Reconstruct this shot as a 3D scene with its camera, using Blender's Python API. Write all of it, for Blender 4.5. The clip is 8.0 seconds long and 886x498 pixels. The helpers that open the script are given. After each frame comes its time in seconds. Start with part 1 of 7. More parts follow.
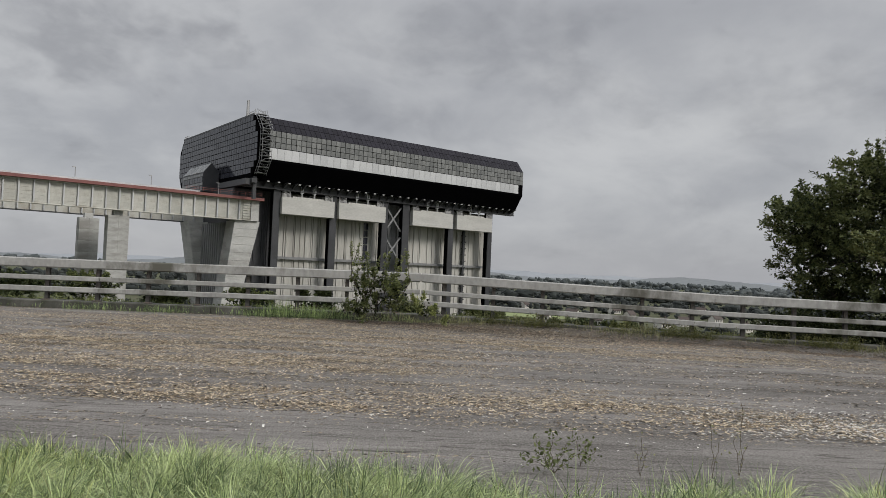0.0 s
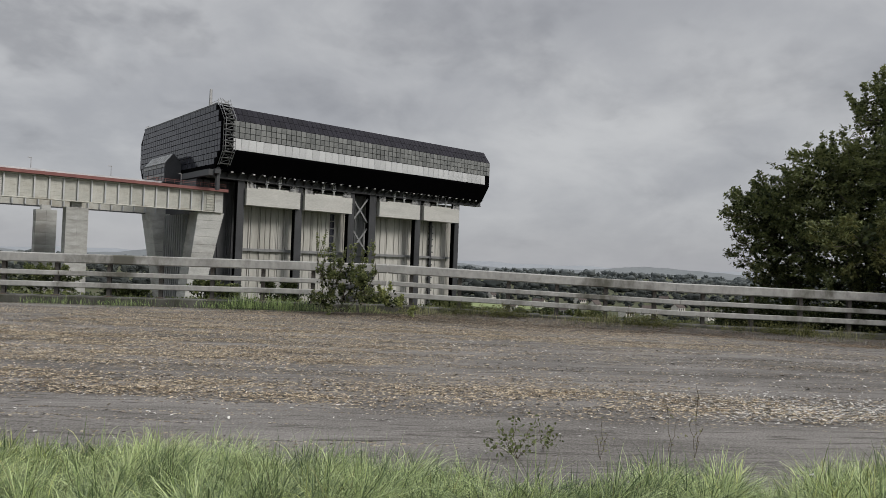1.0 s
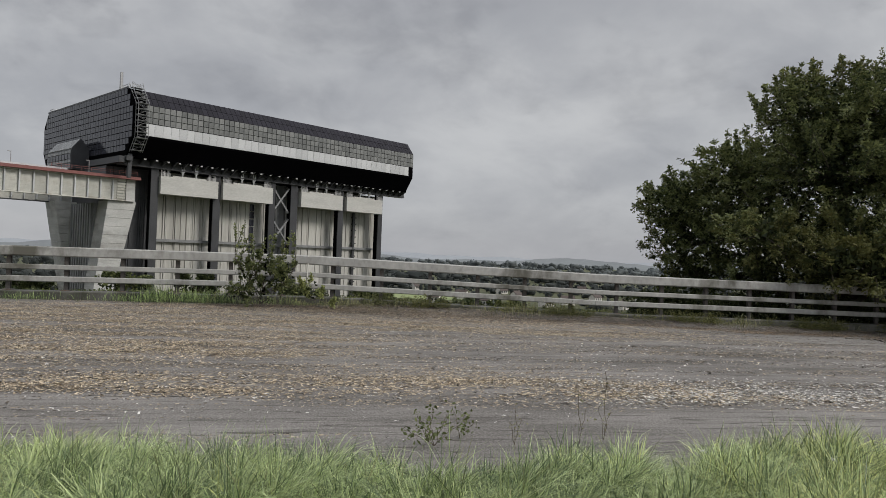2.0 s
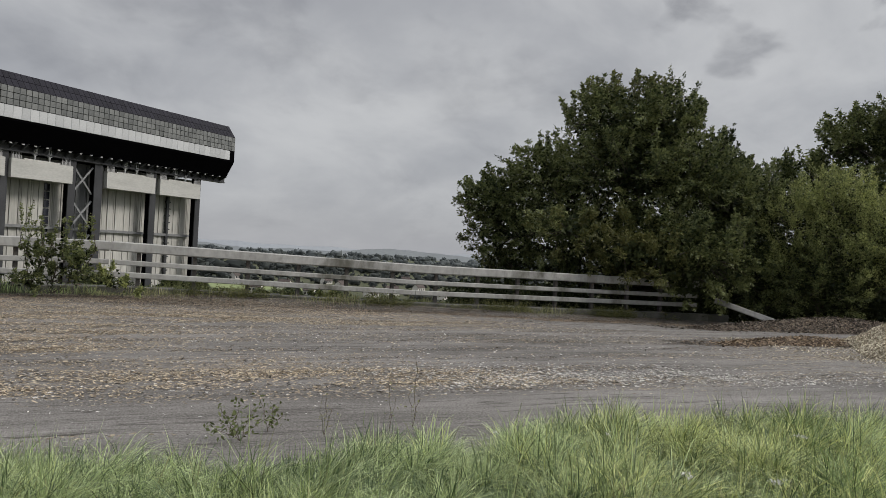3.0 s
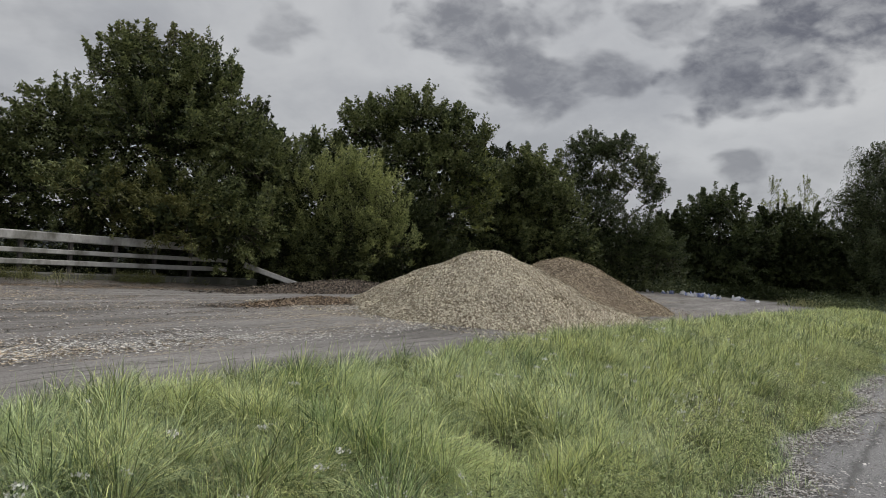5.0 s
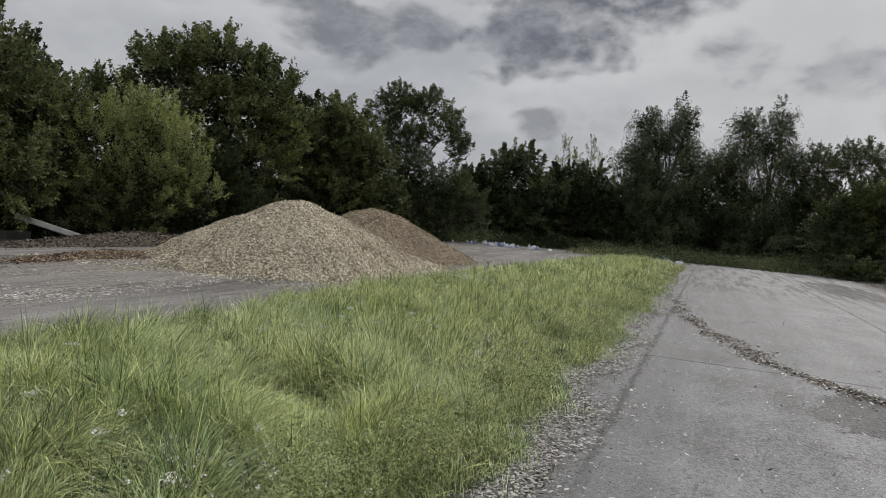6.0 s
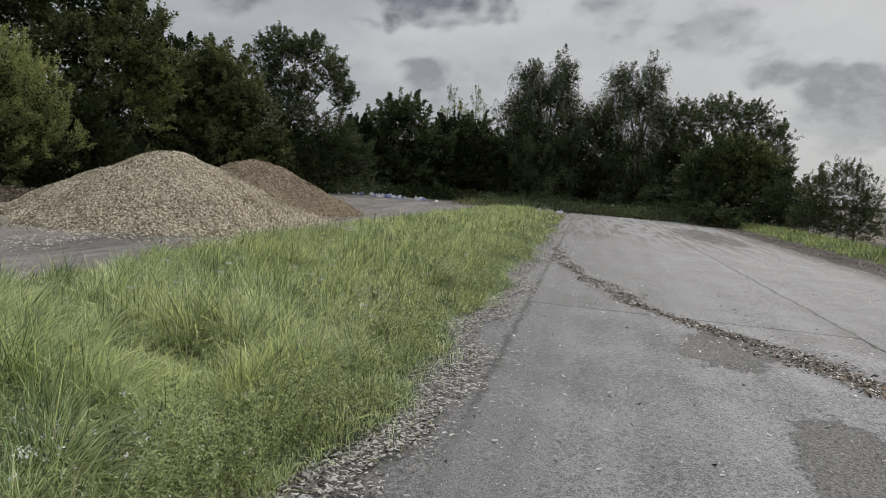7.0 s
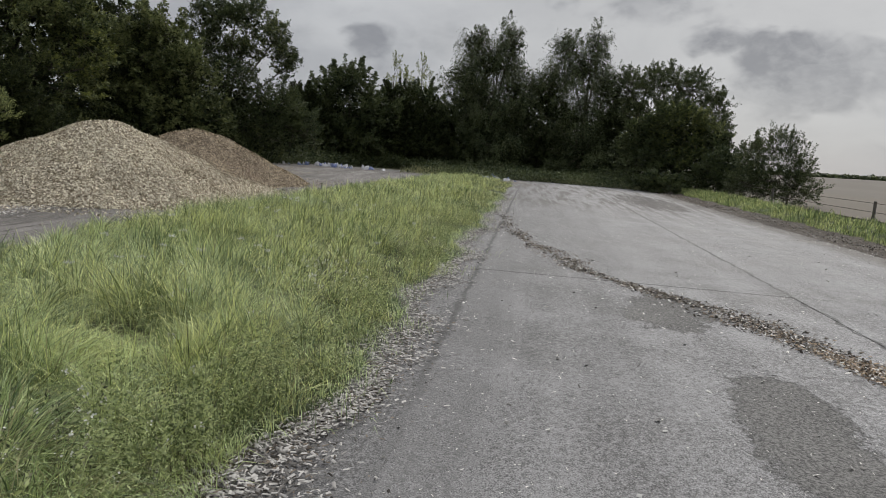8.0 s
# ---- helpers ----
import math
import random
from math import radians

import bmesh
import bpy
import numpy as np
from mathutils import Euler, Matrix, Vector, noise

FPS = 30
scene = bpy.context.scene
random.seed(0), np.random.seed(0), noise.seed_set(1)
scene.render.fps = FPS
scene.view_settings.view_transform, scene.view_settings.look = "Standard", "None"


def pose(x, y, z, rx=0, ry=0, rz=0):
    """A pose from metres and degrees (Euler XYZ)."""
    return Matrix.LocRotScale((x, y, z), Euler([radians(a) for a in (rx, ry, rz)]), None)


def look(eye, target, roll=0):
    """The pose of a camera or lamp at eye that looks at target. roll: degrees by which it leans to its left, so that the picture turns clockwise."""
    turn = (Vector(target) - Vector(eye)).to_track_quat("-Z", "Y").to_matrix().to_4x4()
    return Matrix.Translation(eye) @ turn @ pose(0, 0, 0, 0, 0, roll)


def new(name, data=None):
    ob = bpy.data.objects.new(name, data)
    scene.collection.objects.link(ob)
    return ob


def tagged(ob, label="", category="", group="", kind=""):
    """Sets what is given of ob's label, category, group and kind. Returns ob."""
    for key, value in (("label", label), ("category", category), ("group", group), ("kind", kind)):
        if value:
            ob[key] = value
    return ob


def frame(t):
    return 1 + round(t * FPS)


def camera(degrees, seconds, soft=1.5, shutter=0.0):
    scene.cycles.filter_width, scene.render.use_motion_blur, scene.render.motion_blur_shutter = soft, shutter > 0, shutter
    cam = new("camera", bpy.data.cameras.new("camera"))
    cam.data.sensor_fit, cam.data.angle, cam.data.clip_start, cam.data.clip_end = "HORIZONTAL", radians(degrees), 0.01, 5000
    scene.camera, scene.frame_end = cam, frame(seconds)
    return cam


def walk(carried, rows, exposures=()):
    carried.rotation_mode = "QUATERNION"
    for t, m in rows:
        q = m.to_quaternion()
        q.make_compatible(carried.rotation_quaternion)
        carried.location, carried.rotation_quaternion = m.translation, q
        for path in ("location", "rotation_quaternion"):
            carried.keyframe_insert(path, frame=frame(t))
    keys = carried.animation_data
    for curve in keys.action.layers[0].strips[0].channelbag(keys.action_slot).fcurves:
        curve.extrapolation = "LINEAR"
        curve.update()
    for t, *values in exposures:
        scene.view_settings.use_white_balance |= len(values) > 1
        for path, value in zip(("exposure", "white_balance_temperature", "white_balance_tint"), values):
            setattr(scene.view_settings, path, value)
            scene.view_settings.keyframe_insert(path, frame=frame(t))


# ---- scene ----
cam = camera(65.4, 8.0, soft=0.2)
PATH = [
    (0, (2.997, -2.594, 1.612), (2.916, -0.597, 1.673), 2.4),
    (0.5, (3.008, -2.632, 1.612), (2.973, -0.633, 1.662), 2.25),
    (1, (3.024, -2.665, 1.611), (3.039, -0.665, 1.6495), 2.05),
    (2.3, (3.087, -2.722, 1.606), (3.441, -0.754, 1.622), 2.3),
    (2.5, (3.104, -2.721, 1.605), (3.552, -0.772, 1.62), 2.5),
    (3, (3.176, -2.712, 1.604), (3.9, -0.847, 1.619), 3.0),
    (3.5, (3.25, -2.712, 1.606), (4.273, -0.993, 1.626), 3.5),
    (3.8, (3.287, -2.718, 1.595), (4.477, -1.111, 1.62), 3.8),
    (4, (3.31, -2.72, 1.588), (4.605, -1.196, 1.614), 3.9),
    (4.2, (3.325, -2.726, 1.581), (4.717, -1.29, 1.606), 4.1),
    (4.5, (3.352, -2.738, 1.569), (4.873, -1.44, 1.592), 4.3),
    (5, (3.39, -2.76, 1.554), (5.094, -1.712, 1.56), 4.6),
    (5.2, (3.401, -2.769, 1.549), (5.166, -1.828, 1.543), 4.7),
    (6.3, (3.479, -2.791, 1.535), (5.431, -2.374, 1.409), 4.8),
    (6.5, (3.497, -2.794, 1.534), (5.461, -2.448, 1.385), 4.8),
    (7, (3.519, -2.802, 1.531), (5.498, -2.591, 1.329), 4.6),
    (7.5, (3.523, -2.803, 1.531), (5.504, -2.684, 1.285), 4.4),
    (8, (3.517, -2.797, 1.528), (5.497, -2.742, 1.248), 4.2),
]
walk(cam, [(t, look(eye, target, roll)) for t, eye, target, roll in PATH], exposures=[(0, 0.0), (8, 0.0)])


# ---- world and sun ----
SUN_AZ, SUN_EL = 118.0, 38.0          # degrees clockwise from +y, and above the horizon
world = bpy.data.worlds.new("overcast_sky")
scene.world = world
world.use_nodes = True
wt = world.node_tree
wt.nodes.clear()


def wn(kind, **kw):
    n = wt.nodes.new(kind)
    for k, v in kw.items():
        n.inputs[k].default_value = v
    return n


def wl(a, b):
    wt.links.new(a, b)


def wmath(op, a, b=None, c=None):
    n = wt.nodes.new("ShaderNodeMath")
    n.operation = op
    for i, x in enumerate((a, b, c)):
        if x is None:
            continue
        if isinstance(x, (int, float)):
            n.inputs[i].default_value = x
        else:
            wl(x, n.inputs[i])
    return n.outputs[0]


tc = wn("ShaderNodeTexCoord")
sep = wn("ShaderNodeSeparateXYZ")
wl(tc.outputs["Generated"], sep.inputs[0])
dx, dy, dz = sep.outputs
lift = wmath("ADD", wmath("MAXIMUM", dz, 0.0), 0.42)
com = wn("ShaderNodeCombineXYZ")
wl(wmath("DIVIDE", dx, lift), com.inputs[0])
wl(wmath("DIVIDE", dy, lift), com.inputs[1])


def cloud(offset, scale, detail, rough, twist):
    sh = wt.nodes.new("ShaderNodeVectorMath")
    sh.operation = "ADD"
    sh.inputs[1].default_value = offset
    wl(com.outputs[0], sh.inputs[0])
    n = wn("ShaderNodeTexNoise", Scale=scale, Detail=detail, Roughness=rough, Distortion=twist)
    wl(sh.outputs[0], n.inputs["Vector"])
    return n.outputs["Fac"]


# the even sheet of cloud
sheet_n = wmath("ADD", wmath("MULTIPLY", cloud((0.7, 3.1, 0.0), 0.9, 5.0, 0.5, 0.3), 0.55), wmath("MULTIPLY", cloud((5.2, 1.7, 2.0), 3.0, 8.0, 0.56, 0.3), 0.45))
ramp = wn("ShaderNodeValToRGB")
cr = ramp.color_ramp
cr.interpolation = "EASE"
cr.elements[0].position, cr.elements[0].color = 0.38, (0.388, 0.397, 0.422, 1)
cr.elements[1].position, cr.elements[1].color = 0.62, (0.565, 0.572, 0.584, 1)
wl(sheet_n, ramp.inputs[0])
# darker heaped clouds under it, in loose fields
def toward(az_, el_, near, wide):
    """1 in a direction of the sky, falling to 0 away from it."""
    d = (math.sin(radians(az_)) * math.cos(radians(el_)), math.cos(radians(az_)) * math.cos(radians(el_)), math.sin(radians(el_)))
    dot = wmath("ADD", wmath("MULTIPLY", dx, d[0]), wmath("ADD", wmath("MULTIPLY", dy, d[1]), wmath("MULTIPLY", dz, d[2])))
    m = wn("ShaderNodeMapRange")
    m.interpolation_type = "SMOOTHSTEP"
    m.inputs[1].default_value, m.inputs[2].default_value = math.cos(radians(wide)), math.cos(radians(near))
    wl(dot, m.inputs[0])
    return m.outputs[0]


# heaped clouds hanging below the sheet: bearing, height, half width, half depth in degrees, weight
azimuth = wmath("MULTIPLY", wmath("ARCTAN2", dx, dy), 57.29578)
height = wmath("MULTIPLY", wmath("ARCSINE", dz), 57.29578)
flat = wn("ShaderNodeCombineXYZ")
wl(wmath("MULTIPLY", azimuth, 0.1), flat.inputs[0])
wl(wmath("MULTIPLY", height, 0.16), flat.inputs[1])


def billow(offset, scale, detail, rough):
    sh = wt.nodes.new("ShaderNodeVectorMath")
    sh.operation = "ADD"
    sh.inputs[1].default_value = offset
    wl(flat.outputs[0], sh.inputs[0])
    n = wn("ShaderNodeTexNoise", Scale=scale, Detail=detail, Roughness=rough, Distortion=0.4)
    wl(sh.outputs[0], n.inputs["Vector"])
    return n.outputs["Fac"]


ragged_edge = wmath("ADD", wmath("MULTIPLY", wmath("SUBTRACT", billow((3.0, 1.0, 0.0), 1.7, 3.0, 0.5), 0.5), 3.3), wmath("MULTIPLY", wmath("SUBTRACT", billow((1.0, 7.0, 2.0), 4.0, 5.0, 0.5), 0.5), 1.1))


def smoothed(v, lo, hi, a, b):
    m = wn("ShaderNodeMapRange")
    m.interpolation_type = "SMOOTHSTEP"
    for i, q in enumerate((lo, hi, a, b)):
        m.inputs[i + 1].default_value = q
    wl(v, m.inputs[0])
    return m.outputs[0]


cover = None
for az_, el_, wide, deep, weight, soft_ in ((58, 20, 3.2, 4.0, 0.62, 0.45), (65, 16, 4.2, 4.0, 0.62, 0.6), (71, 15.2, 3.0, 1.8, 0.6, 0.5), (80.5, 15.2, 5.2, 2.8, 0.8, 0.4), (85.0, 18.5, 6.0, 3.2, 0.8, 0.4), (75, 18.6, 3.2, 2.0, 0.6, 0.5), (90, 18.0, 3.4, 2.4, 0.75, 0.5), (39.6, 19.0, 2.4, 1.6, 0.42, 0.6), (44.2, 16.8, 2.2, 1.4, 0.36, 0.6),
                                            (81.8, 8.2, 2.0, 1.5, 0.5, 0.4), (95, 14.2, 3.6, 1.5, 0.6, 0.5), (104, 12.8, 3.4, 1.6, 0.55, 0.5), (108.6, 9.4, 2.2, 1.3, 0.62, 0.35), (111.5, 8.0, 3.4, 2.0, 0.6, 0.3), (115.5, 7.0, 4.6, 2.4, 0.52, 0.4), (121, 7.2, 6.0, 2.8, 0.46, 0.5), (88, 9.0, 4.0, 1.1, 0.25, 0.7), (-33, 16.5, 10, 3.0, 0.34, 0.8), (2, 18.5, 9, 3.2, 0.2, 0.8), (25, 13.6, 9, 2.0, 0.2, 0.9), (-10, 12.5, 7, 1.6, 0.2, 0.9)):
    du = wmath("DIVIDE", wmath("SUBTRACT", azimuth, az_), wide * 1.2)
    dv = wmath("DIVIDE", wmath("SUBTRACT", height, el_), deep * 1.2)
    far = wmath("ADD", wmath("SQRT", wmath("ADD", wmath("MULTIPLY", du, du), wmath("MULTIPLY", dv, dv))), ragged_edge)
    one = wmath("MULTIPLY", smoothed(far, 0.7 - soft_ * 0.7, 1.1 + soft_ * 0.3, 1.0, 0.0), weight)
    cover = one if cover is None else wmath("MAXIMUM", cover, one)
cover = wmath("MULTIPLY", cover, smoothed(wmath("ADD", wmath("MULTIPLY", billow((5.0, 2.0, 1.0), 2.6, 4.0, 0.55), 0.7), wmath("MULTIPLY", billow((8.0, 4.0, 3.0), 8.0, 5.0, 0.6), 0.3)), 0.36, 0.62, 0.75, 1.25))
# loose clouds over the rest of the sky, outside these
heaped = cloud((4.15, 6.3, 4.0), 3.0, 8.0, 0.55, 0.3)
dark = wn("ShaderNodeMapRange")
dark.interpolation_type = "SMOOTHSTEP"
dark.inputs[1].default_value, dark.inputs[2].default_value, dark.inputs[4].default_value = 0.56, 0.8, 0.4
wl(heaped, dark.inputs[0])
gloom = wn("ShaderNodeMix")
gloom.data_type = "RGBA"
wl(wmath("MAXIMUM", cover, dark.outputs[0]), gloom.inputs["Factor"])
wl(ramp.outputs[0], gloom.inputs["A"])
gloom.inputs["B"].default_value = (0.135, 0.138, 0.162, 1)
# paler, even band low down where the cloud sheet is seen edge on
low = wn("ShaderNodeMapRange")
low.inputs[1].default_value, low.inputs[2].default_value = 0.02, 0.15
low.inputs[3].default_value, low.inputs[4].default_value = 0.6, 0.0
wl(dz, low.inputs[0])
haze = wn("ShaderNodeMix")
haze.data_type = "RGBA"
wl(low.outputs[0], haze.inputs["Factor"])
wl(gloom.outputs["Result"], haze.inputs["A"])
haze.inputs["B"].default_value = (0.404, 0.4105, 0.438, 1)
# the sheet is thinner on the sun's side
thin = wn("ShaderNodeMix")
thin.data_type = "RGBA"
wl(wmath("MULTIPLY", wmath("MULTIPLY", toward(112, 24, 4, 34), wmath("SUBTRACT", 1.0, wmath("MAXIMUM", cover, dark.outputs[0]))), 0.5), thin.inputs["Factor"])
wl(haze.outputs["Result"], thin.inputs["A"])
thin.inputs["B"].default_value = (0.658, 0.652, 0.636, 1)
sky = wn("ShaderNodeTexSky")
sky.sky_type, sky.sun_disc = "NISHITA", False
sky.sun_elevation, sky.sun_rotation = radians(SUN_EL), radians(SUN_AZ)
dim = wn("ShaderNodeVectorMath")
dim.operation = "SCALE"
dim.inputs["Scale"].default_value = 0.06
wl(sky.outputs[0], dim.inputs[0])
both = wn("ShaderNodeMix")
both.data_type = "RGBA"
both.inputs["Factor"].default_value = 0.92
wl(dim.outputs[0], both.inputs["A"])
wl(thin.outputs["Result"], both.inputs["B"])
bg = wn("ShaderNodeBackground")
# an overcast sky is brightest overhead
zen = wn("ShaderNodeMapRange")
zen.inputs[1].default_value, zen.inputs[2].default_value = 0.35, 1.0
zen.inputs[3].default_value, zen.inputs[4].default_value = 1.0, 2.6
wl(dz, zen.inputs[0])
wl(zen.outputs[0], bg.inputs["Strength"])
wl(both.outputs["Result"], bg.inputs["Color"])
wout = wn("ShaderNodeOutputWorld")
wl(bg.outputs[0], wout.inputs[0])

sun = new("sun", bpy.data.lights.new("sun", "SUN"))
sun.data.energy, sun.data.angle, sun.data.color = 1.9, radians(18), (1.0, 0.95, 0.88)
az, el = radians(SUN_AZ), radians(SUN_EL)
sun.matrix_world = look((0, 0, 60), (-60 * math.sin(az) * math.cos(el), -60 * math.cos(az) * math.cos(el), 60 - 60 * math.sin(el)))

# ---- mesh tools ----
class Geo:
    """Vertices and faces, gathered piece by piece."""

    def __init__(self):
        self.v, self.f = [], []

    def add(self, verts, faces, m=None):
        n = len(self.v)
        self.v += [tuple(m @ Vector(p)) if m else tuple(p) for p in verts]
        self.f += [tuple(i + n for i in f) for f in faces]
        return self

    def box(self, x0, x1, y0, y1, z0, z1, m=None):
        vs = [(x, y, z) for z in (z0, z1) for y in (y0, y1) for x in (x0, x1)]
        return self.add(vs, [(0, 2, 3, 1), (4, 5, 7, 6), (0, 1, 5, 4), (2, 6, 7, 3), (0, 4, 6, 2), (1, 3, 7, 5)], m)

    def bar(self, x0, x1, y0, y1, z0, z1, c=0.01, m=None):
        """A box along x with its four long edges chamfered."""
        prof = [(y0 + c, z0), (y1 - c, z0), (y1, z0 + c), (y1, z1 - c), (y1 - c, z1), (y0 + c, z1), (y0, z1 - c), (y0, z0 + c)]
        return self.prism(prof, x0, x1, m)

    def prism(self, prof, x0, x1, m=None):
        """A profile in y and z, drawn out along x."""
        n = len(prof)
        vs = [(x0, y, z) for y, z in prof] + [(x1, y, z) for y, z in prof]
        fs = [(i, (i + 1) % n, n + (i + 1) % n, n + i) for i in range(n)]
        return self.add(vs, fs + [tuple(range(n))[::-1], tuple(range(n, 2 * n))], m)

    def tube(self, p, q, r0, r1, n=7):
        p, q = Vector(p), Vector(q)
        d = (q - p).normalized()
        a = d.orthogonal().normalized()
        b = d.cross(a)
        ring = [(math.cos(2 * math.pi * i / n), math.sin(2 * math.pi * i / n)) for i in range(n)]
        vs = [p + (a * c + b * s) * r0 for c, s in ring] + [q + (a * c + b * s) * r1 for c, s in ring]
        fs = [(i, (i + 1) % n, n + (i + 1) % n, n + i) for i in range(n)]
        return self.add(vs, fs + [tuple(range(n))[::-1], tuple(range(n, 2 * n))])

    def mesh(self, name):
        me = bpy.data.meshes.new(name)
        me.from_pydata(self.v, [], self.f)
        bm = bmesh.new()
        bm.from_mesh(me)
        bmesh.ops.recalc_face_normals(bm, faces=bm.faces)
        bm.to_mesh(me)
        bm.free()
        return me


def fast_mesh(name, verts, faces):
    """A mesh from arrays: verts (n, 3), faces (m, k)."""
    verts, faces = np.asarray(verts, np.float32), np.asarray(faces, np.int32)
    me = bpy.data.meshes.new(name)
    m, k = faces.shape
    me.vertices.add(len(verts))
    me.vertices.foreach_set("co", verts.ravel())
    me.loops.add(m * k)
    me.loops.foreach_set("vertex_index", faces.ravel())
    me.polygons.add(m)
    me.polygons.foreach_set("loop_start", np.arange(0, m * k, k, dtype=np.int32))
    me.update(calc_edges=True)
    return me


def part(name, geo, material, parent, label="", smooth=False):
    """One mesh object under a thing or a part; geo is a Geo or a mesh to share."""
    me = geo.mesh(name) if isinstance(geo, Geo) else geo
    if material and not me.materials:
        me.materials.append(material)
    if smooth:
        me.polygons.foreach_set("use_smooth", [True] * len(me.polygons))
    ob = new(name, me)
    ob.parent = parent
    if label:
        ob["label"] = label
    return ob


def empty(name, m, label, category, group="", kind=""):
    ob = new(name)
    ob.matrix_world = m
    ob.empty_display_size = 0.3
    return tagged(ob, label, category, group, kind)


# ---- materials ----
def material(name, c1, c2, rough=0.8, scale=3.0, bump=0.2, fine=40.0, metal=0.0, c3=None, stretch=(1, 1, 1), rand=0.0, island=0.0, trans=0.0, coords="Object", spec=0.5, dist=0.02, patch=0.5, ramp=(0.34, 0.66)):
    """Two colours mixed by coarse and fine noise, an optional stain colour, and bump."""
    m = bpy.data.materials.new(name)
    m.use_nodes = True
    nt = m.node_tree
    nt.nodes.clear()
    N, K = nt.nodes.new, nt.links.new
    out, bs = N("ShaderNodeOutputMaterial"), N("ShaderNodeBsdfPrincipled")
    co, mp = N("ShaderNodeTexCoord"), N("ShaderNodeMapping")
    mp.inputs["Scale"].default_value = stretch
    K(co.outputs[coords], mp.inputs[0])
    coarse, finen = N("ShaderNodeTexNoise"), N("ShaderNodeTexNoise")
    coarse.inputs["Scale"].default_value, coarse.inputs["Detail"].default_value = scale, 5.0
    finen.inputs["Scale"].default_value, finen.inputs["Detail"].default_value = fine, 4.0
    K(mp.outputs[0], coarse.inputs[0])
    K(mp.outputs[0], finen.inputs[0])
    add = N("ShaderNodeMath")
    add.operation = "MULTIPLY_ADD"
    add.inputs[1].default_value = 0.55
    half = N("ShaderNodeMath")
    half.operation = "MULTIPLY"
    half.inputs[1].default_value = 0.45
    K(finen.outputs["Fac"], half.inputs[0])
    K(coarse.outputs["Fac"], add.inputs[0])
    K(half.outputs[0], add.inputs[2])
    last = add.outputs[0]
    for amount, node, sock in ((rand, "ShaderNodeObjectInfo", "Random"), (island, "ShaderNodeNewGeometry", "Random Per Island")):
        if amount:
            r, ma = N(node), N("ShaderNodeMath")
            ma.operation = "MULTIPLY_ADD"
            ma.inputs[1].default_value = amount
            sub = N("ShaderNodeMath")
            sub.operation = "SUBTRACT"
            sub.inputs[1].default_value = amount / 2
            K(r.outputs[sock], ma.inputs[0])
            K(last, ma.inputs[2])
            K(ma.outputs[0], sub.inputs[0])
            last = sub.outputs[0]
    rp = N("ShaderNodeValToRGB")
    rp.color_ramp.elements[0].position, rp.color_ramp.elements[0].color = ramp[0], (*c1, 1)
    rp.color_ramp.elements[1].position, rp.color_ramp.elements[1].color = ramp[1], (*c2, 1)
    K(last, rp.inputs[0])
    col = rp.outputs[0]
    if c3:
        st, sr, mx = N("ShaderNodeTexNoise"), N("ShaderNodeValToRGB"), N("ShaderNodeMix")
        st.inputs["Scale"].default_value, st.inputs["Detail"].default_value = scale * 0.37, 7.0
        st.inputs["Roughness"].default_value = 0.65
        K(mp.outputs[0], st.inputs[0])
        sr.color_ramp.elements[0].position, sr.color_ramp.elements[1].position = patch, patch + 0.12
        K(st.outputs["Fac"], sr.inputs[0])
        mx.data_type = "RGBA"
        K(sr.outputs[0], mx.inputs["Factor"])
        K(col, mx.inputs["A"])
        mx.inputs["B"].default_value = (*c3, 1)
        col = mx.outputs["Result"]
    K(col, bs.inputs["Base Color"])
    rr = N("ShaderNodeMapRange")
    rr.inputs[3].default_value, rr.inputs[4].default_value = max(rough - 0.1, 0.02), min(rough + 0.1, 1.0)
    K(coarse.outputs["Fac"], rr.inputs[0])
    K(rr.outputs[0], bs.inputs["Roughness"])
    bs.inputs["Metallic"].default_value = metal
    bs.inputs["Specular IOR Level"].default_value = spec
    if bump:
        bp = N("ShaderNodeBump")
        bp.inputs["Strength"].default_value, bp.inputs["Distance"].default_value = bump, dist
        K(finen.outputs["Fac"], bp.inputs["Height"])
        K(bp.outputs[0], bs.inputs["Normal"])
    if trans:
        tr, ms = N("ShaderNodeBsdfTranslucent"), N("ShaderNodeMixShader")
        K(col, tr.inputs["Color"])
        ms.inputs[0].default_value = trans
        K(bs.outputs[0], ms.inputs[1])
        K(tr.outputs[0], ms.inputs[2])
        K(ms.outputs[0], out.inputs[0])
    else:
        K(bs.outputs[0], out.inputs[0])
    return m


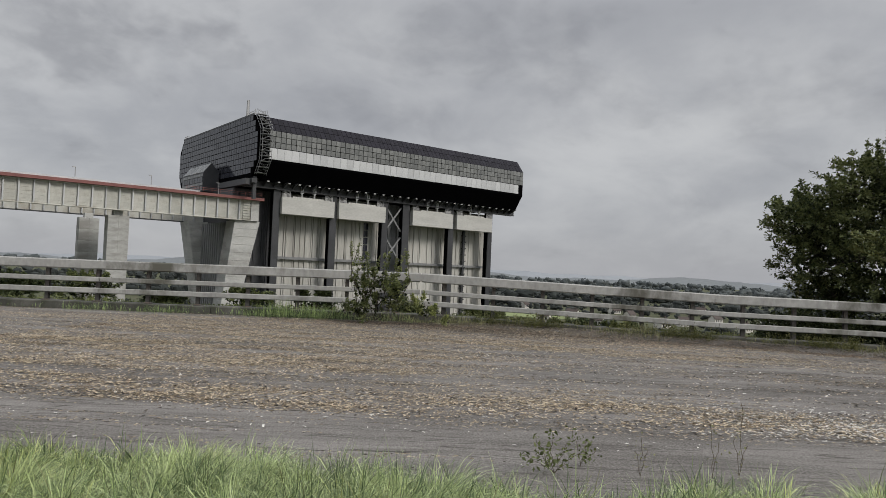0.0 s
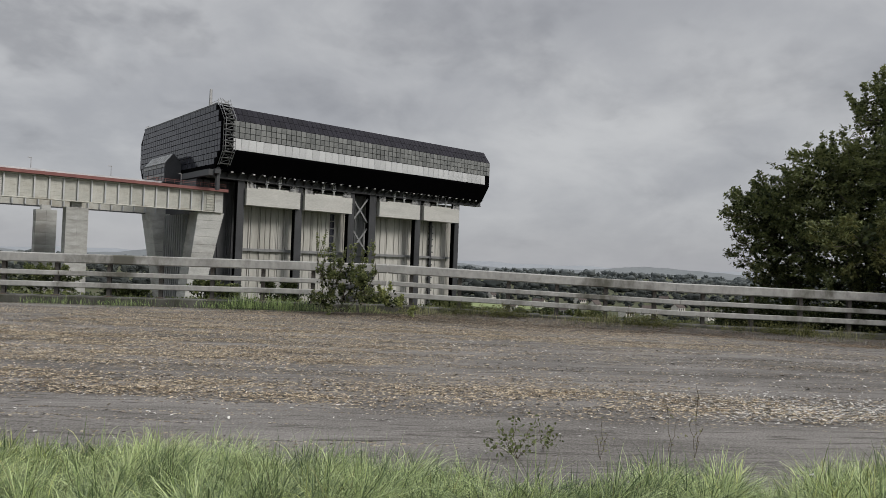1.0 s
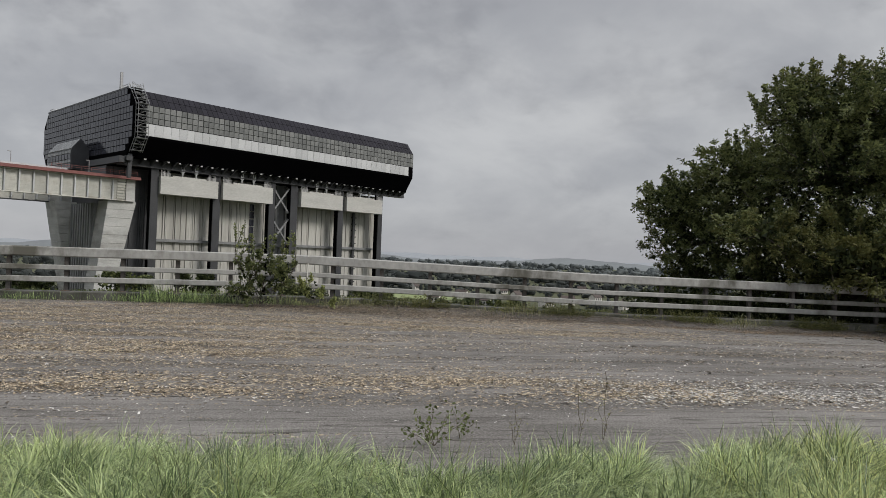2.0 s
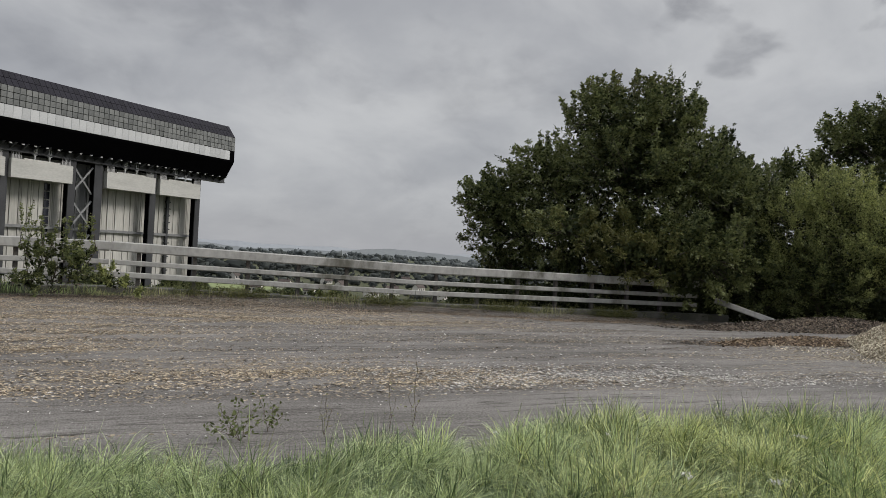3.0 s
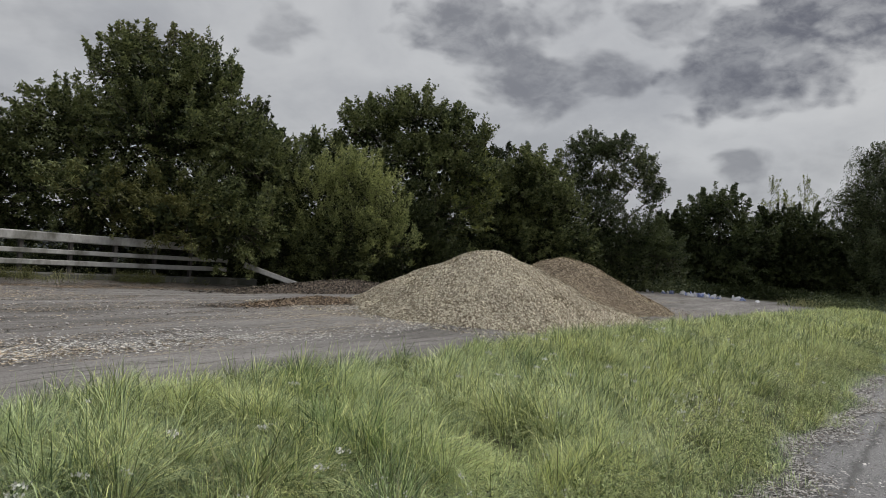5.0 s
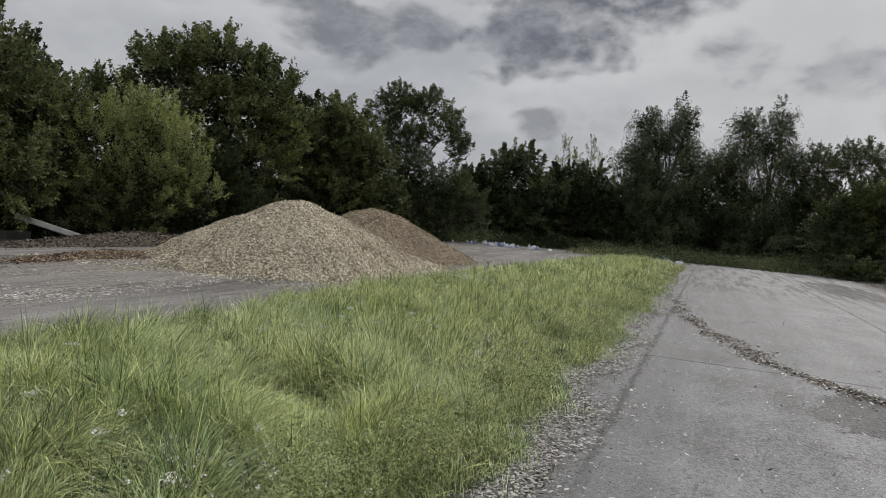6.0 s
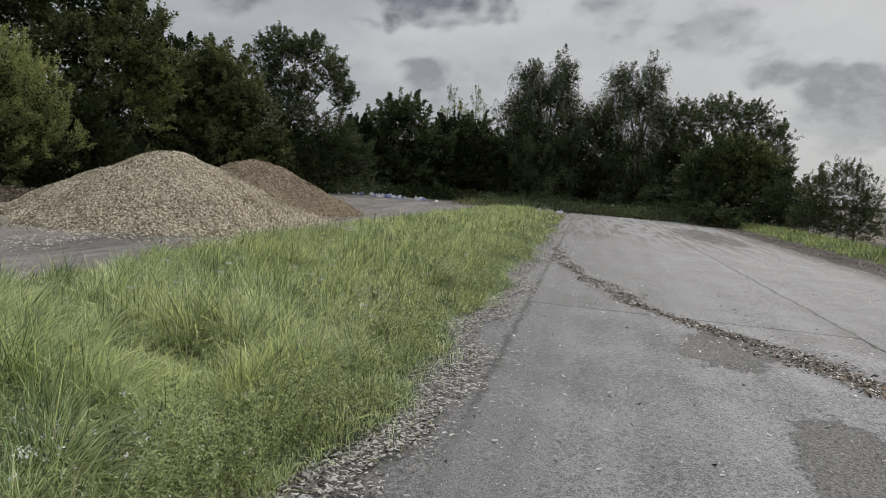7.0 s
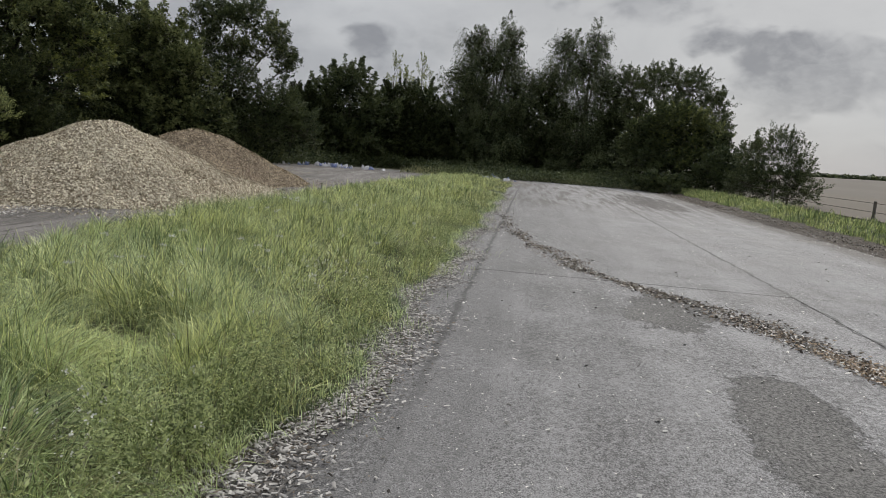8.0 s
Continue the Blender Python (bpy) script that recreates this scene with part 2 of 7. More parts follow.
M = {}
M["grass_ground"] = material("grass_ground", (0.035, 0.05, 0.018), (0.075, 0.085, 0.03), 0.95, 1.2, 0.6, 30, c3=(0.09, 0.075, 0.045))
def chip_material(name, ground1, ground2, shades, scale, cover, stretch=(1, 1, 1), bump=0.9, streak=0.0, thin=None):
    """Ground strewn with slivers: cells of their own shade, thick or thin by soft bands; cover: 0 bare to 1 full."""
    m = bpy.data.materials.new(name)
    m.use_nodes = True
    nt = m.node_tree
    N, K = nt.nodes.new, nt.links.new
    bs = nt.nodes["Principled BSDF"]
    bs.inputs["Roughness"].default_value, bs.inputs["Specular IOR Level"].default_value = 0.92, 0.3
    co, mp, mb = N("ShaderNodeTexCoord"), N("ShaderNodeMapping"), N("ShaderNodeMapping")
    K(co.outputs["Object"], mp.inputs[0])
    K(co.outputs["Object"], mb.inputs[0])
    mb.inputs["Scale"].default_value = stretch
    warp, wadd = N("ShaderNodeTexNoise"), N("ShaderNodeMix")
    warp.inputs["Scale"].default_value = scale * 0.6
    K(mp.outputs[0], warp.inputs[0])
    wadd.data_type = "RGBA"
    wadd.blend_type = "ADD"
    wadd.inputs["Factor"].default_value = 0.9 / scale
    K(mp.outputs[0], wadd.inputs["A"])
    K(warp.outputs["Color"], wadd.inputs["B"])
    vo = N("ShaderNodeTexVoronoi")
    vo.inputs["Scale"].default_value = scale
    K(wadd.outputs["Result"], vo.inputs["Vector"])
    sp = N("ShaderNodeSeparateColor")
    K(vo.outputs["Color"], sp.inputs[0])
    rp = N("ShaderNodeValToRGB")
    rp.color_ramp.interpolation = "CONSTANT"
    for i, (pos, c) in enumerate(shades):
        e_ = rp.color_ramp.elements[i] if i < 2 else rp.color_ramp.elements.new(pos)
        e_.position, e_.color = pos, (*c, 1)
    K(sp.outputs[0], rp.inputs[0])
    gn, fn = N("ShaderNodeTexNoise"), N("ShaderNodeTexNoise")
    gn.inputs["Scale"].default_value, gn.inputs["Detail"].default_value = 0.8, 9.0
    gn.inputs["Roughness"].default_value = 0.72
    fn.inputs["Scale"].default_value, fn.inputs["Detail"].default_value = 46.0, 3.0
    K(mb.outputs[0], gn.inputs[0])
    K(mp.outputs[0], fn.inputs[0])
    gm = N("ShaderNodeMath")
    gm.operation = "MULTIPLY_ADD"
    gm.inputs[1].default_value = 0.38
    K(fn.outputs["Fac"], gm.inputs[0])
    gh = N("ShaderNodeMath")
    gh.operation = "MULTIPLY"
    gh.inputs[1].default_value = 0.62
    K(gn.outputs["Fac"], gh.inputs[0])
    K(gh.outputs[0], gm.inputs[2])
    gr = N("ShaderNodeValToRGB")
    gr.color_ramp.elements[0].position, gr.color_ramp.elements[0].color = 0.40, (*ground1, 1)
    gr.color_ramp.elements[1].position, gr.color_ramp.elements[1].color = 0.60, (*ground2, 1)
    K(gm.outputs[0], gr.inputs[0])
    ground_col = gr.outputs[0]
    if streak:
        # dark ruts worn along the yard
        mr_, rn, rs, rx_ = N("ShaderNodeMapping"), N("ShaderNodeTexNoise"), N("ShaderNodeMapRange"), N("ShaderNodeMix")
        mr_.inputs["Scale"].default_value = (0.22, 3.4, 1)
        mr_.inputs["Rotation"].default_value = (0, 0, 0.07)
        K(co.outputs["Object"], mr_.inputs[0])
        K(mr_.outputs[0], rn.inputs[0])
        rn.inputs["Scale"].default_value, rn.inputs["Detail"].default_value, rn.inputs["Roughness"].default_value = 1.3, 7.0, 0.7
        rs.inputs[1].default_value, rs.inputs[2].default_value, rs.inputs[4].default_value = 0.56, 0.66, 0.5
        K(rn.outputs["Fac"], rs.inputs[0])
        rx_.data_type = "RGBA"
        K(rs.outputs[0], rx_.inputs["Factor"])
        K(ground_col, rx_.inputs["A"])
        rx_.inputs["B"].default_value = (0.07, 0.063, 0.056, 1)
        ground_col = rx_.outputs["Result"]
        # thin broken dark lines: shadows of tyre-tread ridges painted into the ground colour
        ml_, ln_, la_, lb_, lx_ = N("ShaderNodeMapping"), N("ShaderNodeTexNoise"), N("ShaderNodeMath"), N("ShaderNodeMapRange"), N("ShaderNodeMix")
        ml_.inputs["Scale"].default_value = (0.10, 1.9, 1)
        ml_.inputs["Rotation"].default_value = (0, 0, 0.04)
        K(co.outputs["Object"], ml_.inputs[0])
        K(ml_.outputs[0], ln_.inputs[0])
        ln_.inputs["Scale"].default_value, ln_.inputs["Detail"].default_value, ln_.inputs["Roughness"].default_value = 2.2, 3.0, 0.55
        la_.operation = "PINGPONG"
        la_.inputs[1].default_value = 0.1
        K(ln_.outputs["Fac"], la_.inputs[0])
        lb_.inputs[1].default_value, lb_.inputs[2].default_value, lb_.inputs[3].default_value, lb_.inputs[4].default_value = 0.003, 0.015, 0.85, 0.0
        K(la_.outputs[0], lb_.inputs[0])
        lx_.data_type = "RGBA"
        lm_ = N("ShaderNodeMath")
        lm_.operation = "MULTIPLY"
        K(lb_.outputs[0], lm_.inputs[0])
        K(gn.outputs["Fac"], lm_.inputs[1])
        lm2_ = N("ShaderNodeMath")
        lm2_.operation = "MULTIPLY"
        lm2_.inputs[1].default_value = 1.7
        lm2_.use_clamp = True
        K(lm_.outputs[0], lm2_.inputs[0])
        K(lm2_.outputs[0], lx_.inputs["Factor"])
        K(ground_col, lx_.inputs["A"])
        lx_.inputs["B"].default_value = (0.055, 0.048, 0.042, 1)
        ground_col = lx_.outputs["Result"]
    # how thickly the slivers lie
    bn = N("ShaderNodeTexNoise")
    bn.inputs["Scale"].default_value, bn.inputs["Detail"].default_value, bn.inputs["Roughness"].default_value = 0.45, 8.0, 0.62
    K(mb.outputs[0], bn.inputs[0])
    th = N("ShaderNodeMapRange")
    th.inputs[1].default_value, th.inputs[2].default_value = 0.36, 0.66
    th.inputs[3].default_value, th.inputs[4].default_value = cover - 0.5, cover + 0.5
    K(bn.outputs["Fac"], th.inputs[0])
    level = th.outputs[0]
    if streak:
        wv = N("ShaderNodeTexNoise")
        ms_ = N("ShaderNodeMapping")
        ms_.inputs["Scale"].default_value = (0.16, 4.6, 1)
        ms_.inputs["Rotation"].default_value = (0, 0, 0.05)
        K(co.outputs["Object"], ms_.inputs[0])
        K(ms_.outputs[0], wv.inputs[0])
        wv.inputs["Scale"].default_value, wv.inputs["Detail"].default_value = 1.0, 4.0
        ad = N("ShaderNodeMath")
        ad.operation = "MULTIPLY_ADD"
        ad.inputs[1].default_value = streak
        K(wv.outputs["Fac"], ad.inputs[0])
        K(level, ad.inputs[2])
        su = N("ShaderNodeMath")
        su.operation = "SUBTRACT"
        su.inputs[1].default_value = streak * 0.5
        K(ad.outputs[0], su.inputs[0])
        level = su.outputs[0]
    if thin:
        xs_ = N("ShaderNodeSeparateXYZ")
        K(co.outputs["Object"], xs_.inputs[0])
        for axis, lim in enumerate(thin):
            mr, sb = N("ShaderNodeMapRange"), N("ShaderNodeMath")
            for i, x in enumerate(lim):
                mr.inputs[i + 1].default_value = x
            K(xs_.outputs[axis], mr.inputs[0])
            sb.operation = "SUBTRACT"
            K(level, sb.inputs[0])
            K(mr.outputs[0], sb.inputs[1])
            level = sb.outputs[0]
    lt = N("ShaderNodeMath")
    lt.operation = "LESS_THAN"
    K(sp.outputs[1], lt.inputs[0])
    K(level, lt.inputs[1])
    mx = N("ShaderNodeMix")
    mx.data_type = "RGBA"
    K(lt.outputs[0], mx.inputs["Factor"])
    K(ground_col, mx.inputs["A"])
    K(rp.outputs[0], mx.inputs["B"])
    K(mx.outputs["Result"], bs.inputs["Base Color"])
    hm = N("ShaderNodeMath")
    hm.operation = "MULTIPLY_ADD"
    K(lt.outputs[0], hm.inputs[0])
    K(sp.outputs[2], hm.inputs[1])
    K(fn.outputs["Fac"], hm.inputs[2])
    bp = N("ShaderNodeBump")
    bp.inputs["Strength"].default_value, bp.inputs["Distance"].default_value = bump, 0.02
    K(hm.outputs[0], bp.inputs["Height"])
    K(bp.outputs[0], bs.inputs["Normal"])
    return m


TAN = ((0.0, (0.06, 0.047, 0.035)), (0.13, (0.19, 0.147, 0.10)), (0.32, (0.33, 0.27, 0.19)), (0.58, (0.50, 0.44, 0.33)), (0.82, (0.66, 0.61, 0.49)))
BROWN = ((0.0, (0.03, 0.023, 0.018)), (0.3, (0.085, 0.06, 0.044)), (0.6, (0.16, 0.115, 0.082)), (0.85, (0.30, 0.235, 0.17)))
YARD = ((0.0, (0.05, 0.04, 0.031)), (0.2, (0.15, 0.12, 0.085)), (0.42, (0.27, 0.22, 0.155)), (0.7, (0.38, 0.32, 0.235)), (0.9, (0.48, 0.42, 0.32)))
M["yard"] = chip_material("yard_gravel", (0.10, 0.092, 0.084), (0.275, 0.26, 0.244), YARD, 36.0, 0.22, (0.2, 1, 1), streak=1.2, thin=((6.0, 12.0, 0.0, 0.2), (4.8, 3.9, 0.0, 0.4)))
def road_material(name):
    """Worn concrete: aggregate speckle, long traffic bands, dirt along the joint, and two worn-out rough patches."""
    m = bpy.data.materials.new(name)
    m.use_nodes = True
    nt = m.node_tree
    N, K = nt.nodes.new, nt.links.new
    bs = nt.nodes["Principled BSDF"]
    bs.inputs["Specular IOR Level"].default_value = 0.35

    def val(op, a, b=None, c=None):
        n = N("ShaderNodeMath")
        n.operation = op
        for i, x in enumerate((a, b, c)):
            if x is None:
                continue
            if isinstance(x, (int, float)):
                n.inputs[i].default_value = x
            else:
                K(x, n.inputs[i])
        return n.outputs[0]

    def noise_(vec, scale, detail=4.0, rough=0.6):
        n = N("ShaderNodeTexNoise")
        n.inputs["Scale"].default_value, n.inputs["Detail"].default_value, n.inputs["Roughness"].default_value = scale, detail, rough
        K(vec, n.inputs[0])
        return n.outputs["Fac"]

    def step(v, lo, hi, a=0.0, b=1.0):
        n = N("ShaderNodeMapRange")
        n.interpolation_type = "SMOOTHSTEP"
        for i, x in enumerate((lo, hi, a, b)):
            n.inputs[i + 1].default_value = x
        K(v, n.inputs[0])
        return n.outputs[0]

    def mix(f, a, b):
        n = N("ShaderNodeMix")
        n.data_type = "RGBA"
        K(f, n.inputs["Factor"])
        for x, sock in ((a, "A"), (b, "B")):
            if isinstance(x, tuple):
                n.inputs[sock].default_value = (*x, 1)
            else:
                K(x, n.inputs[sock])
        return n.outputs["Result"]

    geo, mp = N("ShaderNodeNewGeometry"), N("ShaderNodeMapping")
    mp.vector_type = "TEXTURE"
    mp.inputs["Location"].default_value = (6.4, -2.42, 0)
    mp.inputs["Rotation"].default_value = (0, 0, math.atan(-0.093))
    K(geo.outputs["Position"], mp.inputs[0])
    v = mp.outputs[0]
    sp = N("ShaderNodeSeparateXYZ")
    K(v, sp.inputs[0])
    s_, w_ = sp.outputs[0], sp.outputs[1]
    ml = N("ShaderNodeMapping")
    ml.inputs["Scale"].default_value = (0.12, 1.6, 1)
    K(v, ml.inputs[0])
    grain, mid, bands, blotch = noise_(v, 95.0, 3.0, 0.8), noise_(v, 22.0, 6.0, 0.75), noise_(ml.outputs[0], 1.3, 5.0), noise_(v, 0.7, 7.0, 0.65)
    tone = val("ADD", val("MULTIPLY", grain, 0.40), val("ADD", val("MULTIPLY", mid, 0.27), val("ADD", val("MULTIPLY", bands, 0.1), val("MULTIPLY", blotch, 0.23))))
    col = mix(step(tone, 0.43, 0.575), (0.08, 0.078, 0.078), (0.40, 0.395, 0.395))
    # cleaner, paler concrete farther along the road
    col = mix(val("MULTIPLY", step(val("ADD", s_, val("MULTIPLY", blotch, 6.0)), 6.5, 13.0), 0.42), col, (0.25, 0.245, 0.244))
    # grimy strip down the left side of the lane
    grime = step(val("ADD", w_, val("MULTIPLY", val("SUBTRACT", blotch, 0.5), 2.2)), -3.0, -0.8)
    col = mix(val("MULTIPLY", grime, 0.36), col, mix(step(grain, 0.4, 0.62), (0.045, 0.044, 0.043), (0.16, 0.157, 0.153)))
    # dirt beside the joint and along the edge
    wob = val("ADD", w_, val("ADD", val("MULTIPLY", val("SUBTRACT", mid, 0.5), 0.14), val("MULTIPLY", val("SUBTRACT", noise_(v, 2.6, 4.0, 0.6), 0.5), 0.22)))
    d1 = val("ABSOLUTE", val("ADD", wob, 0.02))
    d2 = val("ABSOLUTE", val("ADD", wob, 4.08))
    smear = val("MAXIMUM", val("MULTIPLY", step(d1, 0.006, 0.055, 1.0, 0.0), step(val("ADD", s_, val("MULTIPLY", blotch, 3.0)), 1.6, 5.0, 0.2, 0.75)), val("MULTIPLY", step(d2, 0.004, 0.045, 1.0, 0.0), 0.85))
    smear = val("MULTIPLY", smear, step(blotch, 0.25, 0.42, 0.35, 1.0))
    # wheel grime spread beside the joint
    broad = val("MULTIPLY", step(val("ABSOLUTE", val("ADD", wob, 0.24)), 0.08, 0.42, 1.0, 0.0), val("MULTIPLY", step(mid, 0.40, 0.62), step(blotch, 0.34, 0.56)))
    col = mix(val("MULTIPLY", broad, step(s_, 2.0, 7.0, 0.72, 0.3)), col, (0.085, 0.083, 0.081))
    col = mix(smear, col, (0.06, 0.059, 0.058))
    # mud towards the far end
    mud = val("MULTIPLY", step(noise_(ml.outputs[0], 2.1, 6.0), 0.47, 0.60), step(s_, 15.0, 25.0))
    col = mix(val("MULTIPLY", mud, 0.7), col, (0.085, 0.076, 0.068))
    # a darker spread of mud on the far lane
    du, dv = val("DIVIDE", val("SUBTRACT", s_, 28.0), 6.0), val("DIVIDE", val("ADD", w_, 5.7), 1.3)
    blob = step(val("ADD", val("ADD", val("MULTIPLY", du, du), val("MULTIPLY", dv, dv)), val("MULTIPLY", val("SUBTRACT", noise_(ml.outputs[0], 4.0, 8.0, 0.75), 0.5), 5.0)), 0.4, 1.2, 1.0, 0.0)
    col = mix(val("MULTIPLY", blob, 0.88), col, (0.06, 0.054, 0.05))
    # soil washed over the right-hand edge
    soil = step(val("ADD", w_, val("MULTIPLY", val("SUBTRACT", val("ADD", val("MULTIPLY", blotch, 0.6), val("MULTIPLY", mid, 0.4)), 0.5), 2.4)), -7.75, -6.9, 1.0, 0.0)
    col = mix(val("MULTIPLY", soil, 0.85), col, mix(step(grain, 0.4, 0.62), (0.05, 0.045, 0.04), (0.15, 0.137, 0.122)))
    # worn-out patches, rougher and darker
    rough_col = mix(step(val("ADD", val("MULTIPLY", noise_(v, 48.0, 3.0, 0.8), 0.7), val("MULTIPLY", mid, 0.3)), 0.40, 0.60), (0.042, 0.041, 0.039), (0.19, 0.185, 0.178))
    edge = val("ADD", val("MULTIPLY", val("ADD", val("SUBTRACT", noise_(v, 2.4, 8.0, 0.7), 0.5), val("MULTIPLY", val("SUBTRACT", noise_(v, 9.0, 8.0, 0.8), 0.5), 0.8)), 2.7), 0.0)
    masks = None
    for cx, cy, rx, ry, turn in ((4.75, -2.22, 0.95, 0.46, -0.2), (1.4, -2.42, 1.3, 0.36, -0.08), (0.5, -3.15, 1.1, 0.36, 0.0), (-1.2, -3.2, 1.3, 0.5, 0.1)):
        c, n_ = math.cos(turn), math.sin(turn)
        du, dv = val("SUBTRACT", s_, cx), val("SUBTRACT", w_, cy)
        a_ = val("DIVIDE", val("ADD", val("MULTIPLY", du, c), val("MULTIPLY", dv, n_)), rx)
        b_ = val("DIVIDE", val("SUBTRACT", val("MULTIPLY", dv, c), val("MULTIPLY", du, n_)), ry)
        k = step(val("ADD", val("ADD", val("MULTIPLY", a_, a_), val("MULTIPLY", b_, b_)), edge), 0.85, 1.1, 1.0, 0.0)
        masks = k if masks is None else val("MAXIMUM", masks, k)
    col = mix(masks, col, rough_col)
    K(col, bs.inputs["Base Color"])
    K(step(blotch, 0.3, 0.7, 0.68, 0.92), bs.inputs["Roughness"])
    bp = N("ShaderNodeBump")
    bp.inputs["Strength"].default_value, bp.inputs["Distance"].default_value = 0.7, 0.01
    K(val("SUBTRACT", val("ADD", grain, val("MULTIPLY", mid, 0.5)), val("MULTIPLY", masks, 0.8)), bp.inputs["Height"])
    K(bp.outputs[0], bs.inputs["Normal"])
    return m


M["concrete_road"] = road_material("road_concrete")
M["dirt"] = material("wet_dirt", (0.06, 0.053, 0.046), (0.13, 0.115, 0.10), 0.95, 1.2, 0.6, 30, spec=0.1)
M["concrete"] = material("cast_concrete", (0.36, 0.365, 0.355), (0.53, 0.53, 0.515), 0.85, 0.25, 0.15, 4, c3=(0.29, 0.285, 0.27), stretch=(0.5, 0.5, 1.2))
M["kerb"] = material("kerb_concrete", (0.05, 0.05, 0.044), (0.14, 0.136, 0.124), 0.9, 2.0, 0.4, 40, c3=(0.055, 0.058, 0.042), rand=0.3)
M["rail"] = material("weathered_rail", (0.27, 0.268, 0.255), (0.45, 0.448, 0.43), 0.75, 1.3, 0.12, 9, c3=(0.115, 0.112, 0.092), stretch=(1.0, 1, 0.6), patch=0.515, ramp=(0.34, 0.66))
M["rail_post"] = material("post_steel", (0.05, 0.048, 0.045), (0.13, 0.12, 0.11), 0.75, 3.0, 0.2, 30, c3=(0.16, 0.11, 0.08))
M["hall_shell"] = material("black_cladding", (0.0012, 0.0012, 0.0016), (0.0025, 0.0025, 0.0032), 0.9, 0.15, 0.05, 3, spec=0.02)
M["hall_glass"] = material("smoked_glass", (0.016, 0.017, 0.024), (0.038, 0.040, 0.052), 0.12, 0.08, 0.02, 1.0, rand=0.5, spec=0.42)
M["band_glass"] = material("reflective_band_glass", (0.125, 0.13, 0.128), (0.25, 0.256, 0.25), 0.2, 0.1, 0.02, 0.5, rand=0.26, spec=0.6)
M["white_panel"] = material("white_cladding", (0.43, 0.44, 0.45), (0.58, 0.59, 0.60), 0.4, 0.3, 0.03, 3, rand=0.25)
M["roof_panel"] = material("dark_roof_sheet", (0.009, 0.008, 0.0125), (0.017, 0.0155, 0.023), 0.5, 0.2, 0.02, 2, rand=0.3, spec=0.16)
M["steel_dark"] = material("dark_painted_steel", (0.03, 0.032, 0.036), (0.06, 0.062, 0.068), 0.5, 0.3, 0.05, 4)
M["steel_grey"] = material("grey_painted_steel", (0.16, 0.165, 0.17), (0.26, 0.265, 0.27), 0.5, 0.3, 0.05, 4)
M["rib_wall"] = material("ribbed_concrete", (0.36, 0.355, 0.33), (0.58, 0.57, 0.535), 0.85, 0.12, 0.1, 2, c3=(0.36, 0.35, 0.32), stretch=(1, 1, 0.12))
M["counterweight"] = material("counterweight_concrete", (0.42, 0.42, 0.40), (0.58, 0.575, 0.55), 0.8, 0.3, 0.1, 3, stretch=(0.3, 1, 1))
M["girder"] = material("pale_painted_girder", (0.42, 0.42, 0.385), (0.58, 0.575, 0.53), 0.65, 0.3, 0.06, 3, c3=(0.36, 0.34, 0.29), rand=0.2)
M["red_paint"] = material("red_painted_edge", (0.17, 0.06, 0.055), (0.25, 0.10, 0.09), 0.6, 0.3, 0.06, 4)
M["metal"] = material("galvanised_metal", (0.3, 0.3, 0.3), (0.5, 0.5, 0.5), 0.5, 2, 0.05, 20, metal=0.6)
M["bark"] = material("tree_bark", (0.035, 0.03, 0.024), (0.10, 0.085, 0.065), 0.95, 6, 0.8, 30, stretch=(1, 1, 0.3))
# leaf_dark is extra dark and dull: tree shade put into the leaf colour
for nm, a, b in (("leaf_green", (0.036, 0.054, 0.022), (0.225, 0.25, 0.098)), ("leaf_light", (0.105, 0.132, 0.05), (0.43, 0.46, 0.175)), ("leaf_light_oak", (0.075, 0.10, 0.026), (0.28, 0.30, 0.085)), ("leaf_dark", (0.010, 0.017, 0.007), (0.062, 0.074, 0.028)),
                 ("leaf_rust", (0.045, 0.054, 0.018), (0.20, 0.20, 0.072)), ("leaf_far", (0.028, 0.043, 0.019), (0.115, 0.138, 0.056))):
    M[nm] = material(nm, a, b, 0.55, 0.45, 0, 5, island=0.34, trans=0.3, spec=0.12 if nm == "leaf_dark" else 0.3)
M["grass_blade"] = material("grass_blade", (0.075, 0.12, 0.048), (0.60, 0.70, 0.35), 0.42, 1.2, 0, 5, island=0.6, trans=0.2, c3=(0.52, 0.60, 0.25), patch=0.55, spec=0.5)
M["grass_yellow"] = material("grass_yellow", (0.11, 0.145, 0.04), (0.76, 0.80, 0.34), 0.48, 1.2, 0, 5, island=0.6, trans=0.22, spec=0.45)
M["grass_deep"] = material("deep_grass", (0.048, 0.085, 0.027), (0.34, 0.44, 0.17), 0.42, 1.2, 0, 5, island=0.6, trans=0.2, spec=0.5)
M["weed"] = material("weed_leaf", (0.12, 0.155, 0.058), (0.48, 0.54, 0.25), 0.7, 1.5, 0, 8, island=0.5, trans=0.3)
M["weed_dull"] = material("withering_weed", (0.055, 0.065, 0.035), (0.25, 0.26, 0.15), 0.75, 1.5, 0, 8, island=0.6, trans=0.25)
M["dull_grass"] = material("dull_grass", (0.10, 0.115, 0.05), (0.38, 0.37, 0.19), 0.7, 1.5, 0, 8, island=0.5, trans=0.3)
M["flower"] = material("pale_flower", (0.5, 0.5, 0.45), (0.75, 0.75, 0.7), 0.8, 3, 0, 10, island=0.3, trans=0.2)
M["stem"] = material("dry_stem", (0.06, 0.045, 0.03), (0.16, 0.12, 0.08), 0.9, 3, 0, 10)
M["chips"] = material("wood_chips", (0.22, 0.18, 0.12), (0.80, 0.735, 0.58), 0.9, 0.8, 0, 12, island=0.7)
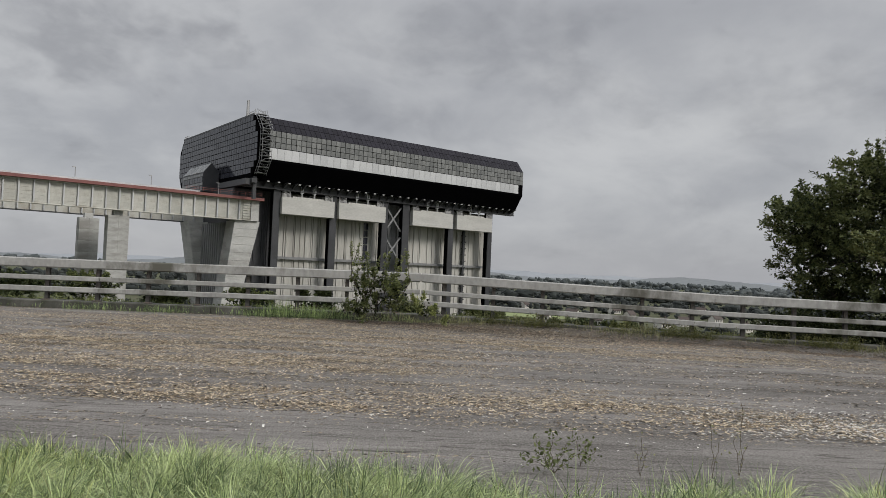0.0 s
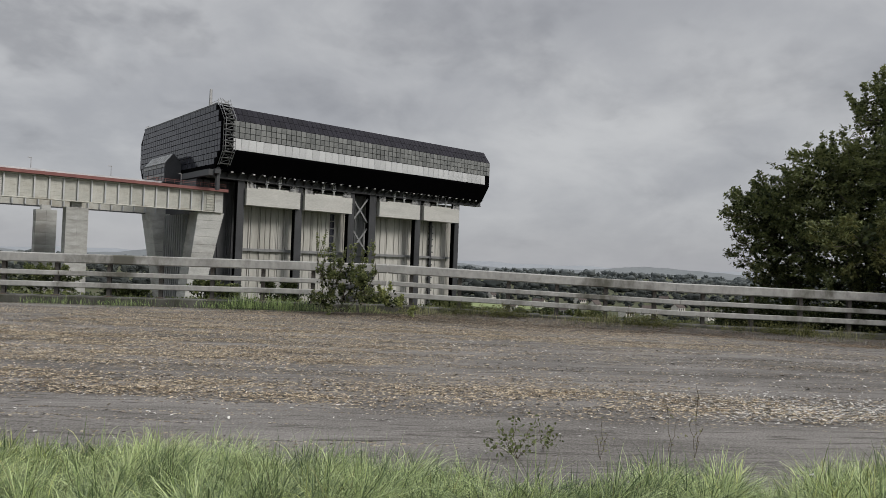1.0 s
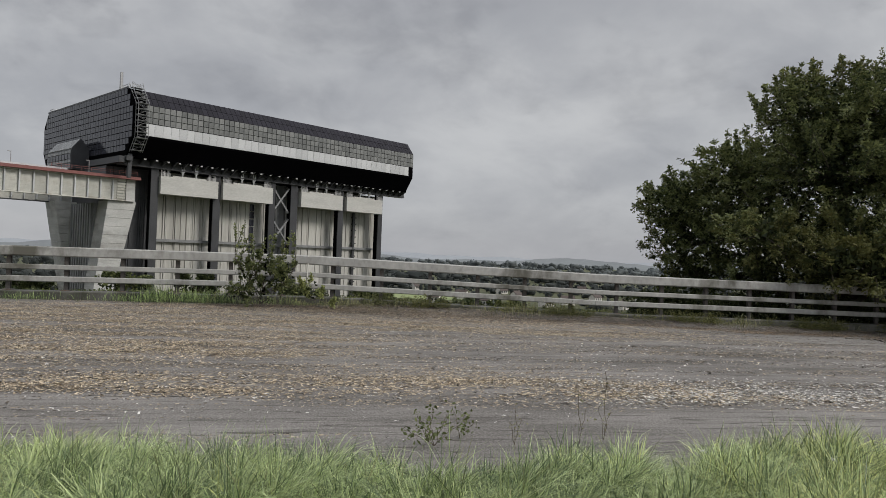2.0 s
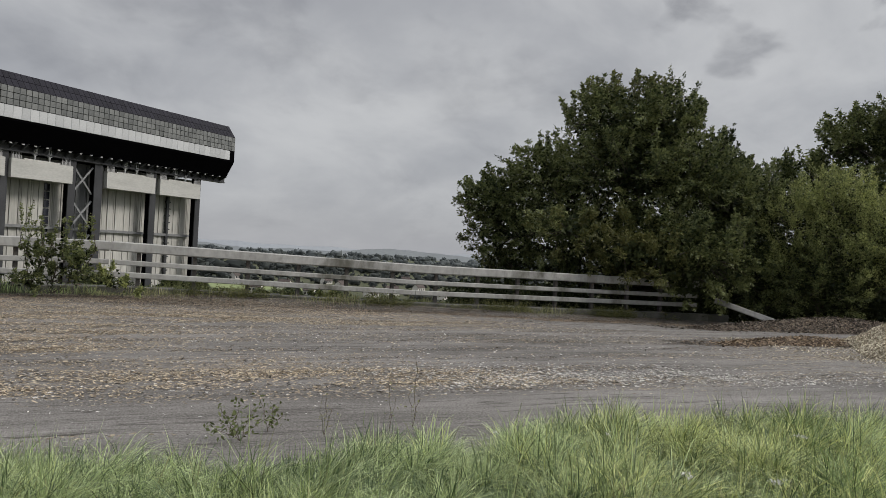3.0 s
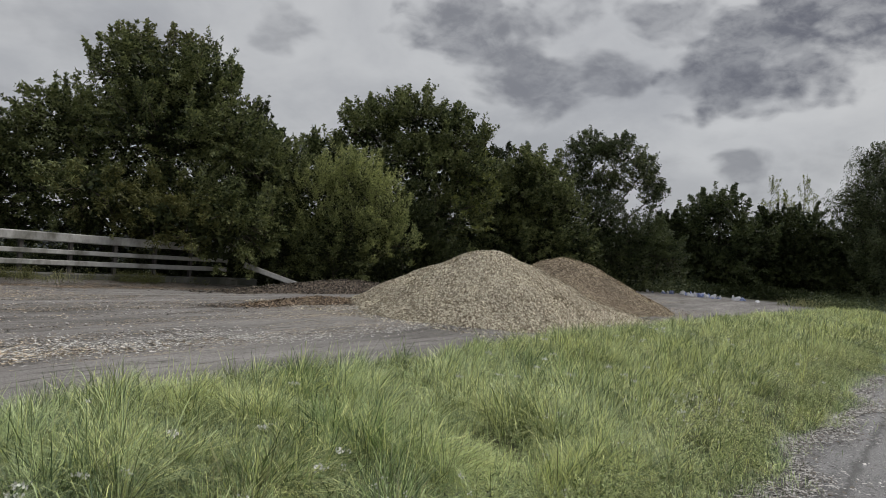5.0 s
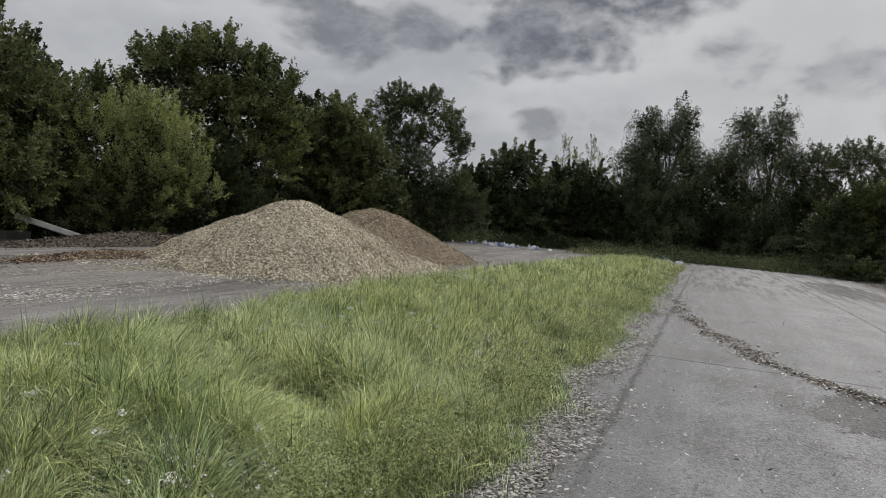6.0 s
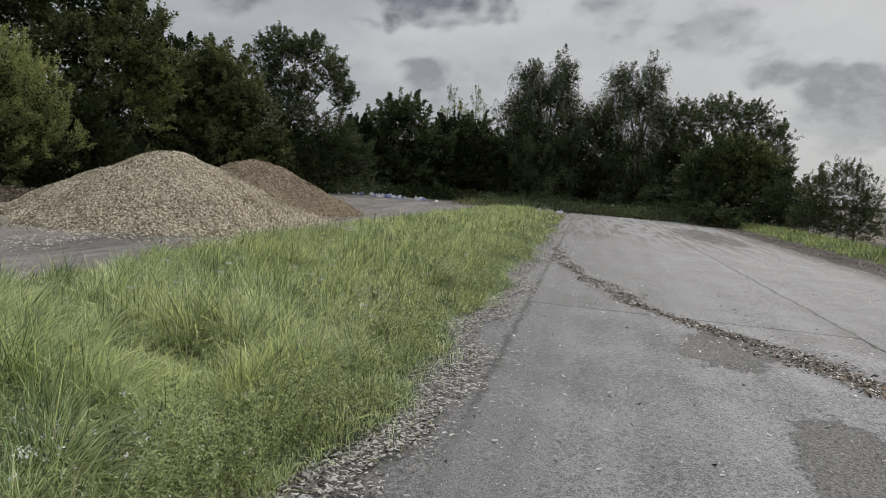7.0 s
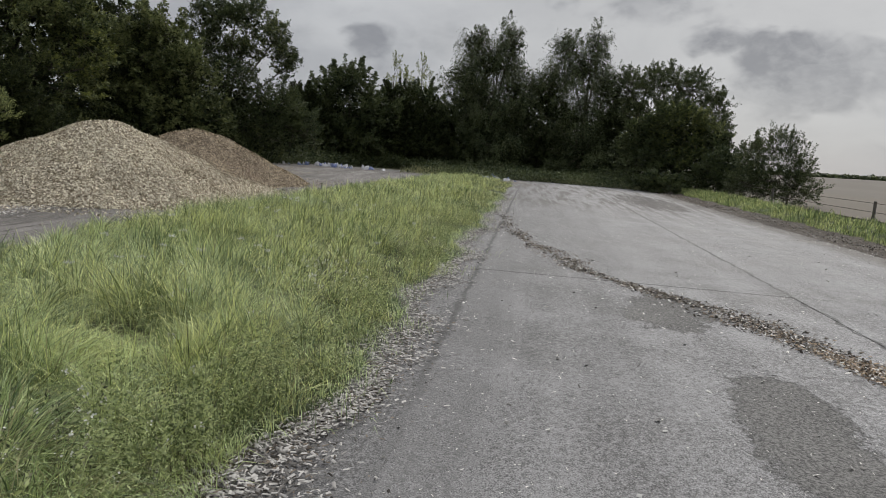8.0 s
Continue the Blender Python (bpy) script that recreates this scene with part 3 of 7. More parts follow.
M["chips_yard"] = material("trodden_wood_chips", (0.19, 0.145, 0.095), (0.60, 0.50, 0.36), 0.95, 0.8, 0, 12, island=0.7)
M["chips_mid"] = material("weathered_wood_chips", (0.105, 0.076, 0.046), (0.60, 0.50, 0.35), 0.95, 0.6, 0, 12, island=0.7, c3=(0.16, 0.115, 0.078), patch=0.56)
M["chips_litter"] = material("brown_litter", (0.075, 0.052, 0.034), (0.36, 0.27, 0.18), 0.95, 0.8, 0, 12, island=0.8)
M["chips_dark"] = material("old_wood_chips", (0.03, 0.025, 0.02), (0.20, 0.165, 0.128), 0.95, 0.8, 0, 12, island=0.9)
M["chips_edge"] = material("washed_wood_chips", (0.13, 0.122, 0.112), (0.50, 0.48, 0.45), 0.9, 0.8, 0, 12, island=0.8)
M["chips_grey"] = material("bleached_wood_chips", (0.20, 0.192, 0.178), (0.70, 0.68, 0.64), 0.85, 0.8, 0, 12, island=0.8)
# dark ground tones in the heap cores stand in for shade between chips
M["pile_core"] = chip_material("fresh_mulch", (0.09, 0.07, 0.048), (0.27, 0.215, 0.15), TAN, 36.0, 1.1)
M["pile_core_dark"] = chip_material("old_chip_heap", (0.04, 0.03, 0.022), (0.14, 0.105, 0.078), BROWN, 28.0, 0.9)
M["field"] = material("stubble_field", (0.088, 0.077, 0.062), (0.138, 0.122, 0.10), 0.95, 0.05, 0.3, 3, c3=(0.11, 0.093, 0.07), stretch=(0.15, 1, 1))
M["meadow"] = material("mown_meadow", (0.17, 0.21, 0.085), (0.24, 0.28, 0.12), 0.95, 0.02, 0.1, 1.0)
M["house_wall"] = material("pale_render", (0.5, 0.48, 0.45), (0.68, 0.66, 0.62), 0.8, 0.5, 0.05, 4)
M["house_roof"] = material("roof_tiles", (0.05, 0.042, 0.04), (0.11, 0.085, 0.075), 0.85, 0.6, 0.1, 6)
# distance haze is put into these base colours, bluer and paler farther off
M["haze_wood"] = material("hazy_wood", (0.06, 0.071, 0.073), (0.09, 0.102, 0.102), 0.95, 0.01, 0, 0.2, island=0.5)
M["valley_wood"] = material("valley_wood", (0.017, 0.022, 0.021), (0.040, 0.047, 0.043), 0.95, 0.05, 0, 0.5, island=0.5)
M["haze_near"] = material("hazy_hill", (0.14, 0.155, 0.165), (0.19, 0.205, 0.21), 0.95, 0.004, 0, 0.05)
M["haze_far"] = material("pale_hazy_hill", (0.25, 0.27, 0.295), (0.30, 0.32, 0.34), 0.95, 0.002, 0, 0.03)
M["bag_blue"] = material("blue_bag", (0.12, 0.16, 0.35), (0.25, 0.3, 0.5), 0.4, 3, 0.2, 20)
M["bag_white"] = material("white_bag", (0.45, 0.45, 0.47), (0.7, 0.7, 0.72), 0.45, 3, 0.2, 20)
# paler than the column flanks: light on the front put into the colour
M["column_face"] = material("column_face_lit", (0.026, 0.027, 0.031), (0.05, 0.052, 0.058), 0.5, 0.2, 0.04, 3)
M["crack"] = material("crack_dirt", (0.05, 0.049, 0.048), (0.13, 0.127, 0.124), 0.95, 5, 0, 20)
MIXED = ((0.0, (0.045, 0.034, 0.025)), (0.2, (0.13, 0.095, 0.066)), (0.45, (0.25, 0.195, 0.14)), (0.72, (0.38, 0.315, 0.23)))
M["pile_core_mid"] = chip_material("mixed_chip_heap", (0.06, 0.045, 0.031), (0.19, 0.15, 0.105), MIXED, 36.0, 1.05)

# ---- ground ----
def smooth(t):
    t = np.clip(t, 0.0, 1.0)
    return t * t * (3 - 2 * t)


def wave(x, y, s, seed=0.0):
    """Cheap soft unevenness, about -1 to 1."""
    return (np.sin(x * s * 1.1 + seed) * np.cos(y * s * 0.9 - seed * 1.7) + 0.5 * np.sin(x * s * 2.3 - y * s * 1.9 + seed * 2.9)) / 1.5


def yard_level(x, y):
    """The yard falls a little towards the fence on the east side."""
    return -0.029 * np.clip(x - 2.0, 0, 26) * smooth((y - 8.0) / 11.0)


def yard_rise(x, y):
    """Chips and soil banked up against the kerb on the east side."""
    return 0.15 * smooth((y - np.vectorize(fence_y)(x) + 1.3) / 1.0) * smooth((x - 2.0) / 2.0)


def ground_level(x, y):
    z = yard_level(x, y) - 0.07
    brink = 20.2 + 13.0 * smooth((x - 23.0) / 9.0)
    fall = smooth((y - brink) / 75.0)
    z = z * (1 - fall) - 30.0 * fall
    far = np.clip(np.hypot(x, y) - 700, 0, 6000)
    z = z + np.where(y > 100, 4.0 * wave(x, y, 0.006, 1.0) * smooth(far / 900), 0)
    south = np.clip(-y - 24.0, 0, 420)
    return z + 0.0165 * south + 0.35 * wave(x, y, 0.02, 2.0) * smooth(south / 60)


rings = [0.0] + list(np.arange(1.2, 60, 1.6)) + list(60 * 1.07 ** np.arange(1, 65))
rings = [r for r in rings if r < 4700] + [4700.0]
SECT = 180
gx, gy = [], []
for r in rings:
    a = np.arange(SECT) * 2 * np.pi / SECT
    gx.append(3.0 + r * np.sin(a))
    gy.append(-2.0 + r * np.cos(a))
gx, gy = np.concatenate(gx), np.concatenate(gy)
gv = np.stack([gx, gy, ground_level(gx, gy)], 1)
gf = [(i * SECT + j, (i + 1) * SECT + j, (i + 1) * SECT + (j + 1) % SECT, i * SECT + (j + 1) % SECT) for i in range(len(rings) - 1) for j in range(SECT)]
me = fast_mesh("ground", gv, gf)
me.materials.append(M["grass_ground"])
me.polygons.foreach_set("use_smooth", [True] * len(me.polygons))
ground = tagged(new("ground", me), "rough grassy ground falling away to a wide valley", "ground", kind="structure")
me.flip_normals()


def sheet(name, x0, x1, y0, y1, nx, ny, level, mat_name, label, category):
    """A bumpy sheet over a stretch of the plan; y0, y1 and level are functions."""
    xs = np.linspace(x0, x1, nx)
    vs = []
    for x in xs:
        ys = np.linspace(y0(x), y1(x), ny)
        vs.append(np.stack([np.full(ny, x), ys, level(x, ys)], 1))
    fs = [(i * ny + j, (i + 1) * ny + j, (i + 1) * ny + j + 1, i * ny + j + 1) for i in range(nx - 1) for j in range(ny - 1)]
    me = fast_mesh(name, np.concatenate(vs), fs)
    me.materials.append(M[mat_name])
    me.polygons.foreach_set("use_smooth", [True] * len(me.polygons))
    return tagged(new(name, me), label, category, kind="structure")


ROAD_ANGLE = math.atan(-0.093)
ROAD_O = (6.4, -2.42)


def road_pt(s, w):
    """Along the road and across it, to the left."""
    c, n = math.cos(ROAD_ANGLE), math.sin(ROAD_ANGLE)
    return ROAD_O[0] + s * c - w * n, ROAD_O[1] + s * n + w * c


def verge_south(x):
    return ROAD_O[1] + 0.52 - 0.093 * (x - ROAD_O[0]) + 0.10 * math.sin(x * 1.3) + 0.07 * math.sin(x * 3.1)


def verge_north(x):
    return 2.4 + 0.14 * math.sin(x * 0.8 + 1.0) + 0.1 * math.sin(x * 2.1) - 0.25 * math.exp(-((x - 3.4) / 1.0) ** 2) - 0.09 * max(0.0, x - 13.0) - 0.0022 * max(0.0, x - 22) ** 2


def fence_xy(s):
    """The fence line: metres from its west end, bent once; gives x, y and the foot's level."""
    a = min(s, 11.25)
    b = max(s - 11.25, 0)
    return (-9.724 + a * math.cos(0.0759) + b * math.cos(-0.009), 17.757 + a * math.sin(0.0759) + b * math.sin(-0.009), 0.233 + 0.0012 * a - 0.0294 * min(b, 9.0) - 0.0124 * max(b - 9.0, 0))


def fence_y(x):
    return 18.61 + (x - 1.49) * (0.0760 if x < 1.49 else -0.009)


yard = sheet("yard", -45, 52, lambda x: verge_north(min(x, 41)) - 0.6 if x < 41 else -6.5, lambda x: fence_y(x) - 0.2 if x < 22 else 18.4 - 0.10 * (x - 22), 200, 60,
             lambda x, y: yard_level(x, y) + 0.015 * wave(x, y, 1.3, 0.4) + 0.006 * np.sin(y * 9 + 0.3 * np.sin(x)) + yard_rise(x, y), "yard", "grey gravel yard with tyre tracks and scattered wood chips", "yard")
verge = sheet("verge", -30, 42.5, lambda x: verge_south(x) - 0.05, lambda x: max(verge_north(x), verge_south(x) + 0.05), 150, 24,
              lambda x, y: -0.035 + 0.20 * np.sin(np.pi * np.clip((y - verge_south(x)) / max(verge_north(x) - verge_south(x), 0.3), 0, 1)) ** 0.7 + 0.015 * wave(x, y, 1.7, 1.0), "grass_ground", "grassy verge between the road and the yard", "verge")

# ---- road ----
road = empty("road", pose(*road_pt(0, 0), 0, 0, 0, math.degrees(ROAD_ANGLE)), "old grey concrete road laid in two lanes of slabs", "road", kind="structure")

# ---- the slabs of the road ----
SLAB = 12.4
for lane, (w0, w1) in enumerate(((-4.079, -0.006), (-7.95, -4.083))):
    g = Geo()
    c = 0.0008
    a0, a1 = 0.0002, SLAB - 0.0002
    g.add([(a0, w0, -0.16), (a1, w0, -0.16), (a1, w1, -0.16), (a0, w1, -0.16), (a0, w0, -c), (a1, w0, -c), (a1, w1, -c), (a0, w1, -c),
           (a0 + c, w0 + c, 0), (a1 - c, w0 + c, 0), (a1 - c, w1 - c, 0), (a0 + c, w1 - c, 0)],
          [(0, 3, 2, 1), (0, 1, 5, 4), (1, 2, 6, 5), (2, 3, 7, 6), (3, 0, 4, 7), (4, 5, 9, 8), (5, 6, 10, 9), (6, 7, 11, 10), (7, 4, 8, 11), (8, 9, 10, 11)])
    slab_me = g.mesh("slab")
    slab_me.materials.append(M["concrete_road"])
    for k in range(-4, 4):
        ob = part("slab", slab_me, None, road)
        ob.location = (6.35 + k * SLAB + (0.0 if lane == 0 else 0.1), 0, -0.0015 * ((k * 7 + lane) % 3))
g = Geo()
n = 60
for i in range(n):
    s0, s1 = -38 + i * 1.4, -38 + (i + 1) * 1.4
    e0, e1 = 0.60 + 0.06 * math.sin(i * 1.9), 0.60 + 0.06 * math.sin((i + 1) * 1.9)
    g.add([(s0, -0.05 - 0.03 * math.sin(i * 2.3), 0.0012), (s1, -0.05 - 0.03 * math.sin(i * 2.3 + 2.3), 0.0012), (s1, e1, -0.03), (s0, e0, -0.03)], [(0, 1, 2, 3)])
part("edge_strip", g, M["concrete_road"], road, "worn gritty strip along the slabs")
g = Geo()
for i in range(n):
    s0, s1 = -38 + i * 1.4, -38 + (i + 1) * 1.4
    g.add([(s0, -9.85 - 0.15 * math.sin(i * 1.3), 0.0), (s1, -9.85 - 0.15 * math.sin(i * 1.3 + 1.3), 0.0), (s1, -7.94, -0.012), (s0, -7.94, -0.012)], [(0, 1, 2, 3)])
part("dirt_shoulder", g, M["dirt"], road, "dark muddy shoulder with loose gravel")


def crack(points, width, seed):
    """A ragged hairline crack across a slab."""
    rng = random.Random(seed)
    g = Geo()
    path = []
    for (x0, y0), (x1, y1) in zip(points, points[1:]):
        for i in range(8):
            t = i / 8
            path.append((x0 + (x1 - x0) * t + rng.uniform(-0.03, 0.03), y0 + (y1 - y0) * t + rng.uniform(-0.03, 0.03)))
    for (x0, y0), (x1, y1) in zip(path, path[1:]):
        w = width * rng.uniform(0.4, 1.2)
        dx_, dy_ = x1 - x0, y1 - y0
        k = w / max(math.hypot(dx_, dy_), 1e-4) / 2
        g.add([(x0 - dy_ * k, y0 + dx_ * k, 0.003), (x0 + dy_ * k, y0 - dx_ * k, 0.003), (x1 + dy_ * k, y1 - dx_ * k, 0.003), (x1 - dy_ * k, y1 + dx_ * k, 0.003)], [(0, 1, 2, 3)])
    part("crack", g, M["crack"], road)


crack([(3.25, -1.05), (3.05, -1.6), (2.9, -2.1), (2.65, -2.8), (2.75, -3.6)], 0.009, 1)
crack([(6.3, -4.2), (6.5, -5.4), (6.2, -6.6)], 0.009, 2)
crack([(15.4, -0.5), (15.1, -1.6), (15.3, -2.8)], 0.02, 3)

g = Geo()
g.box(-40, 46, -8.0, 0.0, -0.12, -0.009)
part("joint_fill", g, M["dirt"], road, "dirt packed in the slab joints")

# ---- wood chips and loose stone ----
def chip_mesh(name, xs, ys, zs, seed, size, mat_name, label, category, tilt=0.5, nrm=None, flat=1.0, slim=1.0, folded=False):
    """Many small slivers, each a low ridge, or a splinter folded once along its length."""
    rng = np.random.default_rng(seed)
    n = len(xs)
    ln = size * rng.uniform(0.5, 1.6, n)
    wd = ln * rng.uniform(0.25, 0.6, n) * slim
    th = ln * rng.uniform(0.06, 0.2, n) * flat
    yaw, tx, ty = rng.uniform(0, 2 * np.pi, n), rng.normal(0, tilt, n), rng.normal(0, tilt, n)
    base = np.array([(-1, -1, 0), (1, -0.8, 0), (0.9, 1, 0), (-0.9, 0.9, 0), (-0.75, 0.2, 1), (0.8, -0.1, 1)], float)
    faces = np.array([(0, 1, 5, 4), (2, 3, 4, 5)])
    if folded:
        base, faces = np.array([(-1, -0.9, 0), (0.8, -1, 0.9), (1, 0.8, 0), (-0.75, 1, 0.8)], float), np.array([(0, 1, 2), (0, 2, 3)])
    k = len(base)
    p = base[None] * np.stack([ln / 2, wd / 2, th], 1)[:, None]
    cy_, sy_ = np.cos(yaw)[:, None], np.sin(yaw)[:, None]
    x, y, z = p[..., 0], p[..., 1], p[..., 2]
    z = z + x * np.tan(np.clip(tx, -1, 1))[:, None] + y * np.tan(np.clip(ty, -1, 1))[:, None]
    x, y = x * cy_ - y * sy_, x * sy_ + y * cy_
    if nrm is not None:
        z = z + x * nrm[0][:, None] + y * nrm[1][:, None]
    v = np.stack([x + xs[:, None], y + ys[:, None], z + zs[:, None]], 2).reshape(-1, 3)
    me = fast_mesh(name, v, (faces[None] + (np.arange(n) * k)[:, None, None]).reshape(-1, faces.shape[1]))
    me.materials.append(M[mat_name])
    return tagged(new(name, me), label, category, kind="stuff")


def keep(rng, n, x0, x1, y0, y1, dens):
    x, y = rng.uniform(x0, x1, n), rng.uniform(y0, y1, n)
    ok = rng.uniform(0, 1, n) < np.clip(dens(x, y), 0, 1)
    return x[ok], y[ok]


vn = np.vectorize(verge_north)
vs_ = np.vectorize(verge_south)
fy = np.vectorize(fence_y)
rng = np.random.default_rng(5)


def patchy(x, y, seed, amount=1.0):
    """Clumps and bare spots, drawn out along the yard by wheels."""
    v = 0.5 * wave(x * 0.35, y, 2.1, seed) + 0.35 * wave(x * 0.5, y, 5.3, seed + 1.7) + 0.3 * wave(x, y, 9.0, seed + 3.1)
    return np.clip(0.5 + amount * v, 0.0, 1.2)


def ruts(x, y):
    """1 on the low ridges between wheel tracks, 0 in the tracks."""
    bent = y + 0.10 * np.sin(x * 0.5) + 0.02 * x
    return smooth(0.5 + 1.1 * np.sin(bent * 6.3) + 0.6 * np.sin(bent * 14.1 + 0.4 * np.sin(x * 0.9)))


def on_yard(x, y):
    return (y > vn(x) - 0.1) * (y < fy(x) - 0.3) * (x > 3 - 0.74 * (y + 2.6) - 1.0)


def tan_dens(x, y):
    west = 0.95 * smooth((y - 6.6 - 0.25 * np.maximum(x, 0)) / 1.2) * smooth((13.2 - y) / 2.5) * smooth((4.5 - x) / 3.5)
    upper = 1.15 * smooth((y - 11.2) / 1.6) * smooth((17.4 - y) / 1.5) * smooth((13 - x) / 5)
    strip = 1.2 * np.exp(-((y - 5.75 + 0.035 * x + 0.12 * np.sin(x * 0.9)) / 0.5) ** 2) * smooth((9.5 - x) / 3)
    thin_ = 0.20 * smooth((y - 4.7) / 0.5)
    return on_yard(x, y) * (west + upper + strip) * patchy(x, y, 2.2, 0.9) * (0.45 + 0.55 * ruts(x, y)) + on_yard(x, y) * thin_ * (0.25 + 0.75 * ruts(x, y)) * patchy(x, y, 4.0)


def bare(x, y):
    """Swept smooth ground beside the heap."""
    return 1 - 0.96 * smooth(1.35 - np.hypot((x - 13.2 + 1.1 * (y - 6.3)) / 2.6, (y - 6.3) / 0.95))


def dark_dens(x, y):
    kerbside = 0.9 * np.exp(-((y - fy(x) + 1.0) / 0.55) ** 2) * smooth((x + 1.5) / 2.0) + 0.9 * np.exp(-((x - 3.4) / 3.0) ** 2 - ((y - 16.4) / 0.9) ** 2)
    row = 0.9 * np.exp(-((y - 9.15 + 0.17 * (x - 14) - 0.15 * np.sin(x * 1.3)) / 0.34) ** 2) * smooth((x - 12.2) / 1.6) * smooth((19.5 - x) / 1.0)
    rest = 0.34 * smooth((y - 4.5) / 1.0) * ruts(x, y) * patchy(x, y, 7.0)
    foot = 0.5 * np.exp(-((x - 16.0) / 1.6) ** 2 - ((y - 4.1) / 0.5) ** 2)
    return on_yard(x, y) * (kerbside + row + rest + foot)


def bleached_dens(x, y):
    streak_ = 1.15 * np.exp(-((y - 5.45 - 0.03 * (x - 9)) / 0.42) ** 2) * smooth((x - 5.6) / 1.5) * smooth((11.4 - x) / 0.8)
    fringe = 0.6 * np.exp(-((y - 4.75) / 0.22) ** 2) * smooth((x - 11) / 1.5) * smooth((16.5 - x) / 1.0)
    return on_yard(x, y) * ((streak_ + fringe) * patchy(x, y, 5.0, 0.8) + 0.05 * smooth((y - 3.6) / 1.0) + 0.10 * ruts(x, y) * patchy(x, y, 1.0))


def lay_chips(name, stretches, dens, seed, size, mat_name, label):
    """Chips over stretches of the yard: x0, x1, y0, y1 and how many to the square metre where they lie thickest."""
    xs, ys = [], []
    for x0, x1, y0, y1, thick in stretches:
        x, y = keep(rng, int((x1 - x0) * (y1 - y0) * thick), x0, x1, y0, y1, lambda x, y: dens(x, y) * bare(x, y))
        xs.append(x)
        ys.append(y)
    x, y = np.concatenate(xs), np.concatenate(ys)
    chip_mesh(name, x, y, yard_level(x, y) + yard_rise(x, y) + rng.uniform(0.006, 0.024, len(x)), seed, size, mat_name, label, "wood chips", 0.12, None, 0.6, 0.7, True)


lay_chips("wood_chips", ((-15, -6, 4, 18.4, 260), (-6, 5, 6.4, 13.4, 1900), (-6, 13, 13.4, 18.4, 900), (5, 13, 10.6, 13.4, 900), (-5, 10.5, 4.4, 6.8, 2100), (5, 20, 6.8, 10.6, 600), (10.5, 20, 3.5, 6.8, 260), (-4, 10.5, 2.6, 4.4, 160)), tan_dens, 11, 0.040, "chips_yard", "loose tan wood chips strewn over the yard in drifts")
lay_chips("old_wood_chips", ((-14, 23, 15.4, 18.6, 1100), (11.5, 20, 8.0, 10.2, 1700), (-8, 11.5, 4.4, 15.4, 900), (11.5, 20, 10.2, 15.4, 600), (11.5, 18, 3.2, 8.0, 520)), dark_dens, 12, 0.042, "chips_dark", "dark rotting wood chips and leaves on the yard")
def litter_dens(x, y):
    """Brown leaf and chip litter swept up before the kerb, thicker towards the rail's end."""
    d = fy(x) - y
    return on_yard(x, y) * np.exp(-((d - 1.5 - 0.5 * wave(x, y * 0.2, 0.9, 3.0)) / 0.8) ** 2) * patchy(x, y, 3.0, 1.0) * smooth((x + 5.0) / 4.0) * (0.75 + 0.45 * smooth((x - 8.0) / 6.0))


lay_chips("leaf_litter", ((-5, 22.5, 13.0, 18.6, 1000),), litter_dens, 25, 0.045, "chips_litter", "brown leaf and chip litter in front of the kerb")
lay_chips("bleached_chips", ((5.4, 11.6, 4.6, 6.6, 2300), (10.6, 16.8, 4.2, 5.4, 1500), (-8, 5.4, 3.2, 12, 420), (5.4, 14, 6.6, 12, 420), (11.6, 18, 5.4, 6.6, 300)), bleached_dens, 20, 0.040, "chips_grey", "bleached grey wood chips drifted on the yard")
# pale chips along the road's edge, washed together in a ragged band
n = 48000
x = 3.4 + 28.0 * rng.uniform(0, 1, n) ** 2.6
x -= np.where(x < 4.2, np.abs(rng.normal(0, 1.1, n)), 0.0)
y = vs_(x) - 0.13 + rng.normal(0, 0.12, n) * (1.0 + 0.45 * np.sin(x * 2.3) + 0.25 * np.sin(x * 6.1))
west = rng.uniform(0, 1, n) < 0.08
x[west] = rng.uniform(-14, 3.8, west.sum())
y[west] = vs_(x[west]) - 0.09 + rng.normal(0, 0.11, west.sum())
far_off = rng.uniform(0, 1, n) < 0.07
y[far_off] -= np.abs(rng.normal(0.12, 0.16, far_off.sum()))
pale = rng.uniform(0, 1, n) < 0.7
chip_mesh("edge_gravel", x[pale], y[pale], rng.uniform(0.002, 0.026, pale.sum()), 13, 0.029, "chips_edge", "pale flat chips along the road edge", "gravel", 0.14, None, 0.9, 0.8)
chip_mesh("edge_gravel", x[~pale], y[~pale], rng.uniform(0.002, 0.02, (~pale).sum()), 18, 0.024, "chips_dark", "dark flat chips along the road edge", "gravel", 0.14, None, 0.9, 0.8)
# the long drift of chips across the slabs
t = rng.uniform(0, 1, 24000)
sx = 1.6 + 14.5 * t ** 1.3
sx -= np.where(t < 0.1, np.abs(rng.normal(0, 0.8, 24000)), 0.0)
wx = np.interp(sx, [1.5, 2.8, 3.3, 4.1, 5.0, 7.3, 11.3, 16.5], [-3.75, -3.55, -3.5, -3.24, -2.66, -1.38, -0.36, 0.15]) + 0.06 * np.sin(sx * 2.1) + rng.normal(0, 1, 24000) * (0.14 * (1 - 0.2 * t)) * (1 + 0.4 * np.sin(sx * 1.7))
ok = rng.uniform(0, 1, 24000) < np.clip((0.95 - 0.95 * t) * (0.35 + 0.9 * smooth(0.5 + 0.5 * np.sin(sx * 3.1 + 2 * wx) + 0.45 * np.sin(sx * 7.3 - 5 * wx))) + 0.6 * smooth((4.2 - sx) / 1.0), 0.03, 1)
sx, wx = sx[ok], wx[ok]
c_, s_ = math.cos(ROAD_ANGLE), math.sin(ROAD_ANGLE)
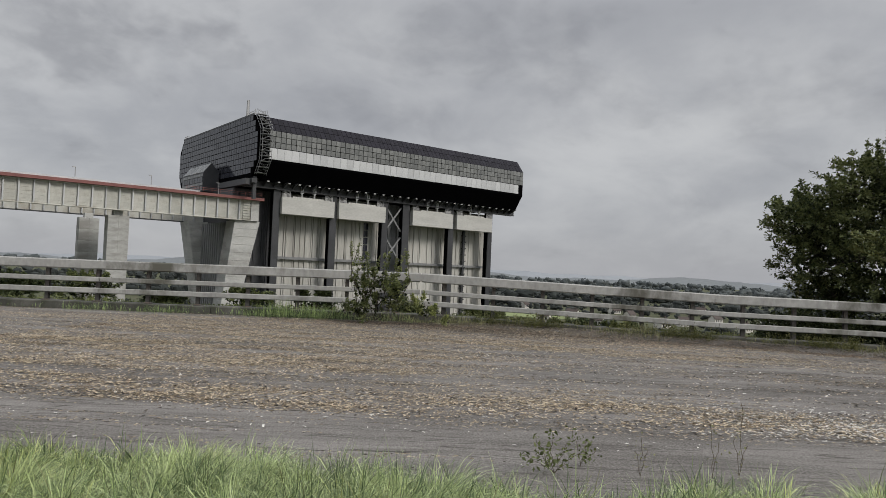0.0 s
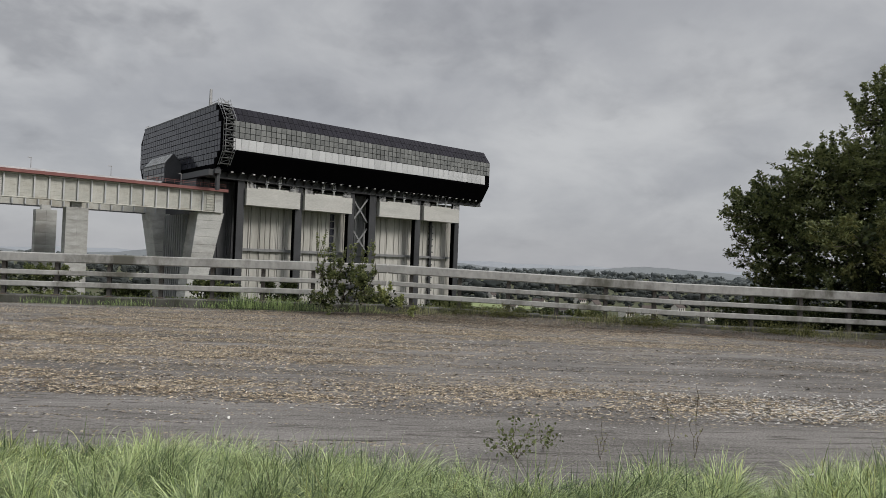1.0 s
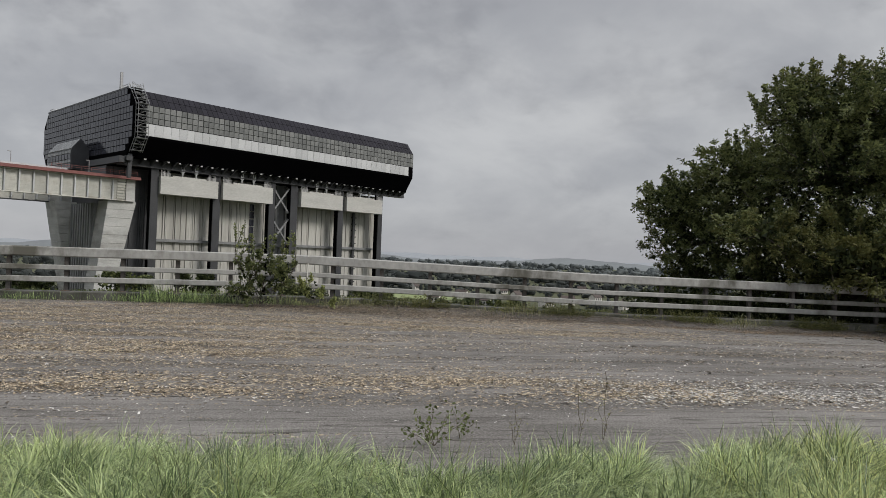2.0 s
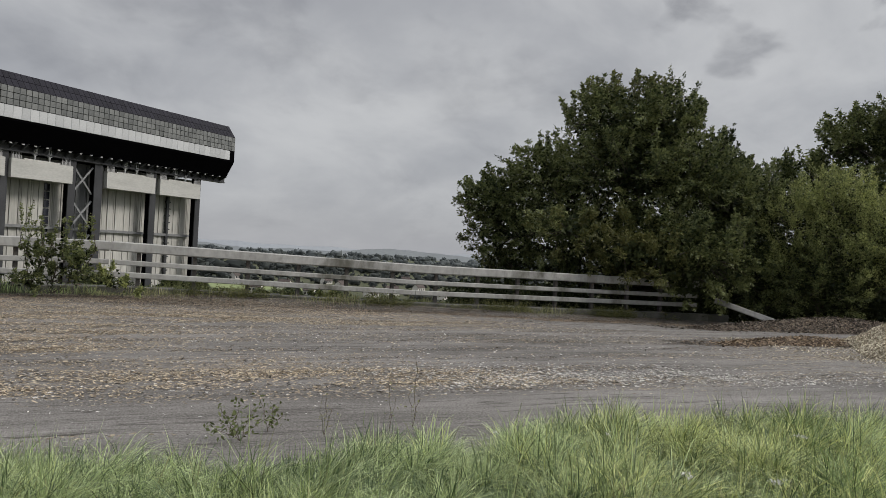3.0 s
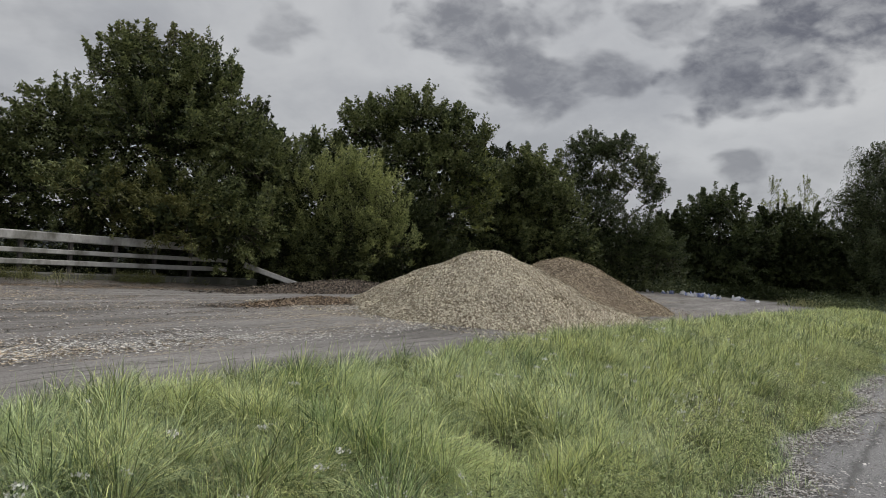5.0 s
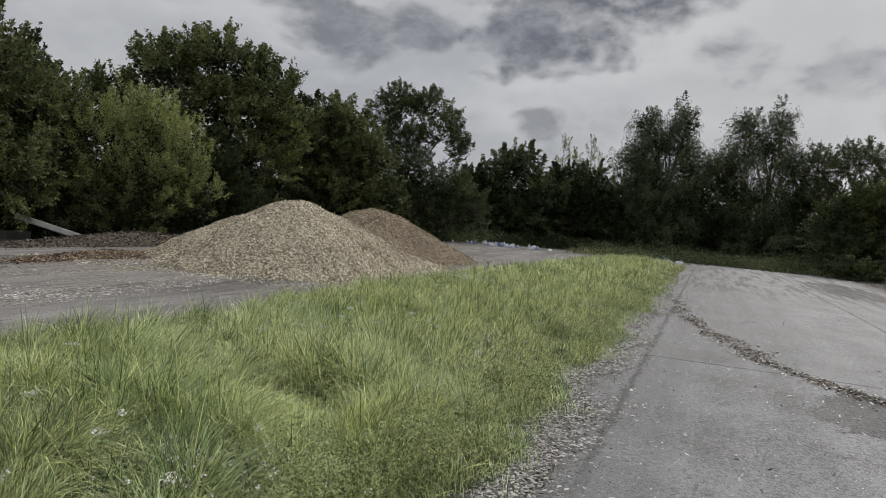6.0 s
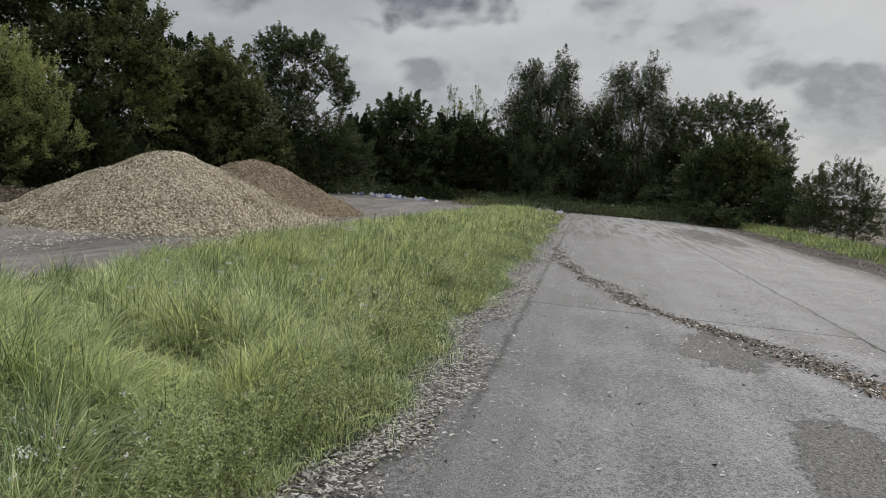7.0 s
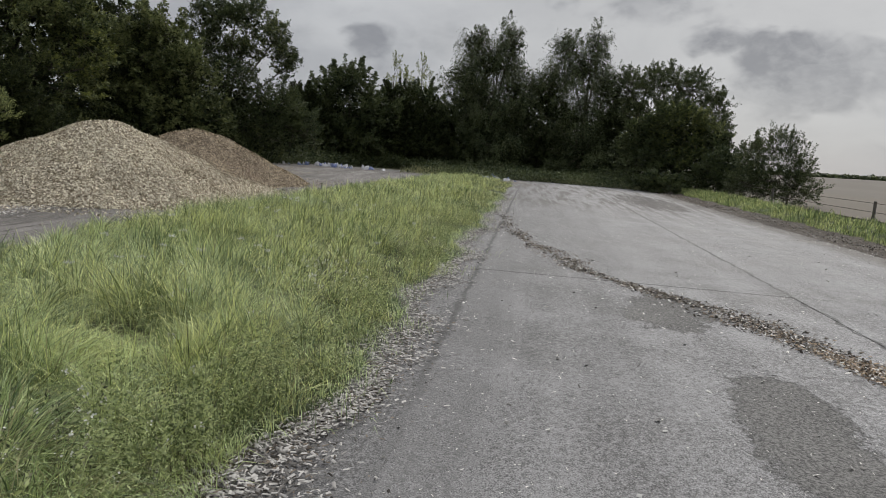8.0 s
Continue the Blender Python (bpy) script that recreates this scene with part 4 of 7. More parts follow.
near_ = sx + rng.normal(0, 0.8, len(sx)) < 3.4
for sel, mat_, lab_, sd_ in ((~near_, "chips_dark", "dark wood chips trailed across the concrete road", 14), (near_, "chips_litter", "brown wood chips trailed across the concrete road", 21)):
    chip_mesh("road_chips", ROAD_O[0] + sx[sel] * c_ - wx[sel] * s_, ROAD_O[1] + sx[sel] * s_ + wx[sel] * c_, 0 * sx[sel] + 0.006, sd_, 0.028, mat_, lab_, "wood chips", 0.3)
pick = rng.uniform(0, 1, len(sx)) < 0.18
sx2, wx2 = sx[pick] + rng.normal(0, 0.1, pick.sum()), wx[pick] + rng.normal(0, 0.06, pick.sum())
chip_mesh("road_chips", ROAD_O[0] + sx2 * c_ - wx2 * s_, ROAD_O[1] + sx2 * s_ + wx2 * c_, 0 * sx2 + 0.008, 17, 0.03, "chips_grey", "pale wood chips trailed across the concrete road", "wood chips", 0.3)
sx, wx = rng.uniform(-2, 40, 14000), -8.75 + rng.normal(0, 0.5, 14000)
chip_mesh("shoulder_gravel", ROAD_O[0] + sx * c_ - wx * s_, ROAD_O[1] + sx * s_ + wx * c_, 0 * sx + 0.003, 19, 0.032, "chips_dark", "dark gravel on the muddy road shoulder", "gravel", 0.3, None, 1.0, 1.0, True)
sx, wx = rng.uniform(-2, 40, 5000), np.concatenate([rng.uniform(-8, 0.6, 2500), -8.5 + rng.normal(0, 0.5, 2500)])
chip_mesh("loose_stones", ROAD_O[0] + sx * c_ - wx * s_, ROAD_O[1] + sx * s_ + wx * c_, 0 * sx + 0.003, 15, 0.028, "chips_grey", "loose stones on the road and shoulder", "gravel", 0.3)


def heap(name, cx, cy, rx, ry, h, seed, core, chips, count, label, size=0.047):
    """A heap of chips: a lumpy mound with slivers all over it."""
    rng = np.random.default_rng(seed)

    def top(x, y):
        u, v = (x - cx) / rx, (y - cy) / ry
        a = np.arctan2(v, u)
        r = np.hypot(u, v) / (1 + 0.07 * np.sin(3 * a + seed) + 0.05 * np.sin(5 * a + seed * 2))
        return h * np.clip(1.04 - np.sqrt(r * r * 0.95 + 0.036), -0.1, 1) + 0.03 * h * wave(x, y, 2.3, seed) * (r < 1) + yard_level(x, y)

    n = 70
    gx_, gy_ = np.meshgrid(np.linspace(-1.15, 1.15, n), np.linspace(-1.15, 1.15, n), indexing="ij")
    X, Y = cx + gx_ * rx, cy + gy_ * ry
    Z = top(X, Y)
    f = [(i * n + j, (i + 1) * n + j, (i + 1) * n + j + 1, i * n + j + 1) for i in range(n - 1) for j in range(n - 1)]
    me = fast_mesh(name, np.stack([X, Y, Z - 0.03], 2).reshape(-1, 3), f)
    # core painted darker than its slivers, as the shade between them
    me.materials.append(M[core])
    me.polygons.foreach_set("use_smooth", [True] * len(me.polygons))
    ob = tagged(new(name, me), label, "wood chip pile", "heaps of wood chips")
    x, y = rng.uniform(cx - 1.25 * rx, cx + 1.25 * rx, count), rng.uniform(cy - 1.25 * ry, cy + 1.25 * ry, count)
    z = top(x, y)
    lvl = yard_level(x, y)
    ok = (z > lvl + 0.02) | (rng.uniform(0, 1, count) < 0.12)
    x, y, z = x[ok], y[ok], np.maximum(z, lvl)[ok]
    thin = ((x - cx) / rx * 0.85 + (y - cy) / ry * 0.5 < 0.2) | (rng.uniform(0, 1, len(x)) < 0.4)
    x, y, z = x[thin], y[thin], z[thin]
    e_ = 0.05
    nx_, ny_ = (top(x + e_, y) - top(x - e_, y)) / (2 * e_), (top(x, y + e_) - top(x, y - e_)) / (2 * e_)
    ch = chip_mesh("chip_layer", x, y, z + rng.uniform(-0.02, 0.03, len(x)), seed + 50, size, chips, "", "", 0.36, (nx_, ny_), 1.4, 0.6, True)
    ch.parent = ob
    for k in ("label", "category"):
        if k in ch:
            del ch[k]
    return ob


heap("mulch_heap", 19.6, 5.75, 3.75, 3.45, 1.92, 3, "pile_core", "chips", 128000, "tall heap of fresh tan wood chips on the yard")
heap("mulch_mound", 22.6, 3.6, 1.5, 1.2, 0.42, 13, "pile_core", "chips", 9000, "low shoulder of fresh wood chips beside the heap")
heap("mulch_heap", 26.8, 6.4, 4.2, 3.4, 1.93, 7, "pile_core_mid", "chips_mid", 66000, "browner rounded heap of wood chips")
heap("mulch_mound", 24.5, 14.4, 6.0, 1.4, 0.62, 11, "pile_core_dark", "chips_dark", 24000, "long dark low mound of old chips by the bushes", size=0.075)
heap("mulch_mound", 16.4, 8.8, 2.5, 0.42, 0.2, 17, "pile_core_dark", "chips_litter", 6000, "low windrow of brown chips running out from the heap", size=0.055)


sx, wx = rng.uniform(-3, 14, 10000), rng.uniform(-6.5, 0.5, 10000)
chip_mesh("road_grit", ROAD_O[0] + sx * c_ - wx * s_, ROAD_O[1] + sx * s_ + wx * c_, 0 * sx + 0.001, 16, 0.012, "chips_grey", "fine grit lying on the concrete", "grit", 0.3)

# ---- guard rail on its kerb ----
def rail_pose(s):
    x, y, z = fence_xy(s)
    return x, y, z, (0.0759 if s < 11.25 else -0.009)


guard = empty("guard_rail", pose(*fence_xy(0)), "weathered three-bar roadside guard rail with stained concrete-grey bars", "guard rail")


def stretch_bar(s0, s1, dy0, dy1, z0, z1, c):
    """A bar between two places on the fence line, in world metres less the rail's origin."""
    o = fence_xy(0)
    p, q = fence_xy(s0), fence_xy(s1)
    a = math.atan2(q[1] - p[1], q[0] - p[0])
    ln = math.hypot(q[0] - p[0], q[1] - p[1])
    m = Matrix.Translation((p[0] - o[0], p[1] - o[1], p[2] - o[2])) @ Matrix.Rotation(a, 4, "Z") @ Matrix.Rotation(-math.atan2(q[2] - p[2], ln), 4, "Y")
    return Geo().bar(0, math.hypot(ln, q[2] - p[2]), dy0, dy1, z0, z1, c, m)


breaks = [-21.0, -12.3, -7.2, 1.6, 11.25, 20.25, 31.6]
for s0, s1 in zip(breaks, breaks[1:]):
    g1, g2 = s0 + 0.012, s1 - 0.012
    part("top_rail", stretch_bar(g1, g2, -0.16, 0.06, 0.965, 1.245, 0.03), M["rail"], guard, "broad pale grey top bar with dark run-down stains")
    part("rail", stretch_bar(g1, g2, -0.12, -0.01, 0.59, 0.735, 0.02), M["rail"], guard)
    part("rail", stretch_bar(g1, g2, -0.12, -0.01, 0.245, 0.405, 0.02), M["rail"], guard)
    # splice plates over the joints
    part("splice", stretch_bar(s1 - 0.16, s1 + 0.16, -0.168, -0.158, 1.0, 1.21, 0.004), M["rail"], guard)
g = Geo()
g.box(-0.055, 0.055, -0.01, 0.005, 0, 1.0).box(-0.055, 0.055, 0.095, 0.11, 0, 1.0).box(-0.007, 0.007, 0.005, 0.095, 0, 1.0).box(-0.12, 0.12, -0.08, 0.16, -0.002, 0.022)
for z in (0.25, 0.6, 0.98):
    g.box(-0.05, 0.05, -0.02, -0.005, z, z + 0.13)
post_me = g.mesh("post")
post_me.materials.append(M["rail_post"])
foot_me = Geo().prism([(-0.07, 0.0), (0.15, 0.0), (0.13, 0.24), (-0.05, 0.24)], -0.075, 0.075).mesh("post_foot")
foot_me.materials.append(M["rail"])
for i in range(-14, 21):
    s = i * 1.5
    x, y, z, a = rail_pose(s)
    ob = part("post", post_me, None, guard)
    o = fence_xy(0)
    ob.matrix_local = Matrix.Translation((x - o[0], y - o[1], z - o[2])) @ Matrix.Rotation(a, 4, "Z")
    ft = part("post_foot", foot_me, None, guard, "pale bracket foot")
    ft.matrix_local = ob.matrix_local
# the end ramp of the rail, sloping to the ground
ramp_rail = Geo().bar(0, 3.2, -0.12, 0.0, -0.10, 0.10, 0.02, Matrix.Translation((21.75, 17.3, 0.43)) @ Matrix.Rotation(radians(-24), 4, "Z") @ Matrix.Rotation(radians(17), 4, "Y"))
me = ramp_rail.mesh("rail_end")
me.materials.append(M["rail"])
tagged(new("rail_end", me), "fallen grey rail bar sloping to the ground under the tree", "rail")

kerb = empty("kerb", pose(*fence_xy(0)), "old stained concrete kerb blocks under the guard rail", "kerb", kind="structure")
o = fence_xy(0)
kb = Geo().bar(0.006, 0.994, -0.3, 0.28, -0.5, 0.0, 0.025).mesh("kerb_block")
kb.materials.append(M["kerb"])
for i in range(-21, 33):
    p, q = fence_xy(i), fence_xy(i + 1)
    a = math.atan2(q[1] - p[1], q[0] - p[0])
    ob = part("kerb_block", kb, None, kerb)
    rr = random.Random(i)
    ob.matrix_local = Matrix.Translation((p[0] - o[0], p[1] - o[1], p[2] - o[2] - 0.004 + rr.uniform(-0.008, 0.004))) @ Matrix.Rotation(a + rr.uniform(-0.008, 0.008), 4, "Z")

# ---- boat lift ----
BASE = -30.0
LIFT_M = pose(-73.0, 234.6, BASE, 0, 0, math.degrees(0.707))
lift = empty("boat_lift", LIFT_M, "huge concrete and steel boat lift with dark glazed hall", "boat lift")
HL, HW = 130.0, 84.9
Z0, Z1, Z2, Z3, CH = 53.9 - BASE, 48.5 - BASE, 37.6 - BASE, 31.1 - BASE, 4.3
prof = [(CH, Z0), (0, Z1), (0, Z2), (CH, Z3), (HW - CH, Z3), (HW, Z2), (HW, Z1), (HW - CH, Z0)]
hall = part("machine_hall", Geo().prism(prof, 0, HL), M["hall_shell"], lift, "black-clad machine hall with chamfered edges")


def pane_mesh(name, w, h, t, mat_name):
    g = Geo()
    c = 0.06
    g.add([(0, 0, 0), (w, 0, 0), (w, 0, h), (0, 0, h), (c, -t, c), (w - c, -t, c), (w - c, -t, h - c), (c, -t, h - c)],
          [(0, 1, 5, 4), (1, 2, 6, 5), (2, 3, 7, 6), (3, 0, 4, 7), (4, 5, 6, 7)])
    me = g.mesh(name)
    me.materials.append(M[mat_name])
    return me


rr = random.Random(4)
# long side: three rows of panes over one row of pale panels
S0, NC = 4.6, 62
cw = (HL - S0) / NC
rows = 3
ZG = 42.4 - BASE
rh = (Z1 - ZG) / rows
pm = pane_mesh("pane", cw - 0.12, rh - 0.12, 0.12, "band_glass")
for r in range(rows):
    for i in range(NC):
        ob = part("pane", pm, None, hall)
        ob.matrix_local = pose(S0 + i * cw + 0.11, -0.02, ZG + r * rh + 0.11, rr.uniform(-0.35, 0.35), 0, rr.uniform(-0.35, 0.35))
ww = (HL - S0) / 44
wm = pane_mesh("cladding_panel", ww - 0.012, ZG - Z2 - 0.75, 0.1, "white_panel")
for i in range(43):
    ob = part("cladding_panel", wm, None, hall)
    ob.location = (S0 + i * ww + 0.05, -0.02, Z2 + 0.68)
# sloping roof, glazed in two rows of dark panes
rl = math.hypot(CH, Z0 - Z1)
ra = math.degrees(math.atan2(CH, Z0 - Z1))
rm = pane_mesh("roof_pane", cw - 0.07, rl / 2 - 0.12, 0.06, "roof_panel")
for r in range(2):
    for i in range(NC):
        ob = part("roof_pane", rm, None, hall)
        ob.matrix_local = pose(S0 + i * cw + 0.04, -0.02 + r * CH / 2, Z1 + 0.06 + r * (Z0 - Z1) / 2, -ra + rr.uniform(-0.25, 0.25), 0, 0)
# end wall: a grid of smoked panes, cut by the chamfers
NE, NR = 36, 10
ew, eh = HW / NE, (Z0 - 33.0 + BASE) / NR
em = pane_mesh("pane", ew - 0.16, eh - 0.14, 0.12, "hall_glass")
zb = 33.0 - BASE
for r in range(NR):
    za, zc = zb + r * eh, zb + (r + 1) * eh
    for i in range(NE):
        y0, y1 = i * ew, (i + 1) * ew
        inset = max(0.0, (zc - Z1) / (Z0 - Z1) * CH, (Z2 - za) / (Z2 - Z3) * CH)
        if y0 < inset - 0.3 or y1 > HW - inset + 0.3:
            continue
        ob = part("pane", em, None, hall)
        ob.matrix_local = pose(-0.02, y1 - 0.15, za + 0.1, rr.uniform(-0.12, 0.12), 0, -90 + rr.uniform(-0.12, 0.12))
# end facing bands where the corner is chamfered
for k, (y0, y1) in enumerate(((CH, HW - CH),)):
    part("parapet", Geo().box(-0.2, 0.3, y0, y1, Z0 - 0.1, Z0 + 0.5), M["steel_dark"], hall)
# stair cage at the corner
g = Geo()
path = [(CH + 0.5, Z0 + 2.2), (CH - 0.6, Z0), (-0.9, Z1), (-0.9, Z2), (CH - 1.2, Z3 + 1.5)]
for xx in (0.6, 4.2):
    for off in (0.0, -1.9):
        for (a0, b0), (a1, b1) in zip(path, path[1:]):
            g.tube((xx, a0 + off, b0), (xx, a1 + off, b1), 0.11, 0.11, 5)
zc = Z3 + 2.0
k = 0
while zc < Z0 + 2.0:
    for (a0, b0), (a1, b1) in zip(path, path[1:]):
        if b1 <= zc <= b0:
            yy = a1 + (a0 - a1) * (zc - b1) / (b0 - b1)
            g.box(0.5, 4.3, yy - 2.0, yy + 0.1, zc, zc + 0.12)
            for xx in (0.6, 4.2):
                g.tube((xx, yy - 1.9, zc), (xx, yy, zc), 0.06, 0.06, 4)
            x0, x1 = ((0.6, 4.2), (4.2, 0.6))[k % 2]
            g.tube((x0, yy - 0.6, zc), (x1, yy - 0.6, zc + 1.9), 0.06, 0.06, 4).tube((x0, yy - 1.5, zc), (x1, yy - 1.5, zc + 1.9), 0.06, 0.06, 4)
            g.tube((x0, yy - 1.9, zc + 1.1), (x1, yy - 1.9, zc + 1.1), 0.05, 0.05, 4)
            k += 1
            break
    zc += 1.9
part("stair_cage", g, M["steel_grey"], lift, "grey openwork steel stair cage on the hall corner")
for y0 in (CH, HW - CH - 5):
    g = Geo()
    for i in range(4):
        for j in range(2):
            g.tube((0.3 + j * 3.4, y0 + i * 1.6, Z0), (0.3 + j * 3.4, y0 + i * 1.6, Z0 + 1.5), 0.07, 0.07, 4)
    for zz_ in (Z0 + 0.8, Z0 + 1.5):
        for j in range(2):
            g.tube((0.3 + j * 3.4, y0, zz_), (0.3 + j * 3.4, y0 + 4.8, zz_), 0.07, 0.07, 4)
        for i in (0, 3):
            g.tube((0.3, y0 + i * 1.6, zz_), (3.7, y0 + i * 1.6, zz_), 0.07, 0.07, 4)
    part("roof_railing", g, M["metal"], lift, "metal railing on the hall roof")
g = Geo()
g.box(6, 12, 26, 40, Z0, Z0 + 1.6).tube((8, 30, Z0), (8, 30, Z0 + 11.0), 0.75, 0.5, 6)
for i in range(6):
    g.tube((7.3, 30, Z0 + 4 + i * 0.7), (8.7, 30, Z0 + 4 + i * 0.7), 0.08, 0.08, 4)
for i in range(4):
    g.tube((8.5, 30.6, Z0 + 4.6 + i), (8.5, 30.6, Z0 + 5.3 + i), 0.22, 0.22, 5)
part("antenna_mast", g, M["metal"], lift, "roof mast with antennas")

# lobby of glass on the end wall
zl = -BASE
lob = [(-6.4, 28 + zl), (-6.4, 35.2 + zl), (-3.3, 39.2 + zl), (-0.3, 35.6 + zl), (-0.3, 28 + zl)]
vs = [(x_, 35.0, z_) for x_, z_ in lob] + [(x_, 59.0, z_) for x_, z_ in lob]
lobby = part("glass_lobby", Geo().add(vs, [(i, (i + 1) % 5, 5 + (i + 1) % 5, 5 + i) for i in range(5)] + [(4, 3, 2, 1, 0), (5, 6, 7, 8, 9)]), M["steel_dark"], lift, "small glass-roofed lobby on the end wall")
lp = pane_mesh("pane", 2.6, 1.9, 0.1, "hall_glass")
lpw = pane_mesh("pane", 2.6, 1.1, 0.1, "band_glass")
for i in range(8):
    for j, zz_ in enumerate((28.2, 30.3, 31.6, 33.7)):
        ob = part("pane", lp if j % 2 == 0 else lpw, None, lobby)
        ob.matrix_local = pose(-6.45, 35.2 + i * 3.0 + 2.7, zz_ + zl, 0, 0, -90)
slope = math.degrees(math.atan2(3.1, 4.0))
lr = pane_mesh("skylight", 2.6, 4.8, 0.1, "band_glass")
for i in range(8):
    ob = part("skylight", lr, None, lobby)
    ob.matrix_local = pose(-6.4, 35.2 + i * 3.0 + 2.7, 35.3 + zl, 0, 0, -90) @ pose(0, 0, 0, -slope, 0, 0)

# columns, ring beam and braces under the hall
CY = 8.0
cols = ((10.6, 13.0), (34.2, 36.8), (58.4, 60.8), (68.6, 71.6), (93.3, 95.8), (116.6, 118.8))
for x0, x1 in cols:
    # near-black flanks behind a paler front, lit and shaded sides by colour
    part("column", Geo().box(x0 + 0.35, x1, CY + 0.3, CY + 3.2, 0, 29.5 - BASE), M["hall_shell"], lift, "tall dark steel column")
    part("column_face", Geo().box(x0 - 0.1, x1 + 0.2, CY - 0.15, CY + 0.3, 0, 29.5 - BASE), M["column_face"], lift)
part("ring_beam", Geo().box(-1, 132, CY - 0.6, CY + 1.6, 28.6 - BASE, 31.0 - BASE).box(-1, 132, CY - 1.1, CY - 0.6, 30.7 - BASE, 31.0 - BASE).box(-1, 132, CY - 1.1, CY - 0.6, 28.6 - BASE, 28.9 - BASE), M["steel_dark"], lift, "dark steel ring beam under the hall")
for i in range(34):
    x0 = 2 + i * 3.85
    part("bracket", Geo().prism([(CH - 1.5, 31.2 - BASE), (CY - 0.5, 31.2 - BASE), (CY - 0.5, 29.2 - BASE)], x0, x0 + 0.4), M["steel_dark"], lift)
lampm = Geo().box(-0.4, 0.4, -0.4, 0.1, -0.2, 0.2).mesh("deck_lamp")
lampm.materials.append(M["metal"])
for i in range(30):
    ob = part("deck_lamp", lampm, None, lift)
    ob.location = (6 + i * 4.1, CH - 1.0, 30.75 - BASE)
for z0, z1 in ((27.0, 17.0), (14.5, 4.5), (2.0, -8.0), (-10.5, -20.5)):
    g = Geo()
    for a, b in (((60.8, z0), (68.6, z1)), ((60.8, z1), (68.6, z0))):
        g.tube((a[0], CY + 1.5, a[1] - BASE), (b[0], CY + 1.5, b[1] - BASE), 0.45, 0.45, 4)
    part("cross_brace", g, M["steel_grey"], lift, "steel cross brace between two columns")
# counterweights hanging on bundles of cable
for x0, x1 in ((13.3, 35.2), (37.2, 58.9), (72.6, 94.4), (96.7, 117.6)):
    w = part("counterweight", Geo().box(x0, x1, CY - 1.6, CY + 3.2, 19.9 - BASE, 26.2 - BASE).box(x0 + 4.5, x1 - 4.5, CY - 1.0, CY + 2.6, 26.2 - BASE, 26.7 - BASE), M["counterweight"], lift, "pale concrete counterweight block")
    for k, dx_ in enumerate((2.0, 8.4, 13.6, 19.6)):
        g = Geo()
        if k in (0, 3):
            for i in range(7):
                g.tube((x0 + dx_ - 1.4 + i * 0.5, CY - 0.5, 26.2 - BASE), (x0 + dx_ - 1.4 + i * 0.5, CY - 0.5, 31.4 - BASE), 0.09, 0.09, 4)
                g.box(x0 + dx_ - 1.55 + i * 0.5, x0 + dx_ - 1.25 + i * 0.5, CY - 0.7, CY - 0.3, 26.2 - BASE, 27.6 - BASE)
            part("cable_bundle", g, M["metal"], w, "bundle of steel cables with white sockets")
        else:
            g.box(x0 + dx_ - 0.6, x0 + dx_ + 0.6, CY - 0.8, CY, 28.2 - BASE, 29.3 - BASE).box(x0 + dx_ - 0.6, x0 - 0.2 + dx_, CY - 0.7, CY - 0.2, 29.3 - BASE, 31.4 - BASE)
            g.box(x0 + dx_ + 0.2, x0 + 0.6 + dx_, CY - 0.7, CY - 0.2, 29.3 - BASE, 31.4 - BASE).tube((x0 + dx_, CY - 0.4, 28.3 - BASE), (x0 + dx_, CY - 0.4, 26.6 - BASE), 0.45, 0.2, 6)
            part("hanger", g, M["white_panel"], w, "white hanger bracket")
# the ribbed concrete core behind the columns
WY = CY + 7.0
# the first stretch, under the hall end, is coloured darker than the rest
walls = ((-2.0, 14.0, "steel_dark"), (14.0, 62.0, "rib_wall"), (62.0, 72.0, "steel_grey"), (72.0, 124.0, "rib_wall"))
rw = random.Random(12)
for x0, x1, mn in walls:
    wall = part("core_wall", Geo().box(x0, x1, WY, WY + 30, 0, 28.5 - BASE), M[mn], lift, "ribbed concrete core wall")
    x = x0 + 0.3
    ribs = Geo()
    while x < x1 - 0.6:
        w = rw.choice((0.25, 0.35, 0.5, 1.8, 2.4))
        w = min(w, x1 - 0.2 - x)
        ribs.box(x, x + w, WY - rw.choice((0.2, 0.3, 0.45)), WY + 0.01, 0, 28.4 - BASE)
        x += w + rw.choice((0.16, 0.22, 0.35))
    part("rib", ribs, M[mn], wall)
part("walkway_beam", Geo().box(13, 119, WY - 1.6, WY - 0.9, 3.2 - BASE, 4.2 - BASE), M["steel_grey"], lift, "grey walkway beam across the core wall")
wm2 = pane_mesh("window", 2.0, 2.6, 0.1, "hall_glass")
for i in range(7):
    ob = part("window", wm2, None, lift)
    ob.location = (53.6, WY - 0.75, 17.0 - i * 3.0 - BASE)
g = Geo().box(106.5, 107.6, WY - 1.6, WY - 0.7, 0, 23 - BASE)
for i in range(18):
    g.box(106.0, 108.1, WY - 1.9, WY - 0.7, i * 2.9 + 1, i * 2.9 + 1.5)
part("service_ladder", g, M["steel_dark"], lift, "dark vertical service ladder")
# solid near-black block for the dark space under the hall end
part("end_frame", Geo().box(-1, 14, 16, 60, 0, 28 - BASE), M["hall_shell"], lift, "near-black block under the hall end")
g = Geo()
for yy in (3, 20, 31, 60):
    g.box(0.5, 1.6, yy, yy + 1.2, 24 - BASE, 32 - BASE)
g.box(-0.6, 1.4, 2, 80, 29.6 - BASE, 31.2 - BASE).box(-2.5, -0.6, 3, 30, 28.9 - BASE, 31 - BASE)
part("end_beam", g, M["steel_dark"], lift, "dark steel beam under the hall end")

